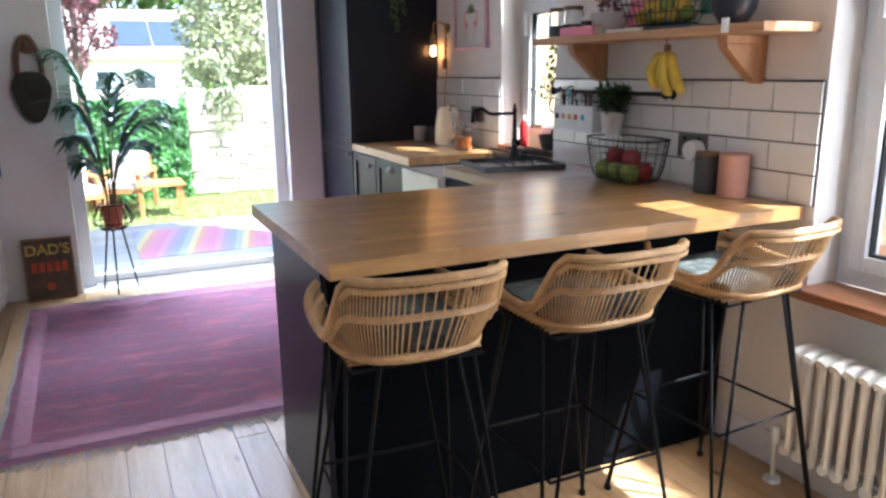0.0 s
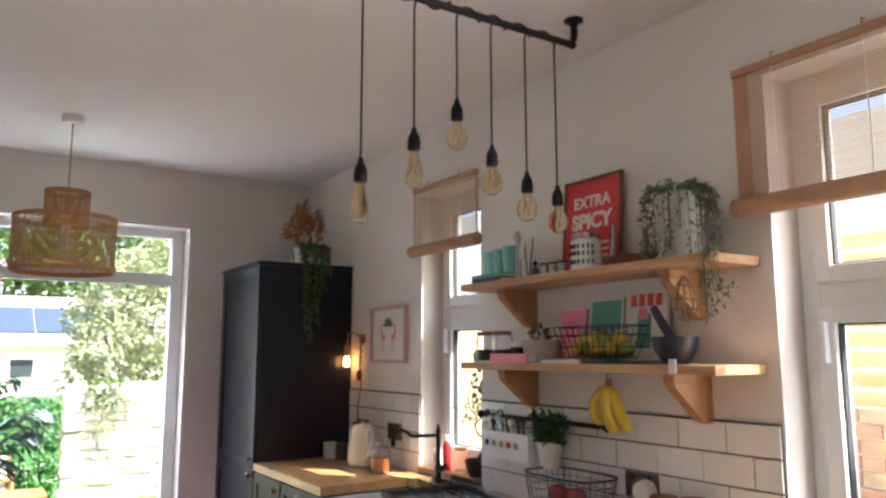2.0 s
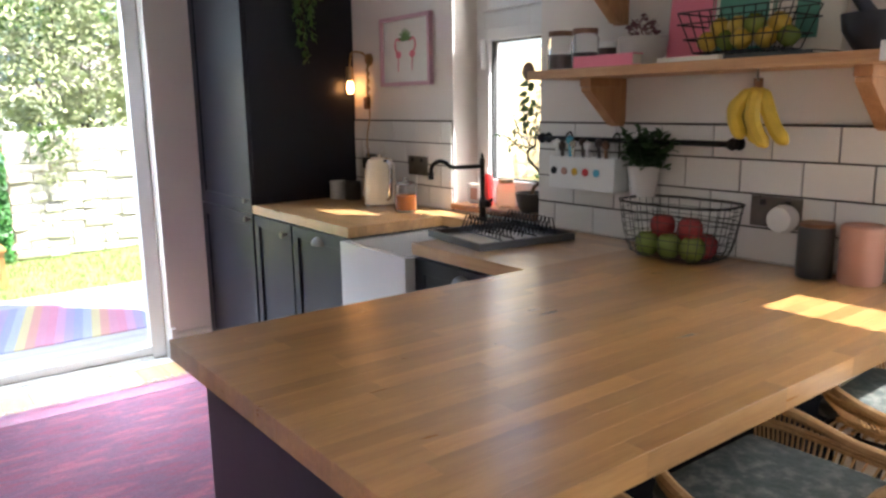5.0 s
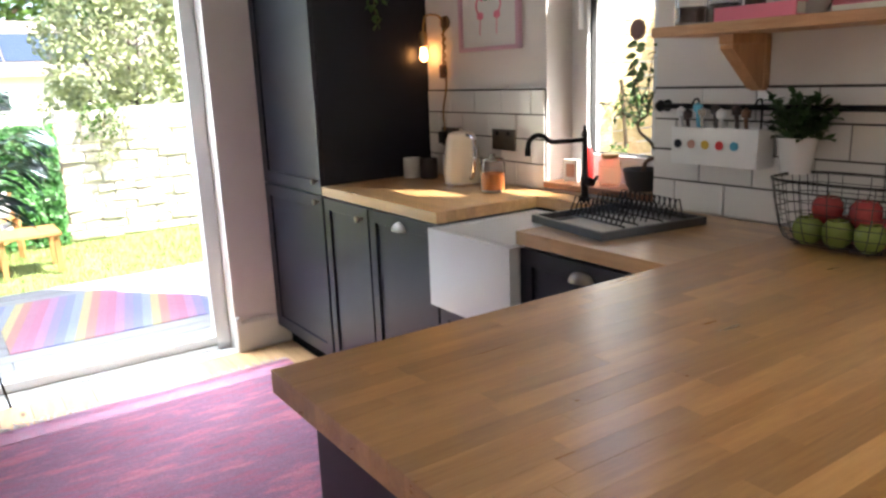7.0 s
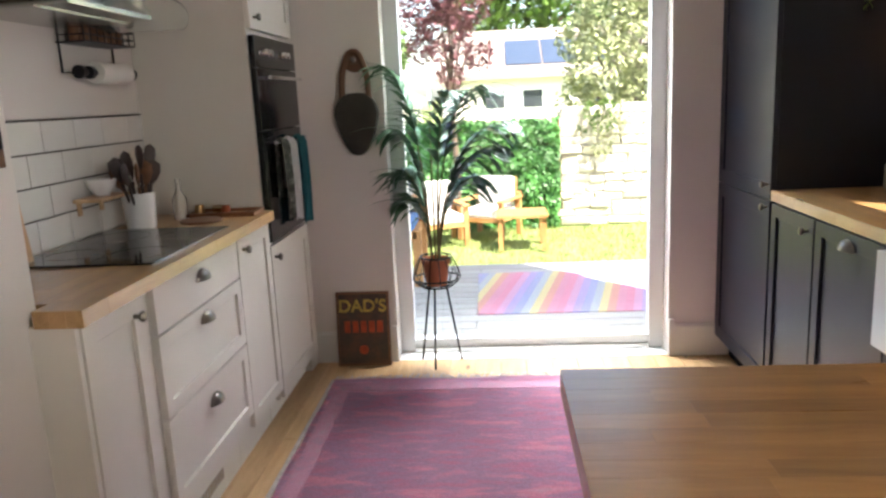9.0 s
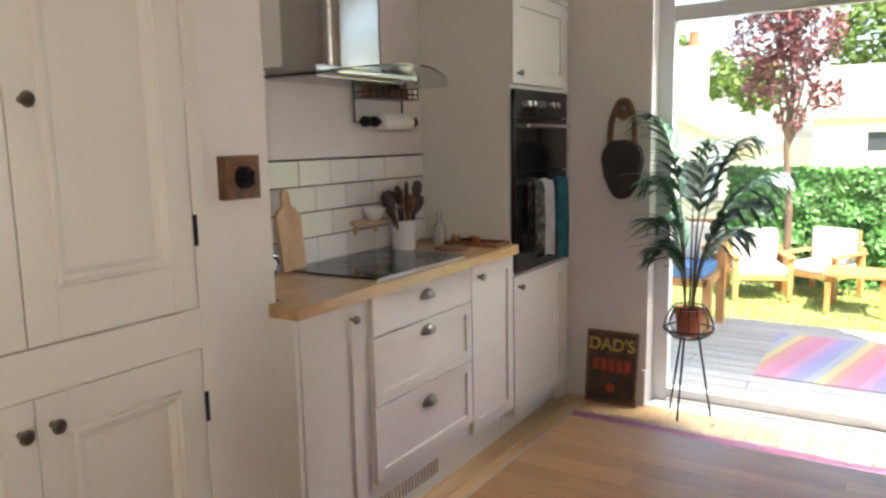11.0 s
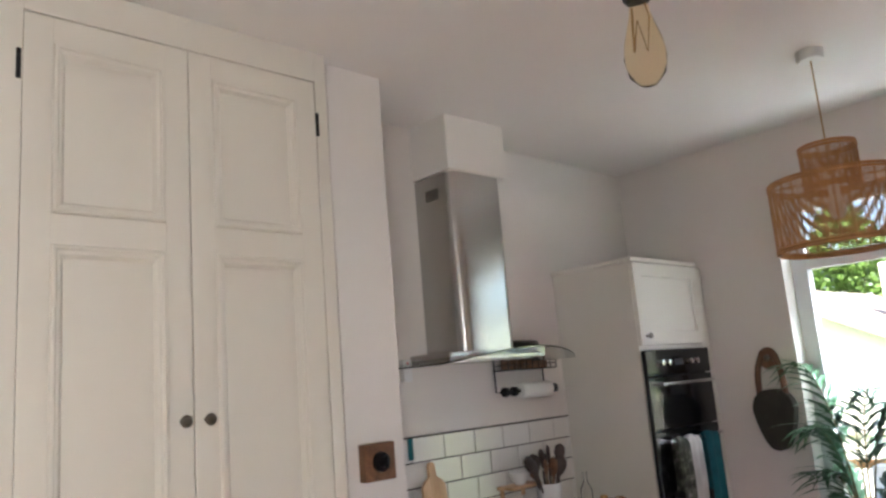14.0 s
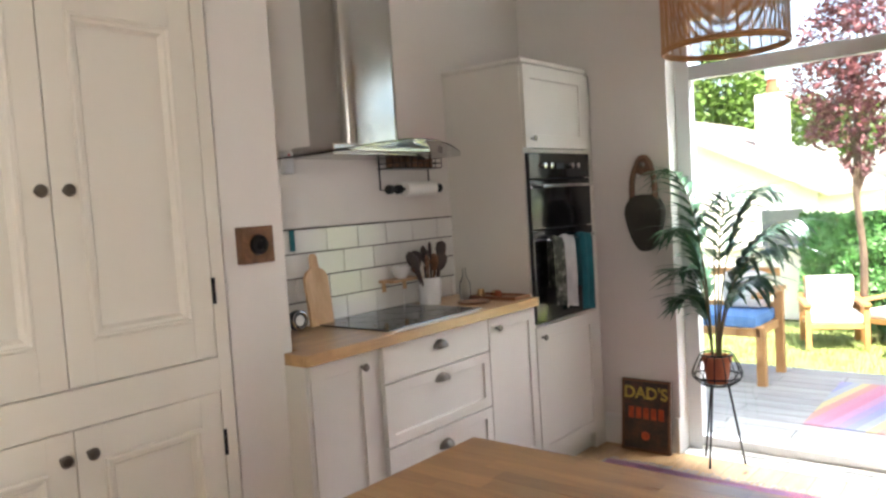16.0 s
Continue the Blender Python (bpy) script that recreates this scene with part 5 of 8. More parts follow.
def palm():
    P = Vector((0.43, 5.45, 0))
    stand = thing("plant_stand", P, "black wire basket plant stand on thin legs before the garden door", "plant stand")
    cz = 0.455
    for z, r in ((0.41, 0.075), (0.45, 0.118), (0.56, 0.078)):
        part("basket_ring", tubes([circle((P.x, P.y, z), r, 28)], 0.0045, 6, closed=True), "pipe", stand)
    bm = bmesh.new()
    for k in range(14):
        a = 2 * math.pi * k / 14
        add_tube(bm, smooth_path([(P.x + r * math.cos(a), P.y + r * math.sin(a), z) for r, z in ((0.02, 0.408), (0.075, 0.41), (0.118, 0.45), (0.108, 0.50), (0.078, 0.56))], 3), 0.0028, 5)
    part("wire_weave", bm, "pipe", stand, kind="stuff")
    for a in (0.5, 2.5, 4.55):
        part("leg", tubes([[(P.x + 0.05 * math.cos(a), P.y + 0.05 * math.sin(a), 0.41), (P.x + 0.135 * math.cos(a) * 0.9, P.y + 0.10 * math.sin(a), 0.0)]], 0.0055, 7), "pipe", stand)
    plant = thing("potted_palm", (P.x, P.y, 0.413), "tall palm with arching dark leaves in a terracotta pot", "plant")
    part("pot", lathe([(0, 0.0), (0.05, 0.0), (0.066, 0.11), (0.072, 0.11), (0.074, 0.135), (0.066, 0.135), (0.062, 0.115), (0, 0.115)], (P.x, P.y, 0.415), 24), "terracotta", plant, smooth=True)
    part("soil", lathe([(0, 0.0), (0.061, 0.0), (0.0, 0.008)], (P.x, P.y, 0.532), 20), "soil", plant)
    rnd = random.Random(11)
    fronds = [(172, 1.38, 0.20, 0), (200, 0.95, 0.16, 0), (12, 0.98, 0.36, 0), (342, 0.82, 0.32, 0), (40, 1.22, 0.30, 0), (322, 1.18, 0.12, 0), (160, 0.66, 0.14, 0), (5, 0.60, 0.20, 0), (90, 1.05, 0.08, 0), (200, 0.46, 0.12, 0)]
    stems, leaves = bmesh.new(), bmesh.new()
    for az, h, reach, _ in fronds:
        a = math.radians(az)
        d = Vector((math.cos(a), math.sin(a) * 0.45, 0))
        base = Vector((P.x, P.y, 0.53)) + d * 0.02
        pts = []
        n = 16
        for i in range(n + 1):
            t = i / n
            pts.append(base + d * reach * (t ** 1.9) + Vector((0, 0, h * (t - 0.30 * t ** 3.2))))
        add_tube(stems, pts, 0.0062, 5, taper=0.25)
        for i in range(7, n + 1):
            t = (i - 7) / (n - 7)
            ahead = (pts[i] - pts[i - 1]).normalized()
            side = ahead.cross(Vector((0, 0, 1))).normalized()
            for s in (-1, 1):
                ln = (0.13 + 0.15 * math.sin(math.pi * min(1, t * 0.8 + 0.15))) * rnd.uniform(0.85, 1.1)
                dirn = (ahead * 0.75 + side * s * 0.75 + Vector((0, 0, 0.12 - 0.5 * t))).normalized()
                add_leaf(leaves, pts[i], dirn, (0, 0, 1), ln * 0.92, 0.034, 0.4)
                if i % 2 == 0:
                    add_leaf(leaves, pts[i].lerp(pts[i - 1], 0.5), (dirn + Vector((0, 0, -0.15))).normalized(), (0, 0, 1), ln * 0.95, 0.028, 0.55)
        add_leaf(leaves, pts[-1], (pts[-1] - pts[-2]), (0, 0, 1), 0.2, 0.018, 0.4)
    part("frond_stem", stems, "stem", plant, smooth=True, kind="stuff")
    part("fronds", leaves, "palm", plant, kind="stuff", label="long narrow dark green leaflets")


def door_wall_things():
    # trug
    tr = thing("hanging_trug", (0.09, YF, 1.35), "dark felt hanging basket with a leather loop on the wall", "basket")
    y = YF - 0.03
    outline = []
    for k in range(28):
        a = 2 * math.pi * k / 28
        zz = math.sin(a)
        w = 0.105 * abs(math.cos(a)) ** 0.75 * (1 if math.cos(a) > 0 else -1)
        outline.append((0.08 + w * (1.0 if zz > 0 else 1 - 0.28 * abs(zz)), 1.27 + (0.105 if zz > 0 else 0.195) * zz))
    part("pouch", prism(outline, "y", y - 0.035, y + 0.028, bevel=0.012), "felt", tr, smooth=True)
    lp = smooth_path([(0.015, y - 0.01, 1.31), (0.02, y - 0.01, 1.45), (0.05, y, 1.545), (0.08, y, 1.565), (0.11, y, 1.545), (0.14, y - 0.01, 1.45), (0.145, y - 0.01, 1.31)], 5)
    part("loop", tubes([lp], 0.016, 8), "leather", tr, smooth=True)
    part("loop_pad", lathe([(0, 0), (0.05, 0), (0.05, -0.012), (0, -0.016)], (0.08, y + 0.015, 1.52), 18, "y", sy=1.0), "leather", tr, smooth=True)
    part("peg", lathe([(0, 0), (0.010, 0), (0.013, -0.05), (0, -0.055)], (0.08, YF - 0.0, 1.53), 12, "y"), "pewter", tr)
    # sign
    sg = thing("tin_sign", (0.05, YF - 0.05, 0), "weathered dark sign with yellow lettering leaning against the wall", "sign")
    x0, x1, z1 = -0.095, 0.178, 0.385
    tilt = Matrix.Translation((0, YF - 0.075, 0)) @ Matrix.Rotation(radians(-6), 4, "X")

    def put(bm):
        for v in bm.verts:
            v.co = tilt @ v.co
        return bm
    part("board", put(boxes(((x0, 0, 0.002), (x1, 0.018, z1)), bevel=0.002)), "sign_face", sg)
    part("edge_strip", put(boxes(((x0, -0.003, 0.002), (x0 + 0.012, -0.0005, z1)), ((x1 - 0.012, -0.003, 0.002), (x1, -0.0005, z1)), ((x0 + 0.012, -0.003, 0.002), (x1 - 0.012, -0.0005, 0.014)), ((x0 + 0.012, -0.003, z1 - 0.012), (x1 - 0.012, -0.0005, z1)))), "brown_wood", sg)
    face = tilt.to_3x3().to_4x4() @ FACE_FRONT
    lettering("DAD'S", 0.088, "sign_yellow", sg, tilt @ Vector((0.041, -0.003, 0.31)), face, label="yellow capitals", bold=0.002)
    part("worn_lettering", put(boxes(*[((-0.055 + i * 0.042, -0.003, 0.175), (-0.025 + i * 0.042, -0.0005, 0.235)) for i in range(5)])), "sign_red", sg, "orange-red worn lettering")
    part("badge", put(lathe([(0, 0), (0.024, 0), (0.024, -0.002), (0, -0.002)], (0.041, -0.001, 0.085), 20, "y")), "sign_red", sg)


def hob_wall_things():
    # rotary switch
    sw = thing("rotary_switch", (-0.3, 3.26, 1.24), "black rotary light switch on a brown wooden block", "light switch")
    part("block", boxes(((-0.304, 3.20, 1.235), (-0.262, 3.325, 1.355)), bevel=0.003), "brown_wood", sw)
    part("switch_body", lathe([(0, 0), (0.033, 0), (0.031, 0.012), (0.018, 0.016), (0.012, 0.03), (0, 0.032)], (-0.262, 3.263, 1.295), 20, "x"), "black_metal", sw, smooth=True)
    part("switch_lever", boxes(((-0.234, 3.258, 1.275), (-0.222, 3.268, 1.315)), bevel=0.003), "black_metal", sw)
    # white sensor and teal strip
    se = thing("heat_sensor", (XL, 3.72, 1.56), "small white wall sensor with a red light by the cooker hood", "sensor")
    part("case", boxes(((XL + 0.001, 3.70, 1.55), (XL + 0.03, 3.745, 1.64)), bevel=0.004), "white_plastic", se)
    part("red_light", lathe([(0, 0), (0.006, 0), (0.004, 0.004), (0, 0.005)], (XL + 0.03, 3.722, 1.625), 10, "x"), "red_plastic", se)
    slab("teal_tag", (XL + 0.013, 3.705, 1.235), (XL + 0.02, 3.728, 1.32), "teal_cloth", label="small dark teal tag fixed at the edge of the tiles", category="tag")
    # chopping board
    cb = thing("chopping_board", (-0.61, 3.80, 0.92), "pale beech paddle chopping board leaning against the white tiles", "chopping board")
    tilt = Matrix.Translation((-0.60, 3.80, 0.922)) @ Matrix.Rotation(radians(-7), 4, "Y")
    out = [(-0.06, 0.0), (0.06, 0.0), (0.063, 0.20), (0.045, 0.225), (0.02, 0.24), (0.018, 0.285), (0.008, 0.298), (-0.008, 0.298), (-0.018, 0.285), (-0.02, 0.24), (-0.045, 0.225), (-0.063, 0.20)]
    bm = prism(out, "x", -0.008, 0.008, bevel=0.003)
    for v in bm.verts:
        v.co = tilt @ v.co
    part("board", bm, "beech", cb)
    # round timer
    tm = thing("round_timer", (-0.60, 3.68, 0.92), "small round chrome and black kitchen timer standing on the worktop", "timer")
    part("case", lathe([(0, 0), (0.038, 0), (0.042, 0.02), (0.040, 0.036), (0, 0.036)], (-0.60, 3.655, 0.966), 24, "x"), "black_metal", tm, smooth=True)
    part("ring", tubes([circle((-0.563, 3.655, 0.966), 0.034, 28, "x")], 0.004, 6, closed=True), "chrome", tm)
    part("dial", lathe([(0, 0), (0.022, 0), (0, 0.003)], (-0.564, 3.655, 0.966), 20, "x"), "white_plastic", tm)
    # utensil pot
    up = thing("utensil_pot", (-0.56, 4.43, 0.92), "white ceramic pot full of dark utensils beside the hob", "utensil pot")
    part("pot", lathe([(0, 0), (0.048, 0), (0.052, 0.01), (0.058, 0.13), (0.053, 0.13), (0.047, 0.012), (0, 0.012)], (-0.54, 4.42, 0.9205), 24), "ceramic", up, smooth=True)
    rnd = random.Random(8)
    for i in range(13):
        a = i * 0.98
        base = Vector((-0.54 + 0.02 * math.cos(a), 4.42 + 0.02 * math.sin(a), 0.945))
        q = 0.5 + 0.5 * (i % 3) / 2
        tip = Vector((-0.54 + 0.070 * q * math.cos(a), 4.42 + 0.10 * q * math.sin(a), 1.10 + rnd.uniform(0, 0.075)))
        u = part("utensil", tubes([[base, base.lerp(tip, 0.75)]], 0.0055, 6), "silicone" if i % 4 else "brown_wood", up)
        d = (tip - base).normalized()
        side = d.cross(Vector((1, 0, 0))).normalized()
        bm = bmesh.new()
        rot = d.to_track_quat("Z", "X").to_matrix()
        add_lathe(bm, [(0, -0.048), (0.018, -0.025), (0.029, 0.005), (0.025, 0.034), (0, 0.048)], (0, 0, 0), 12, sx=1.0, sy=0.28)
        for v in bm.verts:
            v.co = rot @ v.co + tip
        part("utensil_head", bm, "silicone" if i % 4 else "brown_wood", u, smooth=True)
    gb = thing("glass_bottle", (-0.50, 4.56, 0.92), "small clear glass bottle beside the utensil pot", "bottle")
    part("bottle", lathe([(0, 0), (0.026, 0), (0.028, 0.01), (0.028, 0.08), (0.011, 0.11), (0.010, 0.15), (0.012, 0.155), (0.008, 0.155), (0.007, 0.11), (0.024, 0.078), (0.024, 0.006), (0, 0.006)], (-0.47, 4.60, 0.9205), 20), "glass", gb, smooth=True)
    # little shelf with bowls
    sh = thing("small_wall_shelf", (XL + 0.05, 4.36, 1.04), "small pale wooden shelf on the tiles with a white bowl", "shelf")
    part("board", boxes(((XL + 0.013, 4.20, 1.045), (XL + 0.11, 4.40, 1.058)), bevel=0.002), "beech", sh)
    for y in (4.22, 4.36):
        part("bracket", boxes(((XL + 0.013, y, 1.00), (XL + 0.02, y + 0.02, 1.0445))), "beech", sh)
    bw = thing("white_bowl", (XL + 0.065, 4.30, 1.058), "white ceramic bowl on the small wooden shelf", "bowl")
    part("bowl", lathe([(0, 0), (0.022, 0), (0.045, 0.03), (0.052, 0.055), (0.048, 0.055), (0.040, 0.03), (0, 0.008)], (XL + 0.065, 4.30, 1.0585), 22), "ceramic", bw, smooth=True)
    # trivet, tray
    tv = thing("cork_trivet", (-0.6, 4.45, 0.92), "round dark wooden trivet lying on the oak worktop", "trivet")
    part("disc", lathe([(0, 0), (0.075, 0), (0.077, 0.005), (0.073, 0.010), (0, 0.010)], (-0.36, 4.52, 0.9205), 28), "brown_wood", tv, smooth=True)
    ty = thing("wooden_tray", (-0.35, 4.66, 0.92), "shallow reddish wooden tray of small pots on the worktop", "tray")
    part("tray", boxes(((-0.46, 4.615, 0.9205), (-0.19, 4.745, 0.926)), ((-0.46, 4.615, 0.926), (-0.45, 4.745, 0.938)), ((-0.20, 4.615, 0.926), (-0.19, 4.745, 0.938)), ((-0.45, 4.615, 0.926), (-0.20, 4.622, 0.938)), ((-0.45, 4.738, 0.926), (-0.20, 4.745, 0.938)), bevel=0.001), "sill_wood", ty)
    for i, (dx, dy, r, h, mt) in enumerate(((-0.42, 4.66, 0.018, 0.04, "brass"), (-0.36, 4.70, 0.022, 0.03, "amber_glass"), (-0.31, 4.65, 0.016, 0.035, "terracotta"))):
        dish = thing("spice_pot", (dx, dy, 0.926), "tiny lidded spice pot on the wooden tray", "pot", "spice pots on the tray")
        part("pot", lathe([(0, 0), (r, 0), (r * 1.1, h * 0.5), (r * 0.9, h), (0, h)], (dx, dy, 0.9265), 16), mt, dish, smooth=True)
    # rack with roll
    rk = thing("wall_rack", (XL, 4.43, 1.50), "black metal wall rack with spice jars and a paper towel roll", "rack")
    y0, y1 = 4.255, 4.60
    bm = boxes(((XL + 0.001, y0, 1.565), (XL + 0.10, y1, 1.57)))
    for z in (1.59, 1.615):
        add_tube(bm, [(XL + 0.01, y0, z), (XL + 0.10, y0, z), (XL + 0.10, y1, z), (XL + 0.01, y1, z)], 0.0025, 5)
    for k in range(9):
        y = y0 + (y1 - y0) * k / 8
        add_tube(bm, [(XL + 0.10, y, 1.568), (XL + 0.10, y, 1.615)], 0.0022, 4)
    part("shelf_tray", bm, "black_metal", rk)
    for y in (y0, y1):
        part("side_bar", tubes([[(XL + 0.012, y, 1.62), (XL + 0.012, y, 1.47), (XL + 0.07, y, 1.47)]], 0.004, 6), "black_metal", rk)
    part("roll_bar", tubes([[(XL + 0.07, y0 - 0.01, 1.47), (XL + 0.07, y1 + 0.01, 1.47)]], 0.007, 8), "black_metal", rk)
    for y in (y0, y0 + 0.06, y1):
        part("end_cap", lathe([(0, -0.01), (0.022, -0.01), (0.022, 0.01), (0, 0.01)], (XL + 0.07, y, 1.47), 14, "y"), "black_metal", rk)
    pr = thing("paper_roll", (XL + 0.07, 4.44, 1.47), "white paper towel roll on the black wall rack", "paper roll")
    part("roll", lathe([(0.012, -0.105), (0.036, -0.105), (0.036, 0.105), (0.012, 0.105)], (XL + 0.07, 4.455, 1.47), 24, "y"), "paper", pr, smooth=True)
    bs = thing("black_speaker", (XL + 0.05, 4.40, 1.645), "black cylindrical speaker lying on the jars of the wall rack", "speaker")
    part("case", lathe([(0, -0.10), (0.026, -0.10), (0.03, -0.095), (0.03, 0.095), (0.026, 0.10), (0, 0.10)], (XL + 0.05, 4.42, 1.675), 20, "y"), "black_metal", bs, smooth=True)
    for k in range(6):
        y = y0 + 0.035 + k * 0.055
        jr = thing("spice_jar", (XL + 0.05, y, 1.57), "small brown spice jar with a dark lid on the wall rack", "jar", "spice jars on the wall rack")
        b = part("jar", lathe([(0, 0), (0.019, 0), (0.02, 0.05), (0.015, 0.058), (0, 0.058)], (XL + 0.05, y, 1.5705), 14), "brown_wood", jr, smooth=True)
        part("lid", lathe([(0, 0), (0.017, 0), (0.017, 0.014), (0, 0.014)], (XL + 0.05, y, 1.629), 14), "black_metal", b, smooth=True)


def dining_chair():
    """A moulded shell chair whose sitter faces -y, with its back to the bar."""
    root = thing("dining_chair", (1.95, 1.30, 0), "white moulded plastic dining chair with pale wooden legs by the radiator", "chair")
    bm = bmesh.new()
    n, m = 14, 14
    rows = []
    for j in range(m + 1):
        v = j / m
        if v < 0.5:
            q = v / 0.5
            y, z, half = 0.42 - 0.34 * q, 0.45 - 0.02 * math.sin(math.pi * q), 0.20 + 0.02 * q
        else:
            q = (v - 0.5) / 0.5
            y, z, half = 0.08 * (1 - q) ** 2, 0.45 + 0.33 * q, 0.225 * (1 - max(0.0, q - 0.5) ** 2 * 0.7)
        row = []
        for i in range(n + 1):
            u = -1 + 2 * i / n
            curl = u * u
            row.append(bm.verts.new((1.95 + half * u, 1.30 - y - 0.05 * curl * (1 if v > 0.5 else 0), z + (0.03 if v < 0.5 else -0.05 * max(0.0, v - 0.8) * 5 * curl) * curl)))
        rows.append(row)
    for a, b in zip(rows, rows[1:]):
        for i in range(n):
            bm.faces.new((a[i], a[i + 1], b[i + 1], b[i]))
    bmesh.ops.solidify(bm, geom=bm.faces[:], thickness=0.008)
    part("shell", bm, "white_plastic", root, "white moulded seat and back", smooth=True)
    for sx in (-1, 1):
        for y, foot in ((0.09, 0.0), (0.34, 0.40)):
            part("leg", tubes([[(1.95 + sx * 0.13, 1.30 - y, 0.43), (1.95 + sx * 0.20, 1.30 - foot, 0.0)]], 0.014, 8, taper=0.7), "beech", root, "pale wooden leg", smooth=True)


fringed_rug()
dining_chair()
stool = bar_stool()
STOOL_FIT = Matrix.Scale(0.985, 4, (0, 0, 1))
stool.matrix_basis = pose(0.975, 1.975, 0, 0, 0, -4) @ STOOL_FIT
copy_thing(stool, pose(1.475, 1.985, 0, 0, 0, 0) @ STOOL_FIT)
copy_thing(stool, pose(2.015, 1.99, 0, 0, 0, 4) @ STOOL_FIT)
pendant_cluster()
cane_pendant()
bamboo_blind(0.74, 2.095, 1.955, 2.385, 5)
bamboo_blind(3.475, 4.05, 2.045, 2.37, 2)
radiator()
palm()
door_wall_things()
hob_wall_things()


# ---- things on the window wall ----
def wall_shelf(z, y0, y1, label):
    root = thing("wall_shelf", (XR, (y0 + y1) / 2, z), label, "shelf", "pine shelves on the window wall")
    part("board", boxes(((2.16, y0, z), (XR - 0.001, y1, z + 0.028)), bevel=0.003), "pine", root)
    for y in (y0 + 0.215, y1 - 0.20):
        bm = bmesh.new()
        for x0, x1, c, d in ((XR - 0.03, XR - 0.001, z - 0.155, z - 0.001), (XR - 0.18, XR - 0.03, z - 0.028, z - 0.001)):
            add_box(bm, (x0, y - 0.022, c), (x1, y + 0.022, d))
        bmesh.ops.bevel(bm, geom=bm.edges[:], offset=0.002, segments=1, affect="EDGES")
        b = part("bracket", bm, "pine_z", root)
        pts = [(XR - 0.031, z - 0.029), (XR - 0.175, z - 0.029), (XR - 0.175, z - 0.04), (XR - 0.045, z - 0.15), (XR - 0.031, z - 0.15)]
        part("gusset", prism([(p[0], p[1]) for p in pts], "y", y - 0.020, y + 0.020, bevel=0.0015), "pine_z", b)
    return root


def vessel(name, x, y, z, prof, mat, label, category, group="", seg=22, inner=None, lid=None):
    root = thing(name, (x, y, z), label, category, group)
    b = part("body", lathe([(r, h) for r, h in prof], (x, y, z + 0.0005), seg), mat, root, smooth=True)
    if inner:
        part("contents", lathe(inner[0], (x, y, z + 0.0005), seg), inner[1], root, smooth=True)
    if lid:
        part("lid", lathe(lid[0], (x, y, z + 0.0005), seg), lid[1], root, smooth=True)
    return root


def book(x0, x1, y0, y1, z0, z1, mat, label, lean=0.0, group=""):
    root = thing("book", ((x0 + x1) / 2, (y0 + y1) / 2, z0), label, "book", group)
    t = Matrix.Translation((x0, 0, z0)) @ Matrix.Rotation(radians(lean), 4, "Y") @ Matrix.Translation((-x0, 0, -z0))
    thin = min(x1 - x0, z1 - z0)
    if x1 - x0 < z1 - z0:
        bm1 = boxes(((x0, y0, z0), (x0 + 0.003, y1, z1)), ((x1 - 0.003, y0, z0), (x1, y1, z1)), ((x0 + 0.003, y1 - 0.003, z0), (x1 - 0.003, y1, z1)), turn=t)
        bm2 = boxes(((x0 + 0.003, y0 + 0.004, z0 + 0.003), (x1 - 0.003, y1 - 0.003, z1 - 0.004)), turn=t)
    else:
        bm1 = boxes(((x0, y0, z0), (x1, y1, z0 + 0.003)), ((x0, y0, z1 - 0.003), (x1, y1, z1)), ((x0, y0, z0 + 0.003), (x0 + 0.003, y1, z1 - 0.003)))
        bm2 = boxes(((x0 + 0.003, y0 + 0.004, z0 + 0.003), (x1 - 0.004, y1 - 0.004, z1 - 0.003)))
    part("cover", bm1, mat, root)
    part("pages", bm2, "cream_paper", root)
    return root, t


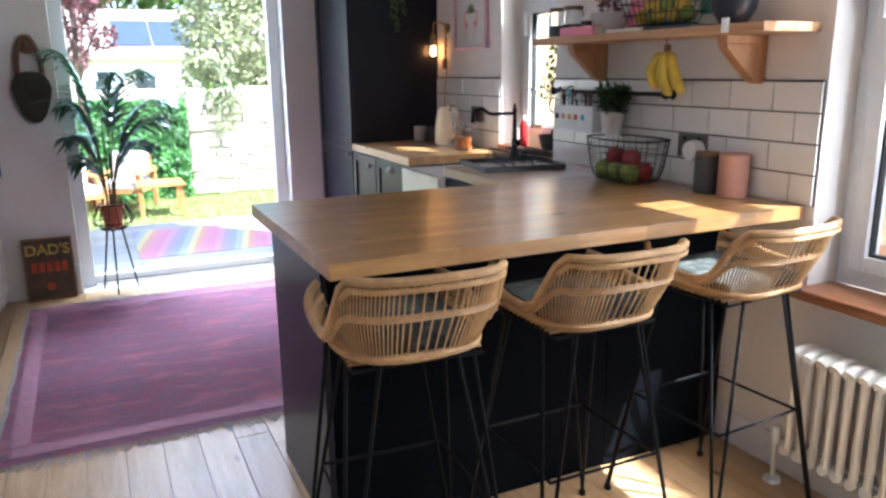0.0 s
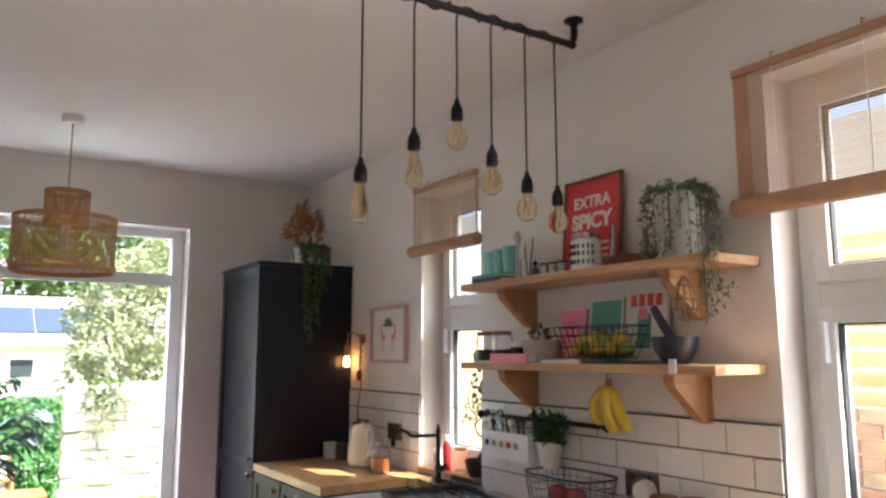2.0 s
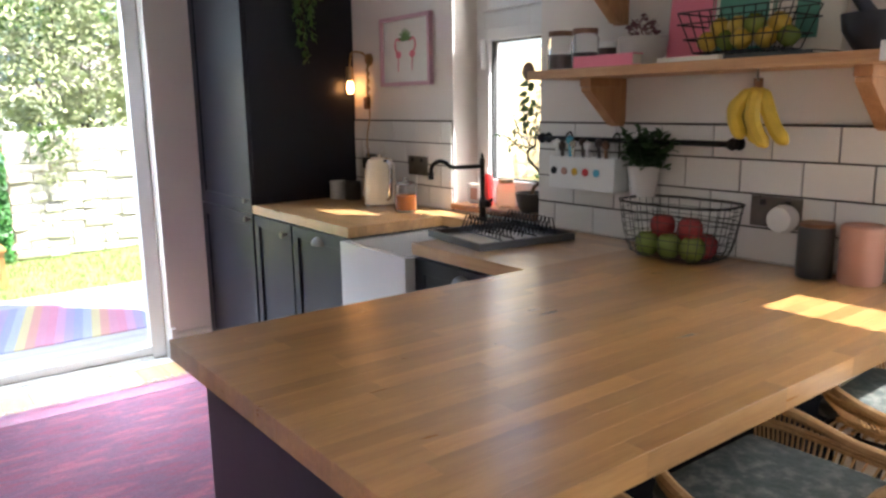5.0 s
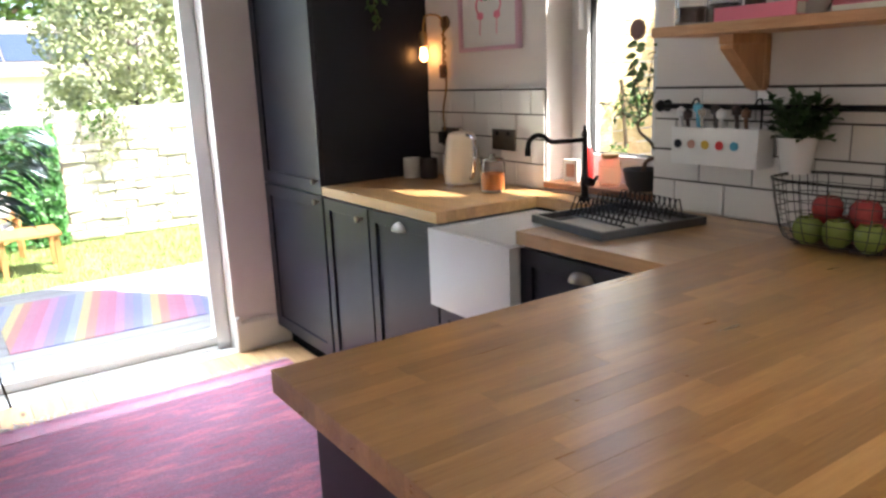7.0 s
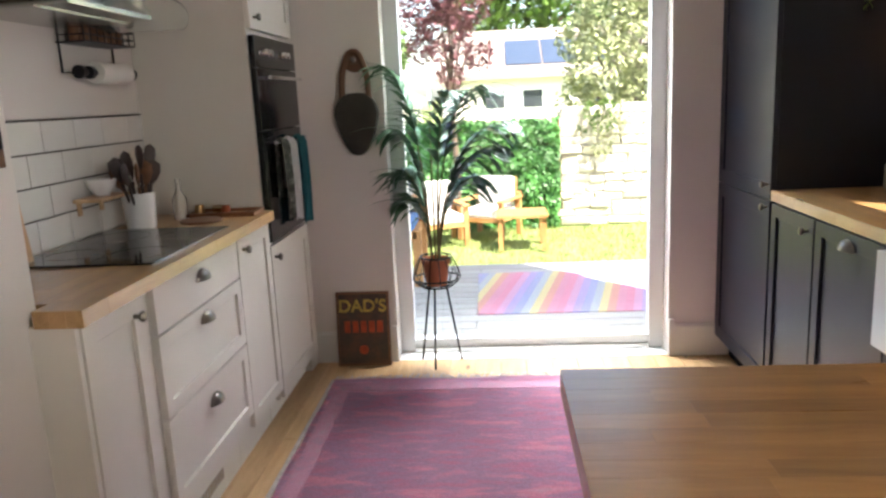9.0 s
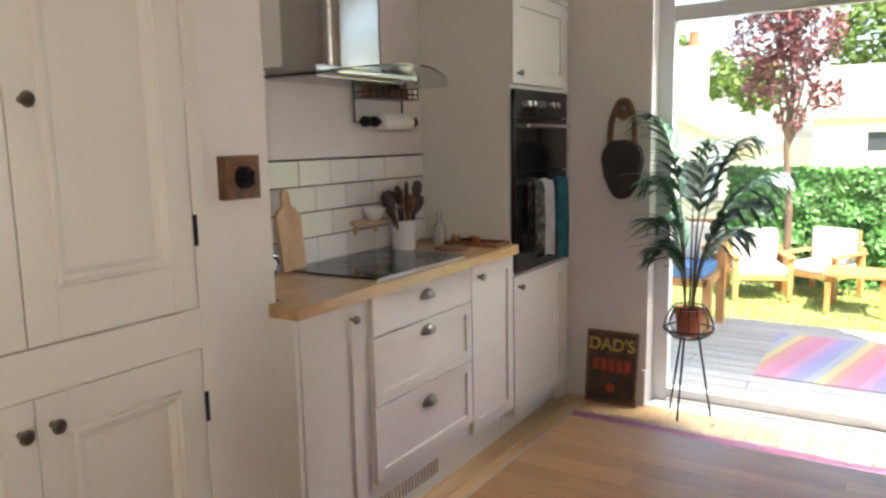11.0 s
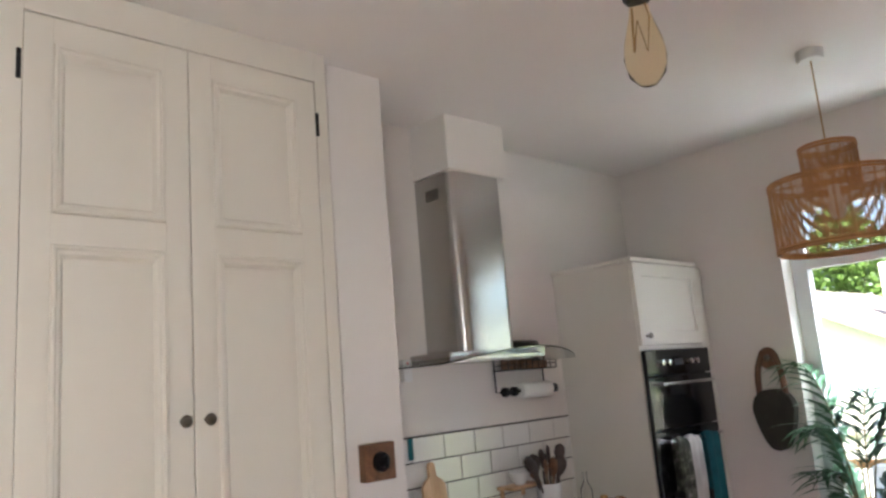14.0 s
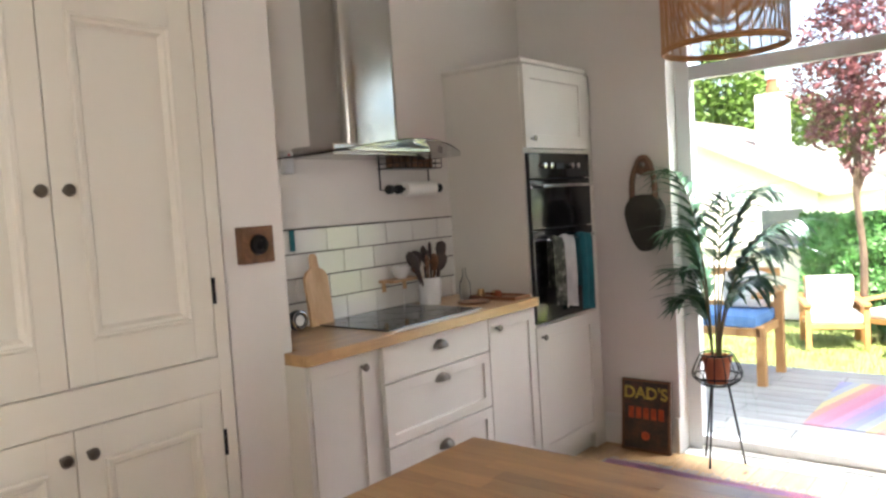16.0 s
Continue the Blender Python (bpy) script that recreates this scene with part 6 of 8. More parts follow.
def shelves():
    zu, zl = 1.775, 1.452
    wall_shelf(zu, 2.05, 3.30, "upper pine wall shelf on two wooden brackets")
    wall_shelf(zl, 2.05, 3.30, "lower pine wall shelf on two wooden brackets")
    tu, tl = zu + 0.0285, zl + 0.0285
    # upper shelf
    for i, (a, b, m) in enumerate(((0.0, 0.02, "dark_card"), (0.0205, 0.036, "green_card"))):
        book(2.20, 2.36, 3.07, 3.27, tu + a, tu + b, m, "thin dark book lying flat under the tumblers", group="books under the tumblers")
    for i, y in enumerate((3.225, 3.165, 3.10)):
        vessel("tumbler", 2.27, y, tu + 0.0365, [(0, 0), (0.024, 0), (0.031, 0.10 + 0.006 * i), (0.028, 0.10 + 0.006 * i), (0.021, 0.004), (0, 0.004)], "teal", "teal ribbed plastic tumbler on the flat books", "tumbler", "teal tumblers")
    ut = thing("cutlery_jar", (2.27, 2.98, tu), "glass jar of wooden spoons and cutlery on the upper shelf", "jar")
    part("jar", lathe([(0, 0), (0.03, 0), (0.032, 0.01), (0.032, 0.085), (0.029, 0.085), (0.029, 0.005), (0, 0.005)], (2.27, 2.98, tu + 0.0005), 20), "glass", ut, smooth=True)
    for i, (dx, dy, h) in enumerate(((0.0, 0.01, 0.15), (0.01, -0.01, 0.17), (-0.012, 0.0, 0.13), (0.004, 0.014, 0.12))):
        part("spoon", tubes([[(2.27 + dx * 0.3, 2.98 + dy * 0.3, tu + 0.006), (2.27 + dx * 1.5, 2.98 + dy * 1.5, tu + h)]], 0.004, 6), ("beech", "steel", "pink_clay", "beech")[i], ut)
    sp = thing("figurine", (2.28, 3.025, tu), "slim grey bird-shaped spoon rest standing on the upper shelf", "ornament")
    part("body", lathe([(0, 0), (0.022, 0), (0.008, 0.02), (0.007, 0.14), (0.016, 0.165), (0.017, 0.18), (0.008, 0.2), (0, 0.205)], (2.26, 3.035, tu + 0.0005), 14), "grey_pot", sp, smooth=True)
    vessel("sauce_bottle", 2.25, 2.915, tu, [(0, 0), (0.014, 0), (0.015, 0.035), (0.006, 0.045), (0.0, 0.045)], "dark_pot", "tiny dark bottle with a round stopper on the upper shelf", "bottle", lid=([(0, 0.045), (0.009, 0.05), (0.010, 0.062), (0, 0.070)], "black_metal"))
    for y in (2.86, 2.81, 2.76):
        vessel("spice_jar", 2.25, y, tu, [(0, 0), (0.019, 0), (0.02, 0.005), (0.02, 0.04), (0.017, 0.045), (0, 0.045)], "steel", "small metal spice tin on the upper shelf", "jar", "spice tins on the upper shelf", lid=([(0, 0.045), (0.02, 0.0455), (0.02, 0.052), (0, 0.053)], "ink"))
    # poster
    ps = thing("framed_poster", (2.34, 2.70, tu), "red poster with cream lettering in a thin dark frame leaning back", "picture")
    tilt = Matrix.Translation((2.335, 2.70, tu + 0.002)) @ Matrix.Rotation(radians(4), 4, "Y")

    def put(bm):
        for v in bm.verts:
            v.co = tilt @ v.co
        return bm
    w, h = 0.148, 0.37
    part("frame", put(boxes(((-0.008, -w, 0), (0.008, -w + 0.009, h)), ((-0.008, w - 0.009, 0), (0.008, w, h)), ((-0.008, -w + 0.009, 0), (0.008, w - 0.009, 0.009)), ((-0.008, -w + 0.009, h - 0.009), (0.008, w - 0.009, h)))), "brown_wood", ps)
    part("print", put(boxes(((-0.002, -w + 0.009, 0.009), (0.004, w - 0.009, h - 0.009)))), "red", ps)
    face = tilt.to_3x3().to_4x4() @ FACE_LEFT
    lettering("EXTRA", 0.062, "cream_paper", ps, tilt @ Vector((-0.003, 0, 0.275)), face, label="cream capitals", bold=0.0015)
    lettering("SPICY", 0.080, "cream_paper", ps, tilt @ Vector((-0.003, 0, 0.20)), face, label="cream capitals", bold=0.003)
    part("small_print", put(boxes(*[((-0.0035, -0.09, 0.06 + i * 0.025), (-0.0022, 0.09 - 0.02 * i, 0.068 + i * 0.025)) for i in range(3)])), "cream_paper", ps)
    # storage tin in front
    tn = vessel("storage_jar", 2.245, 2.63, tu, [(0, 0), (0.052, 0), (0.055, 0.006), (0.055, 0.105), (0.046, 0.115), (0, 0.115)], "ceramic", "white storage jar with a black printed pattern and a steel lid", "jar", lid=([(0, 0.115), (0.05, 0.116), (0.05, 0.132), (0.045, 0.136), (0, 0.136)], "steel"))
    bm = bmesh.new()
    for k in range(9):
        a = math.pi * 0.62 + k * math.pi * 0.76 / 8
        for zz in (0.03, 0.06, 0.085):
            c = Vector((2.245 + 0.0555 * math.cos(a), 2.63 + 0.0555 * math.sin(a), tu + zz))
            add_box(bm, c - Vector((0.0012, 0.006, 0.008)), c + Vector((0.0012, 0.006, 0.008)))
    part("printed_pattern", bm, "ink", tn)
    cl = thing("metal_corkscrew", (2.25, 2.52, tu), "slim steel bottle opener standing on the upper shelf", "utensil")
    part("rod", tubes([[(2.25, 2.515, tu + 0.0), (2.255, 2.50, tu + 0.15)]], 0.007, 8), "steel", cl)
    tray = thing("wooden_trough", (2.26, 2.42, tu), "long dark brown carved wooden trough on the upper shelf", "tray")
    part("trough", lathe([(0, 0.0), (0.04, 0.002), (0.055, 0.035), (0.050, 0.036), (0.036, 0.008), (0, 0.006)], (2.26, 2.44, tu + 0.0005), 28, sx=1.0, sy=2.2), "brown_wood", tray, smooth=True)
    # tall pot with string plant
    pt = vessel("hanging_plant_pot", 2.28, 2.24, tu, [(0, 0), (0.055, 0), (0.068, 0.02), (0.075, 0.12), (0.072, 0.21), (0.066, 0.21), (0.066, 0.18), (0, 0.18)], "grey_pot", "tall pale pot with trailing grey-green strings over the shelf edge", "plant")
    rnd = random.Random(4)
    stems, leaves = bmesh.new(), bmesh.new()
    for k in range(34):
        a = rnd.uniform(0, 2 * math.pi)
        ca, sa = math.cos(a), math.sin(a)
        ln = rnd.uniform(0.10, 0.30) if ca > 0.3 else rnd.uniform(0.12, 0.42)
        r0 = 0.078 + rnd.uniform(0, 0.03)
        if sa < -0.3 or ca < 0:
            r0 += 0.012
        x1 = min(2.385, 2.28 + r0 * ca)
        if tu + 0.22 - ln < tu + 0.01 and x1 > 2.15:
            ln = 0.20 if sa > -0.8 else ln
        pts = smooth_path([(2.28 + 0.03 * ca, 2.24 + 0.03 * sa, tu + 0.19), (2.28 + 0.07 * ca, 2.24 + 0.07 * sa, tu + 0.235), (x1, 2.24 + r0 * sa, tu + 0.20), (x1, 2.24 + r0 * sa * 1.05, tu + 0.22 - ln * 0.7), (x1 - 0.004, 2.24 + r0 * sa * 1.08, tu + 0.22 - ln)], 4)
        add_tube(stems, pts, 0.0014, 3)
        for p in pts[2:]:
            for _ in range(2):
                d = Vector((rnd.gauss(-0.3, 1), rnd.gauss(0, 1), rnd.gauss(-0.2, 0.6))).normalized()
                q = p + d * 0.006
                if q.x < 2.392:
                    add_leaf(leaves, q, d, (0, 0, 1), rnd.uniform(0.014, 0.022), 0.011, 0.2)
    for k in range(5):
        y = 2.085 - 0.012 * k
        pts = smooth_path([(2.26, 2.17, tu + 0.20), (2.22, y + 0.03, tu + 0.14), (2.15, y - 0.02, tu + 0.02), (2.145, y - 0.03, tu - 0.10), (2.15, y - 0.03 - 0.01 * k, tu - 0.19 + 0.02 * k)], 5)
        add_tube(stems, pts, 0.0014, 3)
        for p in pts[3:]:
            for _ in range(2):
                d = Vector((rnd.gauss(-0.3, 1), rnd.gauss(0, 1), rnd.gauss(-0.3, 0.6))).normalized()
                add_leaf(leaves, p + d * 0.005, d, (0, 0, 1), 0.018, 0.011, 0.2)
    part("trailing_string", stems, "stem", pt, kind="stuff")
    part("leaves", leaves, "trail", pt, kind="stuff", label="small grey-green leaves on hanging strings")
    nt = thing("string_bag", (2.17, 2.13, zu - 0.02), "small brown net bag hanging from the upper shelf bracket", "bag")
    bm = bmesh.new()
    for k in range(10):
        a = 2 * math.pi * k / 10
        add_tube(bm, [(2.20 + r * math.cos(a), 2.175 + r * math.sin(a), zu - 0.03 - z) for r, z in ((0.004, 0), (0.022, 0.03), (0.038, 0.07), (0.040, 0.10), (0.02, 0.13), (0.003, 0.135))], 0.0018, 4)
    for r, z in ((0.022, 0.03), (0.038, 0.07), (0.040, 0.10)):
        add_tube(bm, circle((2.20, 2.175, zu - 0.03 - z), r, 16), 0.0016, 4, closed=True)
    part("net", bm, "brown_wood", nt)
    # lower shelf
    for y in (3.235, 3.13):
        vessel("storage_jar", 2.25, y, tl, [(0, 0), (0.042, 0), (0.045, 0.008), (0.045, 0.095), (0.036, 0.108), (0.034, 0.108), (0.041, 0.093), (0.041, 0.006), (0, 0.006)], "glass", "clear glass storage jar half full of dark coffee, brown lid", "jar", "storage jars on the lower shelf", inner=([(0, 0.007), (0.040, 0.007), (0.040, 0.05), (0, 0.052)], "jar_dark"), lid=([(0, 0.108), (0.040, 0.108), (0.041, 0.124), (0, 0.126)], "brown_wood"))
    vessel("small_jar", 2.26, 3.045, tl, [(0, 0), (0.026, 0), (0.026, 0.06), (0, 0.06)], "jar_dark", "small dark jar with a white lid on the lower shelf", "jar", lid=([(0, 0.06), (0.028, 0.0605), (0.028, 0.078), (0, 0.08)], "white_plastic"))
    book(2.165, 2.215, 2.875, 3.10, tl, tl + 0.034, "pink", "bright pink book lying flat on the lower shelf")
    bw = vessel("grey_bowl", 2.285, 2.93, tl, [(0, 0), (0.045, 0), (0.068, 0.04), (0.074, 0.085), (0.068, 0.085), (0.06, 0.045), (0, 0.03)], "grey_pot", "grey stoneware bowl with a small red-leaved plant in it", "bowl")
    vs, fs = leaf_cloud([(2.285, 2.93, tl + 0.105, 0.045)], 90, 0.013, 21)
    raw_part("red_leaves", vs, fs, "purple_leaf", bw, kind="stuff")
    book(2.335, 2.352, 2.745, 2.885, tl + 0.001, tl + 0.20, "pink", "pink cookery book with pale flowers standing against the wall", lean=6, group="books standing on the lower shelf")
    b2, t2 = book(2.34, 2.358, 2.565, 2.735, tl + 0.001, tl + 0.235, "green_card", "green cookery book with a pale title panel standing", lean=6, group="books standing on the lower shelf")
    part("cover_border", boxes(*[((2.3385, a, c), (2.3396, b, d)) for a, b, c, d in ((2.567, 2.733, tl + 0.225, tl + 0.233), (2.567, 2.575, tl + 0.005, tl + 0.225), (2.725, 2.733, tl + 0.005, tl + 0.225))], turn=t2), "cream_paper", b2)
    part("cover_picture", boxes(((2.3385, 2.60, tl + 0.04), (2.3396, 2.70, tl + 0.11)), turn=t2), "grey_pot", b2)
    b3, t3 = book(2.34, 2.36, 2.375, 2.555, tl + 0.001, tl + 0.25, "cream_paper", "white cookery book with a bold red title standing", lean=6, group="books standing on the lower shelf")
    part("cover_title", boxes(*[((2.3385, 2.395 + i * 0.037, tl + 0.195), (2.3396, 2.422 + i * 0.037, tl + 0.238)) for i in range(4)], turn=t3), "red", b3, "red title blocks")
    part("cover_picture", boxes(((2.3385, 2.44, tl + 0.05), (2.3396, 2.50, tl + 0.17)), turn=t3), "green_card", b3)
    part("cover_accent", boxes(((2.338, 2.455, tl + 0.15), (2.3384, 2.495, tl + 0.19)), turn=t3), "pink", b3)
    book(2.165, 2.30, 2.60, 2.79, tl, tl + 0.012, "cream_paper", "thin pale magazine lying flat on the lower shelf")
    book(2.17, 2.31, 2.36, 2.59, tl, tl + 0.010, "dark_card", "thin grey magazine lying flat on the lower shelf")
    bk = thing("wire_fruit_basket", (2.25, 2.60, tl + 0.012), "black wire basket of lemons and limes on the magazines", "basket")
    bm = bmesh.new()
    zb = tl + 0.016
    cx, cy = 2.245, 2.575
    for s, z in ((0.75, 0.004), (0.9, 0.04), (1.0, 0.08), (1.0, 0.11)):
        add_tube(bm, [(cx - 0.07 * s, cy - 0.16 * s, zb + z), (cx + 0.07 * s, cy - 0.16 * s, zb + z), (cx + 0.07 * s, cy + 0.16 * s, zb + z), (cx - 0.07 * s, cy + 0.16 * s, zb + z)], 0.0022, 4, closed=True)
    for k in range(11):
        t = -1 + 2 * k / 10
        add_tube(bm, [(cx - 0.07, cy + 0.16 * t, zb + 0.11), (cx - 0.052, cy + 0.12 * t, zb + 0.004), (cx + 0.052, cy + 0.12 * t, zb + 0.004), (cx + 0.07, cy + 0.16 * t, zb + 0.11)], 0.0018, 4)
    part("wire_frame", bm, "black_metal", bk)
    rnd = random.Random(6)
    for i in range(9):
        lemon = i % 3
        x, y, z = cx + rnd.uniform(-0.02, 0.02), cy - 0.11 + 0.027 * i, zb + 0.035 + 0.035 * (i % 2)
        fr = thing("lemon" if lemon else "lime", (x, y, z - 0.028), "yellow lemon in the black wire basket" if lemon else "green lime in the black wire basket", "fruit", "fruit in the shelf basket")
        part("fruit", lathe([(0, -0.03), (0.012, -0.025), (0.026, -0.008), (0.027, 0.008), (0.014, 0.026), (0, 0.034)], (x, y, z), 14, "y"), "yellow" if lemon else "apple_green", fr, smooth=True)
    mo = vessel("mortar", 2.26, 2.245, tl, [(0, 0), (0.045, 0), (0.055, 0.015), (0.08, 0.055), (0.086, 0.10), (0.079, 0.10), (0.07, 0.06), (0.03, 0.03), (0, 0.03)], "navy_stone", "dark navy stone mortar with its pestle on the lower shelf", "mortar")
    mo.scale = (0.85, 0.85, 0.85)
    mo.location.y += 0.02
    pe = thing("pestle", (2.26, 2.33, tl + 0.03), "dark navy stone pestle standing in the mortar", "pestle")
    part("stick", tubes([smooth_path([(2.26, 2.25, tl + 0.05), (2.25, 2.30, tl + 0.12), (2.245, 2.335, tl + 0.18)], 3)], 0.018, 10, taper=0.7), "navy_stone", pe, smooth=True)
    pl = thing("plastic_clip", (2.165, 2.19, zl), "small clear plastic clip catching the light on the shelf edge", "clip")
    part("clip", boxes(((2.150, 2.18, zl + 0.002), (2.159, 2.205, zl + 0.045)), bevel=0.002), "white_plastic", pl)


def tile_wall_things():
    # rail
    rl = thing("hanging_rail", (2.36, 3.0, 1.25), "black metal wall rail with round end caps below the shelves", "rail")
    z = 1.252
    part("bar", tubes([[(2.355, 3.42, z), (2.355, 2.66, z)]], 0.0085, 10), "black_metal", rl, smooth=True)
    for y in (3.42, 2.66):
        part("end_cap", lathe([(0, -0.012), (0.014, -0.012), (0.019, 0), (0.014, 0.012), (0, 0.012)], (2.355, y, z), 14, "y"), "black_metal", rl, smooth=True)
        part("wall_bracket", tubes([[(2.355, y, z), (2.388, y, z)]], 0.007, 8), "black_metal", rl)
        part("wall_flange", lathe([(0, 0), (0.020, 0), (0.016, -0.008), (0, -0.008)], (2.388, y, z), 14, "x"), "black_metal", rl)
    ub = thing("utensil_caddy", (2.33, 3.22, 1.08), "white plastic caddy with coloured dots hanging from the black rail", "caddy")
    y0, y1, z0, z1 = 3.04, 3.33, 1.085, 1.195
    part("box", boxes(((2.30, y0, z0), (2.303, y1, z1)), ((2.372, y0, z0), (2.375, y1, z1)), ((2.303, y0, z0), (2.372, y0 + 0.003, z1)), ((2.303, y1 - 0.003, z0), (2.372, y1, z1)), ((2.303, y0 + 0.003, z0), (2.372, y1 - 0.003, z0 + 0.003))), "white_plastic", ub)
    for i, mt in enumerate(("navy", "pink_clay", "yellow", "red_plastic", "blue_plastic")):
        part("dot", lathe([(0, 0), (0.013, 0), (0.013, -0.003), (0, -0.003)], (2.2998, 3.305 - i * 0.048, 1.145), 16, "x"), mt, ub)
    for y in (y0 + 0.04, y1 - 0.04):
        part("hook", tubes([smooth_path([(2.372, y, z1 - 0.01), (2.372, y, z + 0.012), (2.355, y, z + 0.022), (2.34, y, z + 0.008)], 3)], 0.003, 6), "black_metal", ub)
    for i, (y, h, mt) in enumerate(((3.31, 0.06, "white_plastic"), (3.285, 0.045, "silicone"), (3.25, 0.085, "blue_plastic"), (3.235, 0.06, "steel"), (3.19, 0.075, "silicone"), (3.17, 0.05, "white_plastic"), (3.12, 0.07, "silicone"), (3.09, 0.055, "brown_wood"))):
        br = thing("cleaning_brush" if i % 2 else "peeler", (2.335, y, z0 + 0.004), "slim kitchen utensil standing in the white caddy", "utensil", "utensils in the caddy")
        part("handle", tubes([[(2.335, y, z0 + 0.005), (2.325, y + 0.008, z1 + h * 0.5)]], 0.006, 7), mt, br, smooth=True)
        part("head", lathe([(0, -0.015), (0.014, -0.01), (0.016, 0.008), (0, 0.018)], (2.325, y + 0.008, z1 + h * 0.5 + 0.012), 10, sx=0.6), mt, br, smooth=True)
    # herb
    hb = thing("herb_pot", (2.33, 2.945, 1.082), "bushy green herb in a white metal pot hanging from the rail", "plant")
    part("pot", lathe([(0, 0), (0.038, 0), (0.052, 0.092), (0.055, 0.096), (0.051, 0.096), (0.047, 0.086), (0, 0.086)], (2.330, 2.945, 1.082), 24), "ceramic", hb, smooth=True)
    part("hook", tubes([smooth_path([(2.37, 2.945, 1.16), (2.372, 2.945, 1.262), (2.355, 2.945, 1.273), (2.342, 2.945, 1.26)], 3)], 0.003, 6), "black_metal", hb)
    rnd = random.Random(31)
    lv, st = bmesh.new(), bmesh.new()
    for k in range(46):
        a = rnd.uniform(0, 2 * math.pi)
        r = rnd.uniform(0.02, 0.105)
        top = Vector((min(2.375, 2.325 + r * math.cos(a) * 0.7), 2.945 + r * 1.0 * math.sin(a), 1.19 + rnd.uniform(0.02, 0.12) - r * 0.4))
        base = Vector((2.328 + 0.01 * math.cos(a), 2.945 + 0.01 * math.sin(a), 1.165))
        add_tube(st, [base, base.lerp(top, 0.5) + Vector((0, 0, 0.01)), top], 0.0016, 3)
        for q in (0.45, 0.65, 0.8, 0.92, 1.0):
            p = base.lerp(top, q)
            for _ in range(2):
                d = Vector((rnd.gauss(0, 1), rnd.gauss(0, 1), rnd.uniform(0.0, 1.0))).normalized()
                if p.x + d.x * 0.03 < 2.385:
                    add_leaf(lv, p, d, (0, 0, 1), rnd.uniform(0.026, 0.040), 0.020, 0.25)
    part("herb_stems", st, "herb", hb, kind="stuff")
    part("leaves", lv, "herb", hb, kind="stuff")
    # bananas hanging from a hook below the shelf
    bn = thing("banana_bunch", (2.25, 2.44, 1.25), "bunch of ripe yellow bananas hanging from a hook under the shelf", "bananas")
    part("hook", tubes([smooth_path([(2.22, 2.475, 1.4518), (2.22, 2.475, 1.435), (2.215, 2.47, 1.425), (2.225, 2.47, 1.42)], 3)], 0.003, 6), "pewter", bn)
    for i in range(5):
        dy, dz, dx = ((0.052, -0.105, 0.0), (0.030, -0.130, -0.022), (0.004, -0.142, 0.012), (-0.032, -0.150, -0.018), (-0.074, -0.142, 0.004))[i]
        top = Vector((2.225, 2.475, 1.415))
        path = smooth_path([top, top + Vector((dx * 0.7, 0.010 + 0.35 * dy, -0.028)), top + Vector((dx * 1.2, 0.022 + 0.75 * dy, dz * 0.55)), top + Vector((dx, 0.010 + 0.9 * dy, dz * 0.85)), top + Vector((dx * 0.6, dy * 1.05 - 0.008, dz * 1.05))], 5)
        bm = bmesh.new()
        n = len(path)
        seg = 8
        rings = []
        for k, p in enumerate(path):
            t = k / (n - 1)
            r = 0.005 if t < 0.12 else 0.0195 * min(1.0, (t - 0.10) / 0.12) * (1 - max(0, t - 0.86) / 0.14 * 0.7)
            d = (path[min(n - 1, k + 1)] - path[max(0, k - 1)]).normalized()
            u = d.cross(Vector((0, 1, 0))).normalized()
            v = d.cross(u)
            rings.append([bm.verts.new(p + (u * math.cos(2 * math.pi * j / seg) + v * math.sin(2 * math.pi * j / seg)) * max(0.004, r)) for j in range(seg)])
        for a, b in zip(rings, rings[1:]):
            for j in range(seg):
                bm.faces.new((a[j], a[(j + 1) % seg], b[(j + 1) % seg], b[j]))
        bm.faces.new(rings[0])
        bm.faces.new(rings[-1])
        part("banana", bm, "banana", bn, smooth=True)
    part("stalk", tubes([[(2.225, 2.475, 1.43), (2.225, 2.475, 1.405)]], 0.012, 8), "brown_wood", bn)
    bn.location.y += 0.045
    # sockets
    for y, z, side in ((2.535, 1.068, 1), (4.62, 1.10, 1), (4.245, 1.105, 1)):
        so = thing("double_socket", (XR - 0.012, y, z - 0.04), "pewter double wall socket set in the white tiles", "socket", "wall sockets")
        part("plate", boxes(((XR - 0.020, y - 0.073, z - 0.043), (XR - 0.0125, y + 0.073, z + 0.043)), bevel=0.002), "pewter", so)
        for dy in (-0.036, 0.036):
            part("rocker_switch", boxes(((XR - 0.024, y + dy - 0.008, z + 0.018), (XR - 0.0205, y + dy + 0.008, z + 0.034)), bevel=0.001), "ink", so)
    pg = thing("white_plug", (2.35, 2.50, 1.02), "round white plug-in air freshener in the socket", "plug")
    part("body", lathe([(0, 0), (0.036, 0), (0.040, -0.015), (0.034, -0.045), (0, -0.05)], (2.379, 2.50, 1.055), 20, "x"), "white_plastic", pg, smooth=True)
    p2 = thing("black_plug", (2.36, 4.65, 1.06), "black plug in the socket with a cord hanging down", "plug")
    part("body", boxes(((2.35, 4.63, 1.07), (2.379, 4.68, 1.125)), bevel=0.006), "black_metal", p2)
    # big wire basket on the worktop
    wb = thing("wire_basket", (2.22, 2.75, 0.92), "black wire mesh basket of apples on the oak worktop", "basket")
    bm = bmesh.new()
    cx, cy, w, l = 2.265, 2.765, 0.105, 0.178

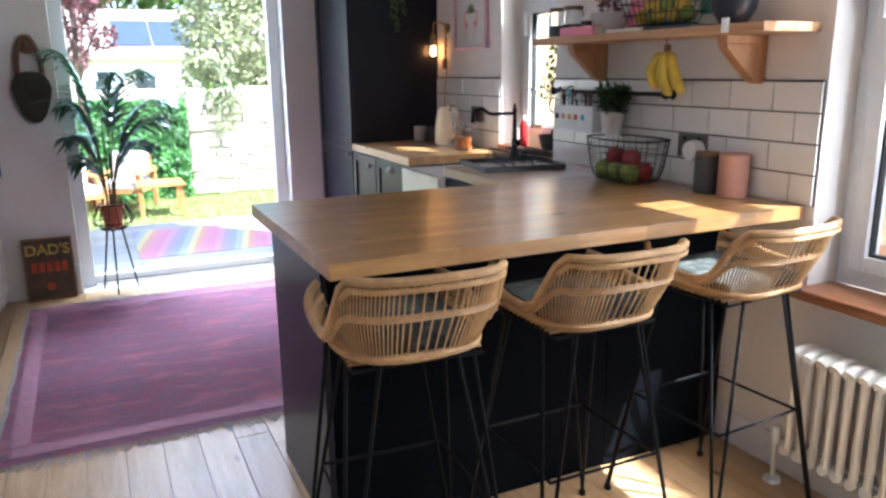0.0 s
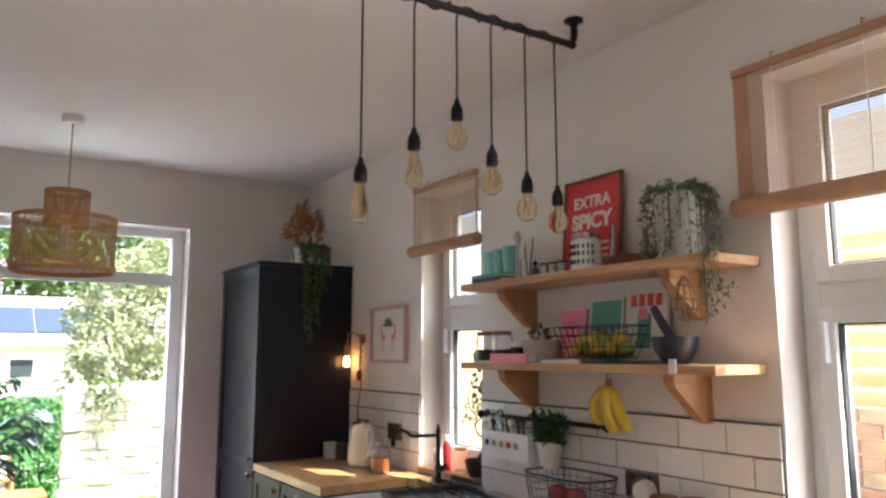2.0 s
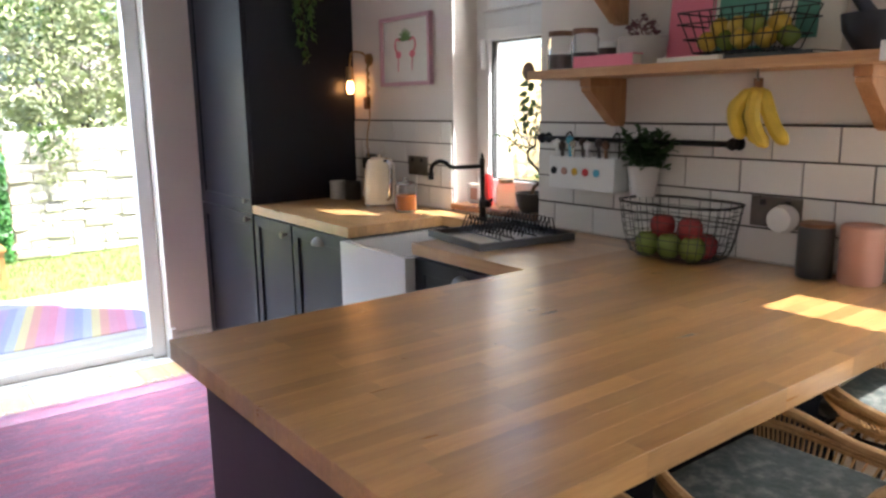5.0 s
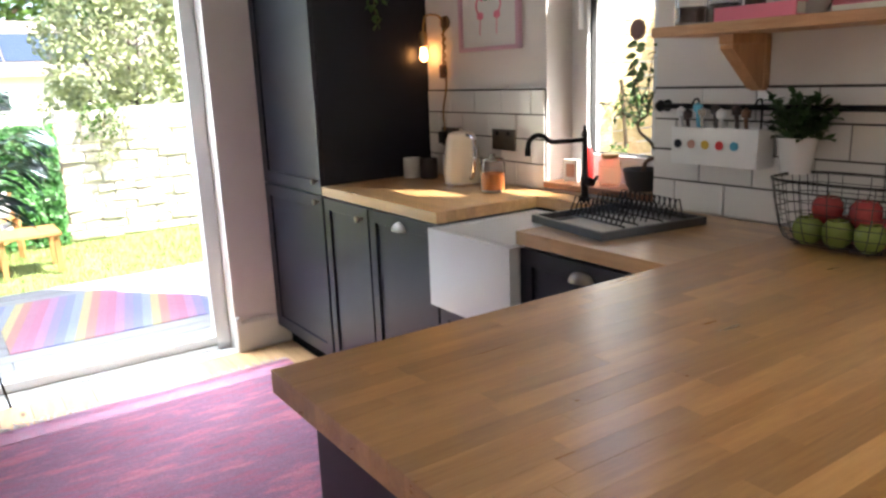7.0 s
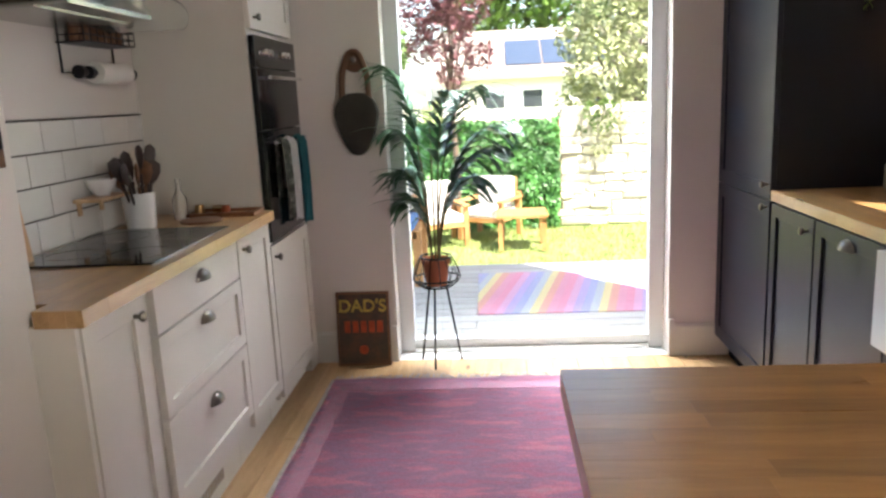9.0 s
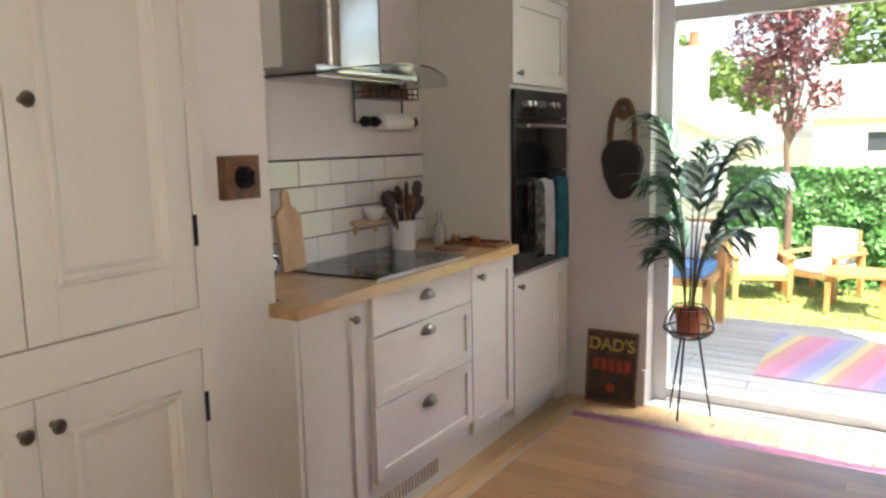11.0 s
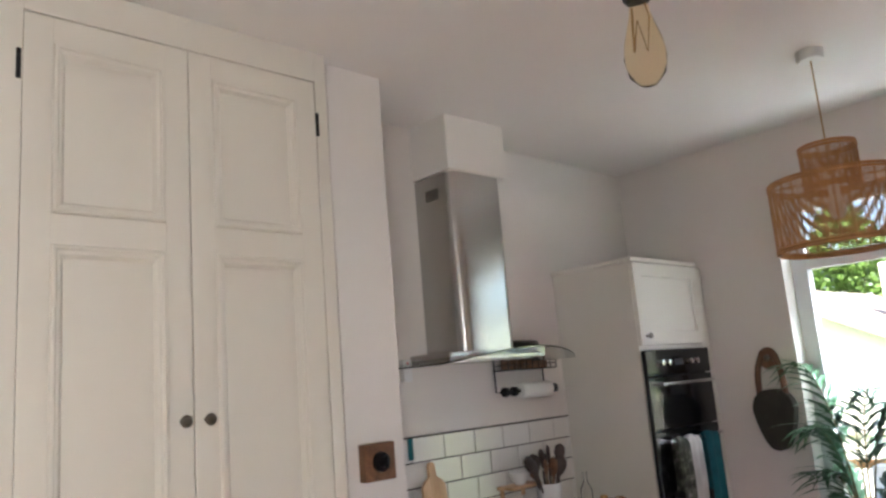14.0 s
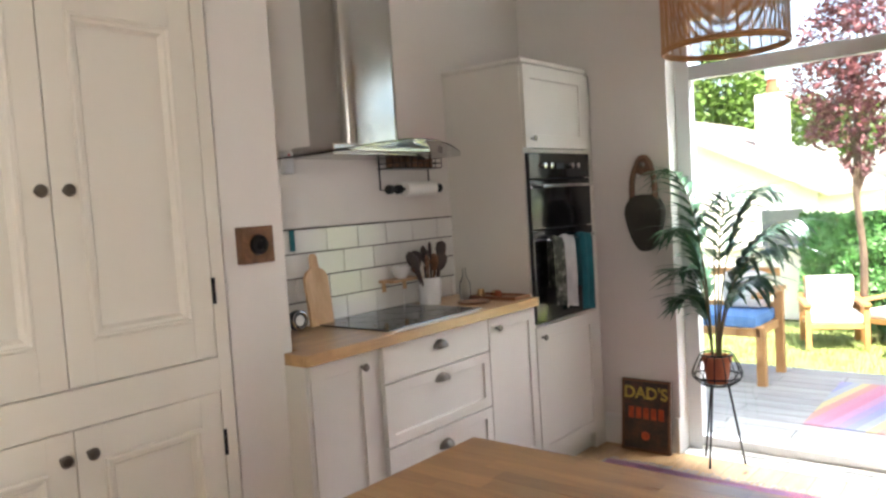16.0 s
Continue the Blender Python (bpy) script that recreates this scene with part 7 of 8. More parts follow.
    def ring_at(s, z):
        pts = []
        for k in range(28):
            a = 2 * math.pi * k / 28
            c, q = math.cos(a), math.sin(a)
            pts.append((cx + s * w * math.copysign(abs(c) ** 0.6, c), cy + s * l * math.copysign(abs(q) ** 0.6, q), z))
        return pts
    lv = [(0.66, 0.924), (0.80, 0.935), (0.86, 0.958), (0.90, 0.984), (0.93, 1.010), (0.96, 1.036), (0.98, 1.06), (1.0, 1.082)]
    for s, zz in lv:
        add_tube(bm, ring_at(s, zz), 0.0013, 4, closed=True)
    for k in range(28):
        pts = [ring_at(s, zz)[k] for s, zz in lv]
        add_tube(bm, pts, 0.0011, 4)
    for t in (-0.5, 0.0, 0.5):
        add_tube(bm, [(cx - 0.075, cy + l * t, 0.924), (cx + 0.075, cy + l * t, 0.924)], 0.0016, 4)
    for t in (-0.4, 0.4):
        add_tube(bm, [(cx + t * w, cy - 0.115, 0.924), (cx + t * w, cy + 0.115, 0.924)], 0.0016, 4)
    part("wire_mesh", bm, "pipe", wb, kind="stuff")
    part("top_rim", tubes([ring_at(1.01, 1.086)], 0.0026, 6, closed=True), "pipe", wb)
    fruits = [(2.215, 2.845, 0.960, "apple_green"), (2.215, 2.770, 0.961, "apple_green"), (2.22, 2.695, 0.960, "apple_green"), (2.245, 2.815, 1.012, "apple_red"), (2.25, 2.725, 1.010, "apple_red"), (2.285, 2.85, 0.960, "apple_green"), (2.29, 2.775, 0.961, "apple_red"), (2.29, 2.70, 0.960, "apple_red")]
    for x, y, z, m_ in fruits:
        y -= 0.01
        red = m_ == "apple_red"
        ap = thing("apple", (x, y, z - 0.035), "red apple in the wire basket" if red else "green apple in the wire basket", "fruit", "apples in the wire basket")
        part("skin", lathe([(0, 0.022), (0.010, 0.030), (0.024, 0.032), (0.035, 0.018), (0.037, 0.0), (0.032, -0.02), (0.018, -0.034), (0.006, -0.034), (0, -0.029)], (x, y, z), 18), "apple_red" if red else "apple_green", ap, smooth=True)
        part("stalk", tubes([[(x, y, z + 0.022), (x + 0.003, y, z + 0.042)]], 0.0015, 4), "stem", ap)
    vessel("black_canister", 2.315, 2.385, 0.92, [(0, 0), (0.041, 0), (0.044, 0.004), (0.044, 0.128), (0.041, 0.132), (0, 0.132)], "dark_pot", "matt black canister with a thin wooden lid on the worktop", "canister", lid=([(0, 0.132), (0.043, 0.133), (0.043, 0.143), (0, 0.144)], "brown_wood"))
    vessel("pink_canister", 2.33, 2.278, 0.92, [(0, 0), (0.047, 0), (0.051, 0.005), (0.051, 0.143), (0.046, 0.148), (0.042, 0.143), (0, 0.138)], "pink_clay", "dusty pink clay canister on the oak worktop", "canister", seg=30)


def sink_things():
    # bridge tap
    tp = thing("kitchen_tap", (2.318, 3.715, 0.92), "dark bronze swan-neck kitchen tap with a side lever by the sink", "tap")
    x, y = 2.318, 3.715
    tp.scale = (0.8, 0.8, 0.8)
    part("base", lathe([(0, 0), (0.026, 0), (0.026, 0.008), (0.018, 0.014), (0.016, 0.06), (0.019, 0.065), (0.019, 0.10), (0.012, 0.115), (0.012, 0.28), (0.015, 0.285), (0.013, 0.30), (0.006, 0.315), (0.008, 0.325), (0, 0.335)], (x, y, 0.9205), 18), "black_metal", tp, smooth=True)
    d = Vector((-0.88, 0.30, 0)).normalized()
    c = Vector((x, y, 0.92))
    sp = [c + Vector((0, 0, 0.27)), c + d * 0.10 + Vector((0, 0, 0.268)), c + d * 0.16 + Vector((0, 0, 0.27)), c + d * 0.195 + Vector((0, 0, 0.295)), c + d * 0.23 + Vector((0, 0, 0.30)), c + d * 0.262 + Vector((0, 0, 0.275)), c + d * 0.268 + Vector((0, 0, 0.225))]
    part("spout", tubes([smooth_path(sp, 6)], 0.0105, 10), "black_metal", tp, smooth=True)
    part("spout_tip", lathe([(0, 0), (0.013, 0), (0.014, 0.03), (0.011, 0.034), (0, 0.034)], c + d * 0.268 + Vector((0, 0, 0.215)), 14), "black_metal", tp, smooth=True)
    part("lever", tubes([[c + Vector((0, 0, 0.085)), c + Vector((0.0, -0.05, 0.085)), c + Vector((-0.01, -0.085, 0.115))]], 0.0065, 8), "black_metal", tp, smooth=True)
    part("lever_hub", lathe([(0, -0.03), (0.018, -0.03), (0.020, -0.015), (0.020, 0.0), (0, 0.0)], c + Vector((0, -0.018, 0.085)), 14, "y"), "black_metal", tp, smooth=True)
    # drying tray
    tr = thing("draining_tray", (2.05, 3.36, 0.92), "black draining tray on the worktop beside the sink", "tray")
    ang = Matrix.Translation((2.09, 3.355, 0.9205)) @ Matrix.Rotation(radians(-8), 4, "Z")
    part("tray", boxes(((-0.19, -0.17, 0), (0.19, 0.17, 0.006)), ((-0.19, -0.17, 0.006), (-0.178, 0.17, 0.024)), ((0.178, -0.17, 0.006), (0.19, 0.17, 0.024)), ((-0.178, -0.17, 0.006), (0.178, -0.158, 0.024)), ((-0.178, 0.158, 0.006), (0.178, 0.17, 0.024)), turn=ang), "dark_pot", tr)
    part("mat", boxes(((-0.165, -0.145, 0.0065), (0.12, 0.10, 0.0085)), turn=ang), "grey_pot", tr)
    rk = thing("dish_rack", (2.12, 3.36, 0.93), "low dark wire dish rack standing in the draining tray", "rack")
    bm = bmesh.new()
    for k in range(12):
        yy = -0.12 + 0.24 * k / 11
        for xx in (-0.06, 0.03, 0.12):
            add_tube(bm, [ang @ Vector(p) for p in ((xx - 0.025, yy, 0.022), (xx, yy, 0.075), (xx + 0.012, yy, 0.075), (xx + 0.025, yy, 0.022))], 0.0022, 4)
    for xx in (-0.085, -0.035, 0.055, 0.145):
        add_tube(bm, [ang @ Vector(p) for p in ((xx, -0.135, 0.022), (xx, 0.135, 0.022))], 0.003, 5)
    for sx in (-0.085, 0.145):
        for sy in (-0.135, 0.135):
            add_tube(bm, [ang @ Vector(p) for p in ((sx, sy, 0.010), (sx, sy, 0.024))], 0.003, 5)
    part("wire_frame", bm, "pipe", rk)
    # window sill things
    zs = 0.9575
    bo = thing("bonsai", (2.44, 3.56, zs), "small twisted bonsai tree in a dark grey bowl on the sill", "plant")
    part("bowl", lathe([(0, 0), (0.042, 0), (0.055, 0.02), (0.068, 0.075), (0.063, 0.075), (0.055, 0.06), (0, 0.062)], (2.44, 3.56, zs + 0.0005), 22), "dark_pot", bo, smooth=True)
    tk = smooth_path([(2.44, 3.56, zs + 0.06), (2.44, 3.545, zs + 0.10), (2.445, 3.505, zs + 0.125), (2.44, 3.53, zs + 0.17), (2.44, 3.575, zs + 0.20), (2.44, 3.58, zs + 0.235), (2.44, 3.54, zs + 0.26)], 5)
    part("trunk", tubes([tk], 0.008, 7, taper=0.45), "bark", bo, smooth=True)
    br = bmesh.new()
    lf = bmesh.new()
    rnd = random.Random(17)
    for i, (dy, dz, ln) in enumerate(((0.06, 0.12, 0.5), (-0.04, 0.10, 0.45), (0.10, 0.06, 0.6), (0.13, 0.0, 0.7), (0.05, 0.19, 0.8), (-0.05, 0.16, 0.9), (0.11, 0.14, 0.9), (0.15, 0.08, 0.8), (0.0, 0.22, 0.8))):
        a = tk[-1 - i % 8]
        b = a + Vector((rnd.uniform(-0.03, 0.03), dy, dz))
        path = smooth_path([a, a.lerp(b, 0.5) + Vector((0, 0.01, 0.015)), b], 4)
        add_tube(br, path, 0.0024, 4, taper=0.5)
        for p in path[2:]:
            for _ in range(2):
                d = Vector((rnd.gauss(0, 0.7), rnd.gauss(0, 1), rnd.gauss(0, 0.8))).normalized()
                add_leaf(lf, p, d, (0, 0, 1), 0.026, 0.014, 0.3)
    part("branches", br, "bark", bo)
    part("leaves", lf, "herb", bo, kind="stuff")
    vessel("honey_jar", 2.45, 3.72, zs, [(0, 0), (0.036, 0), (0.04, 0.01), (0.04, 0.085), (0.03, 0.10), (0, 0.10)], "amber_glass", "amber glass jar catching the sun on the window sill", "jar", lid=([(0, 0.10), (0.031, 0.1005), (0.031, 0.115), (0, 0.116)], "brass"))
    vessel("red_bottle", 2.43, 3.81, zs, [(0, 0), (0.02, 0), (0.022, 0.01), (0.022, 0.11), (0.010, 0.135), (0, 0.135)], "red_plastic", "red soap bottle with a white pump on the sill", "bottle", lid=([(0, 0.135), (0.011, 0.1355), (0.008, 0.16), (0, 0.162)], "white_plastic"))
    fr = thing("small_framed_print", (2.44, 3.90, zs), "small square framed print standing on the window sill", "picture")
    part("frame", boxes(((2.43, 3.865, zs + 0.0005), (2.445, 3.94, zs + 0.085)), bevel=0.002), "white_plastic", fr)
    part("print", boxes(((2.4285, 3.88, zs + 0.018), (2.4298, 3.925, zs + 0.068))), "pink_clay", fr)
    su = thing("sunflower_ornament", (2.49, 3.60, 1.26), "round brown ornament with green paper leaves hanging in the window", "ornament")
    part("disc", lathe([(0, 0), (0.03, 0), (0.036, -0.006), (0.03, -0.012), (0, -0.012)], (2.505, 3.645, 1.50), 20, "x"), "brown_wood", su, smooth=True)
    part("string", tubes([[(2.50, 3.645, 1.53), (2.50, 3.645, 2.20)]], 0.001, 4), "paper", su)
    lf = bmesh.new()
    for k in range(12):
        a = k * 0.9
        add_leaf(lf, (2.50, 3.645 + 0.012 * math.sin(a), 1.46 - 0.014 * k), (0, math.cos(a * 2), math.sin(a) * 0.4 - 0.3), (1, 0, 0), 0.05, 0.025, 0.1)
    part("paper_leaves", lf, "trail_green", su)
    # worktop things by the tall cabinet
    kt = thing("kettle", (2.24, 4.27, 0.92), "cream enamel kettle with a chrome handle and base", "kettle")
    kx, ky = 2.25, 4.36
    part("body", lathe([(0, 0.012), (0.072, 0.012), (0.078, 0.03), (0.076, 0.10), (0.064, 0.19), (0.054, 0.215), (0.03, 0.225), (0, 0.226)], (kx, ky, 0.9205), 26), "cream_gloss", kt, smooth=True)
    part("base", lathe([(0, 0), (0.076, 0), (0.078, 0.011), (0, 0.0115)], (kx, ky, 0.9205), 26), "chrome", kt, smooth=True)
    part("handle", tubes([smooth_path([(kx - 0.01, ky - 0.055, 1.13), (kx - 0.012, ky - 0.10, 1.12), (kx - 0.014, ky - 0.108, 1.05), (kx - 0.012, ky - 0.095, 0.98), (kx - 0.01, ky - 0.07, 0.955)], 5)], 0.0095, 8), "chrome", kt, smooth=True)
    part("lid_knob", lathe([(0, 0.226), (0.008, 0.226), (0.012, 0.238), (0, 0.244)], (kx, ky, 0.9205), 14), "chrome", kt, smooth=True)
    vessel("orange_jar", 2.24, 4.14, 0.92, [(0, 0), (0.046, 0), (0.05, 0.01), (0.05, 0.105), (0.042, 0.12), (0.04, 0.118), (0.046, 0.10), (0.046, 0.006), (0, 0.006)], "glass", "glass jar of orange lentils with a dark knobbed lid", "jar", inner=([(0, 0.007), (0.045, 0.007), (0.045, 0.07), (0, 0.072)], "orange"), lid=([(0, 0.12), (0.043, 0.12), (0.043, 0.128), (0.012, 0.13), (0.012, 0.145), (0, 0.147)], "steel"))
    vessel("dark_mug", 2.28, 4.66, 0.92, [(0, 0), (0.036, 0), (0.04, 0.006), (0.04, 0.09), (0.036, 0.09), (0.035, 0.008), (0, 0.008)], "dark_pot", "dark glazed mug beside the tall navy cabinet", "mug", "dark mugs")
    vessel("dark_mug", 2.24, 4.74, 0.92, [(0, 0), (0.036, 0), (0.04, 0.006), (0.04, 0.09), (0.036, 0.09), (0.035, 0.008), (0, 0.008)], "grey_pot", "grey glazed mug in front of the tall navy cabinet", "mug", "dark mugs")
    vessel("sugar_jar", 2.33, 4.50, 0.92, [(0, 0), (0.048, 0), (0.05, 0.01), (0.05, 0.13), (0.045, 0.135), (0.044, 0.13), (0.046, 0.008), (0, 0.008)], "glass", "tall clear glass jar behind the kettle", "jar", inner=([(0, 0.009), (0.045, 0.009), (0.045, 0.09), (0, 0.09)], "cream_paper"), lid=([(0, 0.135), (0.048, 0.1355), (0.048, 0.15), (0, 0.152)], "beech"))
    # wall lamp
    lm = thing("plug_in_lamp", (2.37, 4.68, 1.42), "bare glowing bulb on a brass arm with a twisted cord", "lamp")
    by = 4.765
    part("wall_plate", lathe([(0, 0), (0.03, 0), (0.028, -0.012), (0, -0.014)], (XR - 0.001, 4.655, 1.60), 18, "x"), "brass", lm, smooth=True)
    part("arm", tubes([smooth_path([(2.388, 4.655, 1.60), (2.36, 4.66, 1.63), (2.33, 4.70, 1.635), (2.345, 4.75, 1.61), (2.345, 4.76, 1.56)], 5)], 0.005, 8), "brass", lm, smooth=True)
    part("socket", lathe([(0, 0.07), (0.014, 0.07), (0.019, 0.055), (0.019, 0.01), (0.015, 0), (0, 0)], (2.345, 4.76, 1.50), 14), "brass", lm, smooth=True)
    b = part("bulb", lathe([(0.011, 0.002), (0.014, -0.01), (0.019, -0.035), (0.016, -0.055), (0, -0.065)], (2.345, 4.76, 1.50), 16), "lit_bulb", lm, "glowing orange bulb", smooth=True)
    cord = smooth_path([(2.385, 4.655, 1.585), (2.375, 4.645, 1.50), (2.378, 4.655, 1.42), (2.38, 4.64, 1.33), (2.372, 4.66, 1.22), (2.375, 4.655, 1.12)], 6)
    part("cord", tubes([cord], 0.004, 6), "brass", lm)
    part("cord_coil", tubes([smooth_path([(2.378, 4.645 + 0.012 * (-1) ** k, 1.585 - 0.018 * k) for k in range(12)], 4)], 0.004, 6), "brass", lm)
    part("inline_switch", boxes(((2.36, 4.63, 1.36), (2.382, 4.665, 1.42)), bevel=0.006), "brown_wood", lm)
    # picture
    pc = thing("framed_picture", (XR, 4.33, 1.46), "pink framed print of two flamingos and a leaf on white", "picture")
    y0, y1, z0, z1 = 4.135, 4.53, 1.465, 1.775
    f = 0.017
    part("frame", boxes(((XR - 0.024, y0, z0), (XR - 0.001, y0 + f, z1)), ((XR - 0.024, y1 - f, z0), (XR - 0.001, y1, z1)), ((XR - 0.024, y0 + f, z0), (XR - 0.001, y1 - f, z0 + f)), ((XR - 0.024, y0 + f, z1 - f), (XR - 0.001, y1 - f, z1)), bevel=0.002), "pink_frame", pc)
    part("print", boxes(((XR - 0.010, y0 + f, z0 + f), (XR - 0.002, y1 - f, z1 - f))), "paper", pc)
    for s in (-1, 1):
        yc = 4.335 + s * 0.055
        pth = smooth_path([(XR - 0.0112, yc, 1.60), (XR - 0.0112, yc + s * 0.025, 1.64), (XR - 0.0112, yc + s * 0.012, 1.675), (XR - 0.0112, yc - s * 0.015, 1.665)], 4)
        bm = tubes([pth], 0.0042, 5)
        add_lathe(bm, [(0, -0.0005), (0.022, -0.0005), (0.022, 0.0005), (0, 0.0005)], (XR - 0.0108, yc, 1.605), 16, "x", sy=0.7)
        add_tube(bm, [(XR - 0.0112, yc, 1.59), (XR - 0.0112, yc + 0.004, 1.53)], 0.0018, 4)
        part("bird_drawing", bm, "pink", pc)
    lf = bmesh.new()
    for k in range(7):
        a = math.pi * k / 6
        add_leaf(lf, (XR - 0.0115, 4.335, 1.665), (0, math.cos(a), 0.25 + math.sin(a)), (1, 0, 0), 0.06, 0.018, 0.02)
    part("leaf_drawing", lf, "trail_green", pc)
    # plants on the tall cabinet
    tp2 = thing("trailing_plant", (2.10, 4.86, 2.046), "trailing green plant in a white pot on the tall cabinet", "plant")
    part("pot", lathe([(0, 0), (0.045, 0), (0.06, 0.10), (0.055, 0.10), (0.05, 0.085), (0, 0.085)], (2.10, 4.88, 2.046), 20), "ceramic", tp2, smooth=True)
    rnd = random.Random(12)
    st, lf = bmesh.new(), bmesh.new()
    for k in range(14):
        x = 2.06 + 0.012 * k + rnd.uniform(-0.01, 0.01)
        ln = (0.18, 0.25, 0.3, 0.42, 0.5, 0.46, 0.4, 0.32, 0.3, 0.22, 0.2, 0.15, 0.1, 0.1)[k]
        p = smooth_path([(2.10, 4.87, 2.15), (x, 4.83, 2.165), (x, 4.785, 2.10), (x + rnd.uniform(-0.01, 0.01), 4.775, 2.08 - ln * 0.5), (x + rnd.uniform(-0.012, 0.02), 4.775, 2.10 - ln)], 5)
        add_tube(st, p, 0.0018, 3)
        for q in p[3:]:
            for _ in range(4):
                d = Vector((rnd.gauss(0, 1), rnd.gauss(-0.5, 0.5), rnd.gauss(-0.5, 0.6))).normalized()
                add_leaf(lf, q, d, (0, 0, 1), rnd.uniform(0.024, 0.04), 0.014, 0.3)
    part("stems", st, "stem", tp2, kind="stuff")
    part("leaves", lf, "trail_green", tp2, kind="stuff")
    dr = thing("dried_flowers", (2.13, 5.0, 2.046), "copper brown dried flowers in a small glass vase", "dried flowers")
    part("vase", lathe([(0, 0), (0.03, 0), (0.04, 0.03), (0.03, 0.08), (0.014, 0.11), (0.018, 0.13), (0.014, 0.13), (0.011, 0.11), (0.027, 0.078), (0, 0.006)], (2.12, 5.02, 2.046), 18), "amber_glass", dr, smooth=True)
    st, lf = bmesh.new(), bmesh.new()
    for k in range(22):
        a = rnd.uniform(0, 2 * math.pi)
        r = rnd.uniform(0.02, 0.13)
        tip = Vector((2.15 + r * math.cos(a), 5.0 + r * math.sin(a) * 0.6, 2.046 + 0.36 - r * 0.5 + rnd.uniform(-0.10, 0.05)))
        add_tube(st, [(2.12, 5.02, 2.08), Vector((2.12, 5.02, 2.18)).lerp(tip, 0.3), tip], 0.0014, 3)
        for _ in range(14):
            d = Vector((rnd.gauss(0, 1), rnd.gauss(0, 1), rnd.gauss(0.3, 1))).normalized()
            add_leaf(lf, tip - Vector((0, 0, rnd.uniform(0, 0.05))), d, (0, 0, 1), rnd.uniform(0.035, 0.075), 0.022, 0.3)
    part("stalks", st, "dried", dr)
    part("petals", lf, "dried", dr, kind="stuff")


shelves()
tile_wall_things()
sink_things()


# ---- the garden ----
GZ = -0.17


def tree(name, x, y, z0, trunk_h, clumps, count, size, mat, label, seed, r=0.06, category="tree"):
    root = thing(name, (x, y, z0), label, category)
    rnd = random.Random(seed)
    bm = bmesh.new()
    top = Vector((x, y, z0 + trunk_h))
    add_tube(bm, smooth_path([(x, y, z0 - 0.05), (x + 0.03, y, z0 + trunk_h * 0.4), (x - 0.02, y, z0 + trunk_h * 0.75), top], 4), r, 8, taper=0.6)
    for cx, cy, cz, cr in clumps:
        c = Vector((cx, cy, cz))
        add_tube(bm, smooth_path([top - Vector((0, 0, trunk_h * 0.25)), top.lerp(c, 0.5) + Vector((rnd.uniform(-0.1, 0.1), 0, 0.05)), c + Vector((0, 0, cr * 0.5))], 4), r * 0.4, 5, taper=0.3)
    part("trunk", bm, "bark", root, smooth=True)
    v, f = leaf_cloud(clumps, count, size, seed)
    raw_part("crown", v, f, mat, root, kind="stuff")


def garden():
    bm = bmesh.new()
    n = 60
    g = [[None] * (n + 1) for _ in range(n + 1)]
    for i in range(n + 1):
        for j in range(n + 1):
            u, v = (i / n * 2 - 1), (j / n * 2 - 1)
            x, y = 1 + math.copysign(abs(u) ** 3, u) * 300, 8 + math.copysign(abs(v) ** 3, v) * 300
            g[i][j] = bm.verts.new((x, y, GZ - 0.02 + 0.012 * noise.noise((x * 0.8, y * 0.8, 0))))
    for i in range(n):
        for j in range(n):
            bm.faces.new((g[i][j], g[i + 1][j], g[i + 1][j + 1], g[i][j + 1]))
    part("ground", bm, "grass", None, kind=K)
    # grass blades near the deck
    rnd = random.Random(2)
    verts, faces = [], []
    for _ in range(16000):
        x, y = rnd.uniform(-3.0, 4.2), rnd.uniform(7.85, 10.3)
        h = rnd.uniform(0.02, 0.05)
        a = rnd.uniform(0, math.pi)
        w = 0.004
        k = len(verts)
        verts += [(x - w * math.cos(a), y - w * math.sin(a), GZ - 0.02), (x + w * math.cos(a), y + w * math.sin(a), GZ - 0.02), (x + rnd.uniform(-0.02, 0.02), y + rnd.uniform(-0.02, 0.02), GZ + h)]
        faces.append((k, k + 1, k + 2))
    raw_part("lawn_grass", verts, faces, "grass", None, "short green lawn grass beyond the deck", kind="stuff")
    # deck
    dk = thing("deck", (1.0, 6.8, -0.05), "", "")
    dk["kind"] = K
    y = YF + WT + 0.004
    meshes = []
    for L in (3.6, 3.4):
        bmx = boxes(((0, 0, 0), (L - 0.004, 0.132, 0.026)), bevel=0.003)
        me = bpy.data.meshes.new("deck_board")
        bmx.to_mesh(me)
        bmx.free()
        me.materials.append(M["deck"])
        meshes.append(me)
    r = 0
    while y < 7.72:
        for s, x in enumerate((-3.4, 0.2) if r % 2 else (-3.0, 0.6)):
            ob = new("deck_board", meshes[s])
            ob.parent = dk
            ob.location = Vector((x, y, -0.046)) - ORIGIN[dk]
        y += 0.137
        r += 1
    part("joists", boxes(((-3.3, YF + WT, GZ), (3.8, 7.80, -0.048))), "brown_wood", dk)
    part("edge_board", boxes(((-3.4, y, GZ - 0.01), (3.9, y + 0.03, -0.02))), "deck", dk)
    rug = thing("deck_rug", (1.2, 6.9, -0.02), "flat rug in pink, purple and yellow stripes on the deck", "rug")
    part("cloth", prism([(0.60, 6.34), (1.78, 6.34), (1.75, 7.44), (0.585, 7.42)], "z", -0.0195, -0.013, bevel=0.001), "deck_rug", rug)


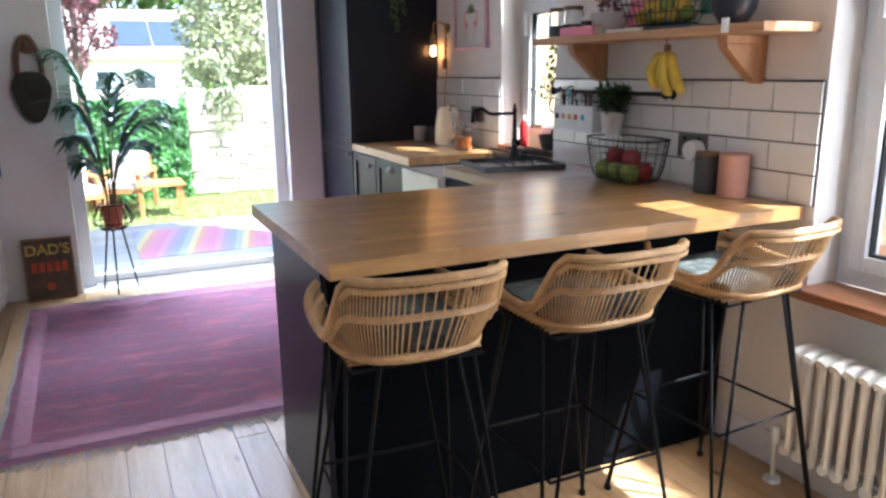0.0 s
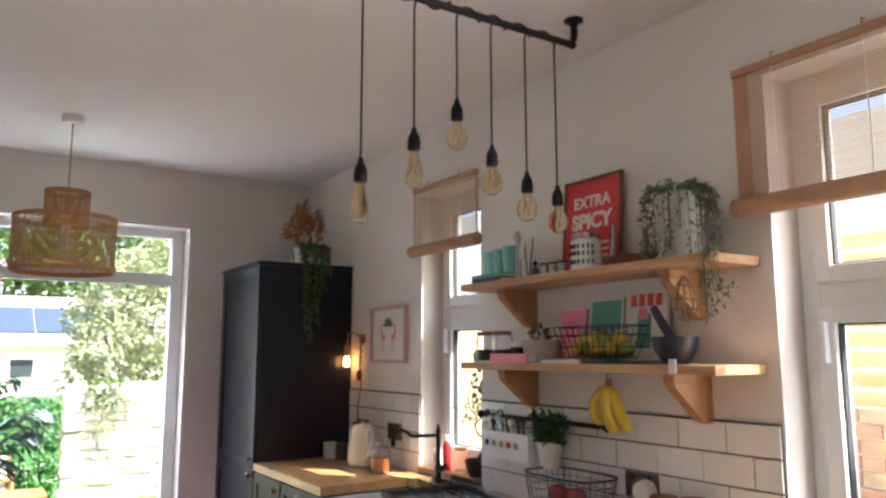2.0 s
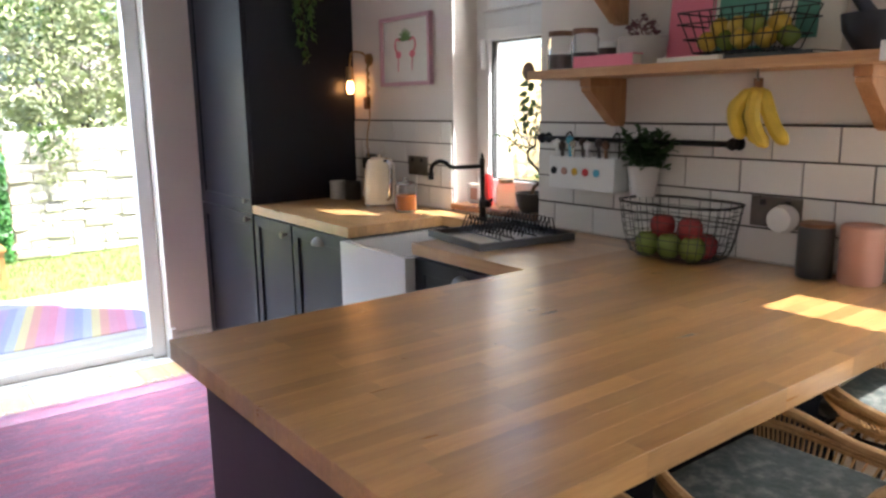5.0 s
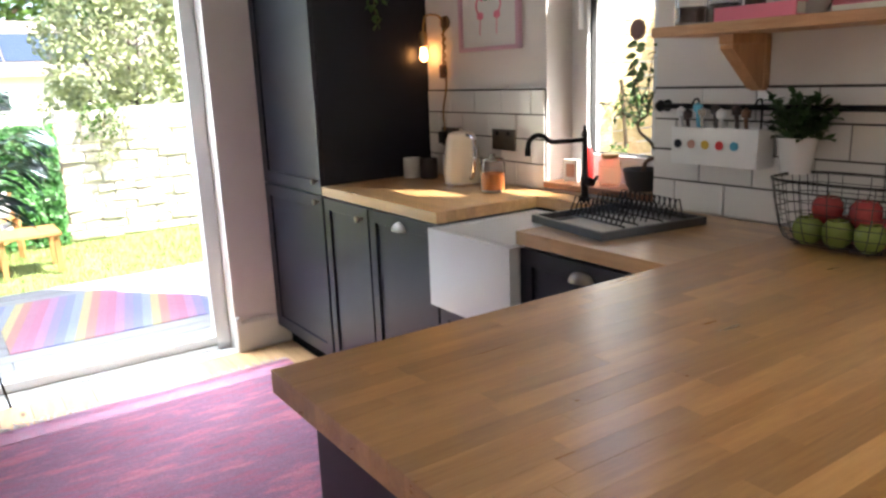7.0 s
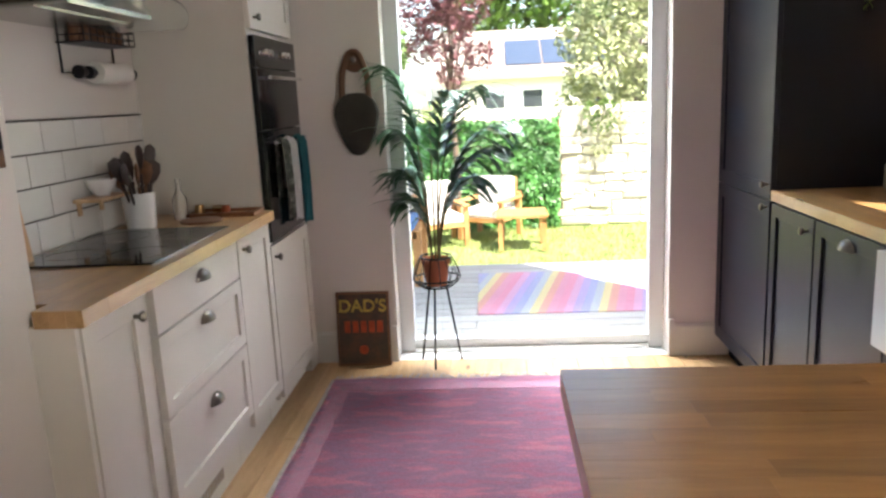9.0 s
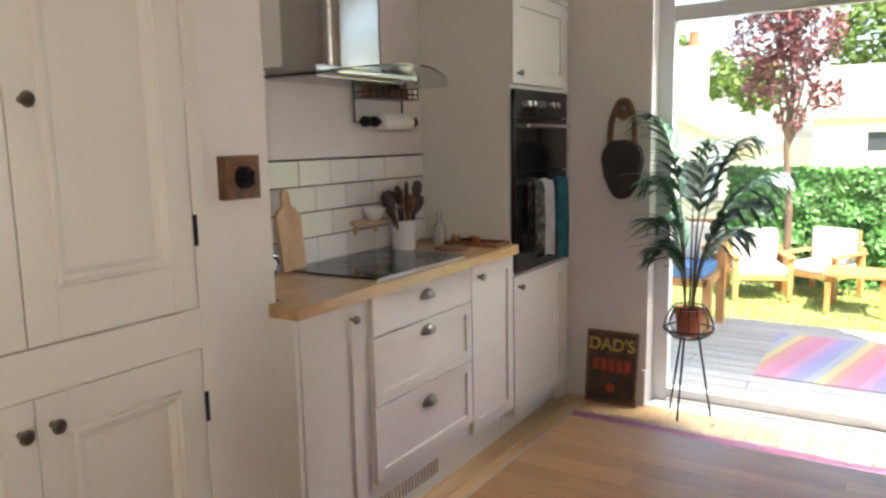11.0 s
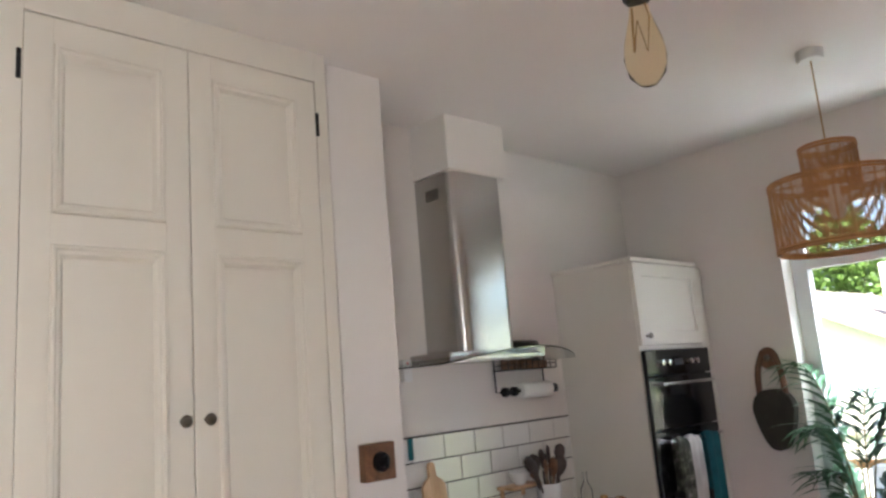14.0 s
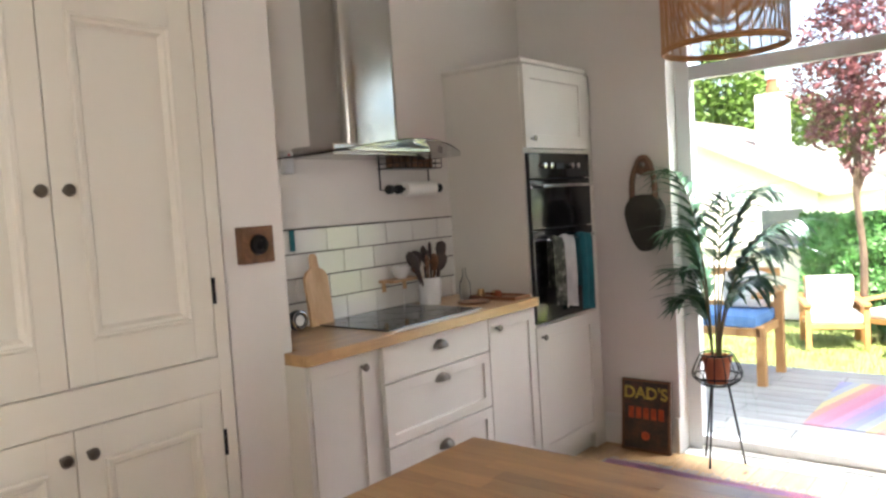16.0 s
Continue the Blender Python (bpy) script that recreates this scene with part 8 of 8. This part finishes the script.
def garden_wall():
    root = thing("stone_wall", (2.6, 10.45, GZ), "", "")
    root["kind"] = K
    x0, x1, zt = 1.48, 4.6, 1.10
    part("core", boxes(((x0 + 0.02, 10.36, GZ - 0.05), (x1, 10.66, zt - 0.05))), "mortar", root)
    rnd = random.Random(9)
    z = GZ
    meshes = []
    for k in range(10):
        w, h = 0.14 + 0.03 * k, 0.07 + 0.012 * (k % 5)
        bm = bmesh.new()
        bmesh.ops.create_cube(bm, size=1.0)
        bmesh.ops.scale(bm, vec=(w, 0.12, h), verts=bm.verts)
        bmesh.ops.bevel(bm, geom=bm.edges[:], offset=0.016, segments=1, affect="EDGES")
        for v in bm.verts:
            v.co += Vector((rnd.uniform(-1, 1), rnd.uniform(-1, 1), rnd.uniform(-1, 1))) * 0.007
        me = bpy.data.meshes.new("stone")
        bm.to_mesh(me)
        bm.free()
        me.materials.append(M["stone"])
        meshes.append((w, h, me))
    while z < zt - 0.03:
        rowh = rnd.uniform(0.075, 0.125)
        x = x0 + rnd.uniform(-0.03, 0.0)
        while x < x1:
            w, h, me = rnd.choice(meshes)
            ob = new("stone", me)
            ob.parent = root
            ob.location = Vector((x + w / 2, 10.385 + rnd.uniform(-0.02, 0.012), z + rowh / 2 + rnd.uniform(-0.014, 0.014))) - ORIGIN[root]
            ob.scale = (1, 1, (rowh - 0.005) / h)
            ob.rotation_euler = (0, rnd.uniform(-0.09, 0.09), 0)
            x += w + 0.004
        z += rowh
    v, f = leaf_cloud([(2.02, 10.26, 0.95, 0.20), (1.93, 10.24, 0.72, 0.15), (2.15, 10.28, 1.08, 0.15)], 420, 0.025, 61, 1.0)
    pl = thing("wall_creeper", (2.0, 10.25, 0.6), "green creeper growing over the pale stone wall", "plant")
    raw_part("leaves", v, f, "olive_leaf", pl, kind="stuff")
    # ivy screen
    iv = thing("ivy_screen", (0.6, 10.45, GZ), "dense green ivy hedge screen beside the stone wall", "hedge")
    part("post_frame", boxes(((1.40, 10.30, GZ), (1.465, 10.42, 1.05)), ((-0.35, 10.36, GZ), (1.40, 10.40, 1.02))), "brown_wood", iv)
    rnd = random.Random(77)
    verts, faces = [], []
    for _ in range(9000):
        x, z = rnd.uniform(-0.35, 1.45), rnd.uniform(GZ, 1.05)
        y = 10.30 - 0.09 * (0.5 + noise.noise((x * 4, z * 4, 3))) + rnd.uniform(-0.03, 0.03)
        a = Vector((rnd.gauss(0, 0.6), rnd.gauss(-0.4, 0.4), rnd.gauss(-0.5, 0.6))).normalized()
        b = a.cross(Vector((rnd.gauss(0, 0.4), -1, rnd.gauss(0.4, 0.4)))).normalized()
        s = rnd.uniform(0.022, 0.042)
        p = Vector((x, y, z))
        k = len(verts)
        verts += [p - a * s, p + b * s * 0.7, p + a * s, p - b * s * 0.7]
        faces.append((k, k + 1, k + 2, k + 3))
    raw_part("leaves", verts, faces, "ivy", iv, kind="stuff")


def armchair(label):
    root = thing("garden_armchair", (0, 0, 0), label, "garden chair", "garden armchairs on the lawn")
    for sx in (-0.30, 0.30):
        for sy in (-0.28, 0.30):
            part("leg", boxes(((sx - 0.03, sy - 0.03, 0), (sx + 0.03, sy + 0.03, 0.30 if sy < 0 else 0.58)), bevel=0.004), "teak", root)
        part("arm", boxes(((sx - 0.045, -0.34, 0.50), (sx + 0.045, 0.34, 0.53)), bevel=0.005), "teak", root)
        part("arm_post", boxes(((sx - 0.03, -0.31, 0.30), (sx + 0.03, -0.25, 0.50))), "teak", root)
    part("seat_frame", boxes(((-0.30, -0.30, 0.24), (0.30, 0.32, 0.30)), bevel=0.004), "teak", root)
    bm = bmesh.new()
    for k in range(7):
        x = -0.25 + 0.5 * k / 6
        add_box(bm, (x - 0.02, 0.30, 0.30), (x + 0.02, 0.33, 0.78))
    part("back_slats", bm, "teak", root)
    part("seat_cushion", boxes(((-0.27, -0.30, 0.302), (0.27, 0.26, 0.41)), bevel=0.03), "white_cloth", root, smooth=True)
    part("back_cushion", boxes(((-0.26, 0.17, 0.41), (0.26, 0.29, 0.80)), bevel=0.04), "white_cloth", root, smooth=True)
    return root


def garden_furniture():
    a = armchair("teak garden armchair with white cushions on the lawn")
    a.matrix_basis = pose(0.66, 9.75, GZ, 0, 0, -25) @ Matrix.Scale(0.8, 4)
    copy_thing(a, pose(0.12, 9.45, GZ, 0, 0, 20))
    t = thing("garden_table", (1.05, 9.0, GZ), "low square slatted teak coffee table on the lawn", "table")
    for sx in (-0.21, 0.21):
        for sy in (-0.2, 0.2):
            part("leg", boxes(((0.98 + sx - 0.022, 9.15 + sy - 0.022, GZ), (0.98 + sx + 0.022, 9.15 + sy + 0.022, 0.16))), "teak", t)
    part("top", boxes(*[((0.98 - 0.25, 9.15 - 0.25 + k * 0.072, 0.16), (0.98 + 0.25, 9.15 - 0.25 + k * 0.072 + 0.06, 0.185)) for k in range(7)]), "teak", t)
    b = thing("garden_bench", (-0.3, 7.45, -0.02), "wooden garden bench with a blue seat cushion on the deck", "bench")
    for x in (0.155, -1.15):
        part("leg", boxes(((x - 0.03, 7.54, -0.019), (x + 0.03, 7.60, 0.62)), bevel=0.004), "teak", b)
        part("leg", boxes(((x - 0.03, 7.08, -0.019), (x + 0.03, 7.14, 0.40)), bevel=0.004), "teak", b)
        part("arm", boxes(((x - 0.04, 7.05, 0.60), (x + 0.04, 7.63, 0.63)), bevel=0.004), "teak", b)
    part("seat_frame", boxes(((-1.15, 7.08, 0.33), (0.155, 7.60, 0.385))), "teak", b)
    part("seat_cushion", boxes(((-1.10, 7.10, 0.386), (0.13, 7.56, 0.47)), bevel=0.02), "blue_cloth", b, smooth=True)
    part("back_rail", boxes(((-1.15, 7.60, 0.70), (0.155, 7.63, 0.76)), ((-1.15, 7.60, 0.45), (0.155, 7.63, 0.50))), "teak", b)
    c = thing("bench_cushion", (-0.05, 7.45, 0.47), "pale blue-grey scatter cushion on the bench", "cushion")
    part("pillow", boxes(((-0.22, 7.42, 0.471), (0.10, 7.56, 0.75)), bevel=0.06), "grey_pot", c, smooth=True)


def house_far():
    h = thing("house", (2.0, 21, GZ), "pale outbuilding with a grey roof and solar panels beyond the garden", "house")
    x0, x1, y0 = -0.5, 5.5, 20.0
    part("wall", boxes(((x0, y0, GZ), (x1, y0 + 4, 1.72))), "render_white", h)
    part("roof", prism([(y0 - 0.25, 1.68), (y0 + 2.0, 2.85), (y0 + 4.25, 1.68), (y0 + 4.25, 1.78), (y0 + 2.0, 2.97), (y0 - 0.25, 1.78)], "x", x0 - 0.2, x1 + 0.2), "pale_roof", h)
    sl = math.atan2(1.19, 2.25)
    for i in range(3):
        for j in range(1):
            t = Matrix.Translation((1.05 + i * 0.90, y0 + 0.15, 1.995)) @ Matrix.Rotation(sl, 4, "X")
            part("solar_panel", boxes(((0, 0, 0), (0.86, 1.35, 0.03)), turn=t), "solar", h)
    for x in (0.5, 1.4, 2.9, 4.0):
        w = part("window", boxes(((x, y0 - 0.03, 0.95), (x + 0.55, y0 - 0.001, 1.45))), "upvc", h)
        part("pane", boxes(((x + 0.05, y0 - 0.036, 1.0), (x + 0.50, y0 - 0.031, 1.40))), "dark_glass", w)
    n = thing("house", (-4, 15, GZ), "white rendered neighbouring house with a pale gabled roof and chimney", "house")
    part("wall", prism([(-7.5, GZ), (-0.9, GZ), (-0.9, 1.25), (-3.6, 2.55), (-7.5, 1.25)], "y", 13.6, 19), "render_white", n)
    part("roof", prism([(-0.72, 1.16), (-3.6, 2.56), (-7.7, 1.12), (-7.7, 1.22), (-3.6, 2.68), (-0.72, 1.28)], "y", 13.4, 19.2), "pale_roof", n)
    part("chimney", boxes(((-2.3, 15.5, 1.8), (-1.85, 16.0, 2.95))), "render_white", n)
    part("chimney_pot", lathe([(0.08, 0), (0.10, 0.02), (0.08, 0.25), (0.10, 0.27), (0, 0.27)], (-2.07, 15.75, 2.95), 14), "terracotta", n)
    for x in (-1.75, -3.6, -5.4):
        w = part("window", boxes(((x, 13.57, 0.35), (x + 0.7, 13.599, 1.05))), "upvc", n)
        part("pane", boxes(((x + 0.06, 13.56, 0.41), (x + 0.64, 13.569, 0.99))), "dark_glass", w)
    s = thing("white_fence", (-2.2, 10.8, GZ), "white painted boundary wall at the end of the lawn", "wall")
    part("panel", boxes(((-5.0, 10.7, GZ), (-0.37, 10.85, 0.62)), bevel=0.01), "render_white", s)
    part("coping", boxes(((-5.0, 10.66, 0.621), (-0.37, 10.89, 0.66)), bevel=0.006), "stone", s)


def side_wall():
    """The brick wall across the side passage, with slatted fence on top."""
    root = thing("brick_wall", (4.1, 2.5, GZ), "", "")
    root["kind"] = K
    x = 4.10
    part("core", boxes(((x + 0.012, -1.5, GZ - 0.05), (x + 0.22, 4.4, 1.24))), "mortar", root)
    meshes = []
    for L, mt in ((0.215, "brick"), (0.1025, "brick"), (0.215, "brick_yellow"), (0.1025, "brick_yellow")):
        bm = boxes(((0, 0, 0), (0.10, L, 0.065)), bevel=0.004)
        me = bpy.data.meshes.new("brick")
        bm.to_mesh(me)
        bm.free()
        me.materials.append(M[mt])
        meshes.append((L, me))
    rnd = random.Random(14)
    z, r, count = GZ, 0, 0
    far_v = bmesh.new()
    while z < 1.21:
        y = 1.35 - (0.1125 if r % 2 else 0)
        hdr = r % 4 == 3
        while y < 4.35:
            L, me = meshes[(1 if hdr else 0) + (2 if rnd.random() < (0.8 if z < 0.6 else 0.35) else 0)]
            if 1.6 < y < 4.2 and z > 0.0:
                ob = new("brick", me)
                ob.parent = root
                ob.location = Vector((x + rnd.uniform(-0.002, 0.003), y, z)) - ORIGIN[root]
            else:
                add_box(far_v, (x, y, z), (x + 0.1, y + L, z + 0.065))
            y += L + 0.010
            count += 1
        z += 0.075
        r += 1
    part("far_bricks", far_v, "brick", root, kind="stuff")
    fe = thing("slatted_fence", (4.15, 2.5, 1.24), "yellow-brown horizontal slatted timber fence on top of the brick wall", "fence")
    z = 1.25
    k = 0
    while z < 2.10:
        part("slat", boxes(((x + 0.04, -0.5, z), (x + 0.06, 4.42, z + 0.075)), bevel=0.003), "fence_wood", fe)
        z += 0.098
        k += 1
    for y in (-0.4, 1.2, 2.9, 4.33):
        part("post", boxes(((x + 0.061, y, 1.24), (x + 0.13, y + 0.07, 2.12))), "fence_wood", fe)
    f2 = thing("side_fence", (4.1, 5.6, GZ), "pale yellow slatted timber fence across the far end of the passage", "fence")
    z = GZ + 0.05
    while z < 1.75:
        part("slat", boxes(((3.10, 5.60, z), (5.55, 5.62, z + 0.088)), bevel=0.003), "fence_wood", f2)
        z += 0.096
    for px in (3.12, 3.9, 4.7, 5.45):
        part("post", boxes(((px, 5.621, GZ), (px + 0.07, 5.69, 1.78))), "fence_wood", f2)
    sb = thing("fence_shrub", (4.5, 5.45, GZ), "light green shrub growing in front of the timber fence", "shrub")
    v, f = leaf_cloud([(4.35, 5.42, 0.75, 0.12), (4.55, 5.45, 1.10, 0.13), (4.7, 5.45, 0.5, 0.18)], 420, 0.03, 91)
    raw_part("leaves", v, f, "trail_green", sb, kind="stuff")
    part("stem", tubes([[(4.5, 5.45, GZ), (4.5, 5.45, 0.6), (4.4, 5.44, 1.3)]], 0.015, 6), "bark", sb)
    slab("passage_paving", (2.72, -2.0, GZ - 0.01), (4.10, 5.8, GZ + 0.01), "grey_pot", kind=K)
    slab("neighbour_wall", (5.6, -0.5, GZ), (5.9, 9, 3.2), "render_white", kind=K)
    # Added unseen gable; its height keeps low sun through window_1 off the floor.
    slab("sun_block_gable", (5.6, -8, GZ), (5.9, -0.5, 7.7), "render_white", kind=K)

    # Unseen solid block for the upper storey, sized to throw shade on the deck.
    slab("house_upper_storey", (-3.0, -2.8, 2.95), (2.76, YF + WT, 4.65), "render_white", kind=K)


def wall_plant():
    root = thing("wall_plant", (1.94, 10.3, 0.8), "small green plant growing out of the pale stone wall", "plant")
    v, f = leaf_cloud([(1.94, 10.27, 0.98, 0.15), (1.80, 10.28, 1.10, 0.12), (1.98, 10.28, 1.16, 0.10), (1.72, 10.3, 0.92, 0.07)], 420, 0.026, 37, flat=0.8)
    raw_part("leaves", v, f, "tree_leaf", root, kind="stuff")
    part("stem", tubes([[(1.93, 10.36, 0.88), (1.92, 10.28, 0.95), (1.95, 10.27, 1.12)]], 0.008, 5), "bark", root)


garden()
wall_plant()
garden_wall()
garden_furniture()
house_far()
side_wall()
tree("purple_tree", 0.30, 9.80, GZ, 1.9, [(0.25, 9.8, 2.0, 0.30), (0.05, 9.8, 2.35, 0.35), (0.45, 9.75, 2.35, 0.32), (0.20, 9.85, 2.75, 0.40), (0.6, 9.8, 1.75, 0.16), (0.0, 9.8, 1.85, 0.16), (0.30, 9.8, 1.55, 0.15), (0.35, 9.8, 3.1, 0.35)], 5200, 0.035, "purple_leaf", "purple-leaved garden tree on the lawn", 5, r=0.04)
tree("silver_shrub_tree", 2.7, 12.6, GZ, 1.2, [(2.3, 12.5, 1.6, 0.55), (2.9, 12.6, 1.9, 0.65), (3.4, 12.6, 1.5, 0.6), (2.5, 12.7, 2.5, 0.6), (3.1, 12.7, 2.8, 0.6), (1.95, 12.6, 1.15, 0.35), (2.9, 12.4, 1.15, 0.5), (3.8, 12.6, 2.2, 0.6), (2.0, 12.8, 2.05, 0.35)], 15000, 0.045, "olive_leaf", "loose silver-green tree behind the stone wall", 6, r=0.07)
tree("garden_tree", 1.6, 29, GZ, 3.0, [(0.2, 29, 4.4, 1.3), (1.8, 29, 4.9, 1.5), (3.4, 29, 4.4, 1.4), (5.2, 29.5, 5.0, 1.6), (7.0, 29, 4.2, 1.6), (2.6, 29, 6.0, 1.4)], 9000, 0.16, "tree_leaf", "bright green tree beyond the outbuilding", 7, r=0.2)
tree("garden_tree", -6.5, 27, GZ, 2.6, [(-6.5, 27, 4.6, 1.1), (-5.6, 27, 3.7, 1.0), (-7.5, 27, 3.8, 1.1), (-4.2, 27, 3.3, 0.8), (-8.8, 27, 4.2, 1.2), (-3.0, 28, 3.0, 0.9), (-6.6, 27, 5.6, 0.7)], 8000, 0.14, "tree_leaf", "airy green tree behind the neighbouring house", 8, r=0.18)


# ---- boards, staves and tiles ----
def lay(name, rects, z, t, mat, root, piece, along):
    """Thin flush pieces as parts: rects of (x0, y0, x1, y1)."""
    cache = {}
    for x0, y0, x1, y1 in rects:
        key = (round(x1 - x0, 3), round(y1 - y0, 3))
        if key not in cache:
            bm = boxes(((0, 0, 0), (key[0], key[1], t)), bevel=0.0006)
            me = bpy.data.meshes.new(piece)
            bm.to_mesh(me)
            bm.free()
            me.materials.append(M[mat])
            cache[key] = me
        ob = new(piece, cache[key])
        ob.parent = root
        ob.location = Vector((x0, y0, z)) - ORIGIN[root]


def runs(a, b, step, seed, least=0.10):
    rnd = random.Random(seed)
    out, p = [], a
    first = True
    while p < b - 1e-6:
        q = p + round(step * rnd.choice((0.55, 0.7, 0.85, 1.0, 1.15)) * (rnd.choice((0.4, 0.7, 1)) if first else 1), 3)
        first = False
        if b - q < least:
            q = b
        out.append((p, q))
        p = q
    return out


fl = thing("floor", (0.8, 1.5, 0), "", "")
fl["kind"] = K
rects = []
k = 0
x = XL
while x < XR:
    w = min(0.128, XR - x)
    for a, b in runs(YB, YF, 2.6, 100 + k, 0.6):
        rects.append((x + 0.0012, a + 0.001, x + w - 0.0012, b - 0.001))
    x += 0.128
    k += 1
lay("floor", rects, -0.0215, 0.0215, "floor", fl, "floor_board", "y")

pw = thing("peninsula_worktop", (1.6, 2.5, 0.88), "long oiled oak block breakfast bar worktop above near-black panels", "worktop")
rects = []
for r in range(22):
    y = 2.035 + r * 0.905 / 22
    for a, b in runs(0.832, XR - 0.013, 0.42, 300 + r):
        rects.append((a, y, b - 0.0003, y + 0.905 / 22 - 0.0003))
lay("peninsula", rects, 0.88, 0.04, "stave_x", pw, "stave", "x")
sw = thing("sink_worktop", (2.1, 3.9, 0.88), "oiled oak block worktop running round the white sink", "worktop")
rects = []
n = 14
for r in range(n):
    x0 = 1.81 + r * 0.577 / n
    x1 = x0 + 0.577 / n
    spans = [(2.9405, 3.49), (3.908, 4.808)] if x0 < 2.23 else [(2.9405, 4.808)]
    for j, (a, b) in enumerate(spans):
        for c, d in runs(a, b, 0.40, 500 + r * 3 + j):
            rects.append((x0, c, x1 - 0.0003, d - 0.0003))
lay("sink", rects, 0.88, 0.04, "stave_y", sw, "stave", "y")
hw = thing("hob_worktop", (-0.4, 4.0, 0.88), "oiled oak block worktop round the black induction hob", "worktop")
rects = []
n = 13
for r in range(n):
    x1 = -0.158 - r * 0.497 / n
    x0 = x1 - 0.497 / n
    for c, d in runs(3.34 if x0 > -0.303 else 3.40, 4.765, 0.40, 700 + r):
        rects.append((x0 + 0.0003, c, x1, d - 0.0003))
lay("hob", rects, 0.88, 0.04, "stave_y", hw, "stave", "y")

tile_field("tiled_splashback", XR, -1, 2.012, 3.472, 1.306, 0.921, 2.012 + 0.0)
tile_field("tiled_splashback", XR, -1, 4.002, 4.808, 1.306, 0.921, 4.08)
tile_field("tiled_splashback", XL, 1, 3.40, 4.766, 1.322, 0.921, 3.725)
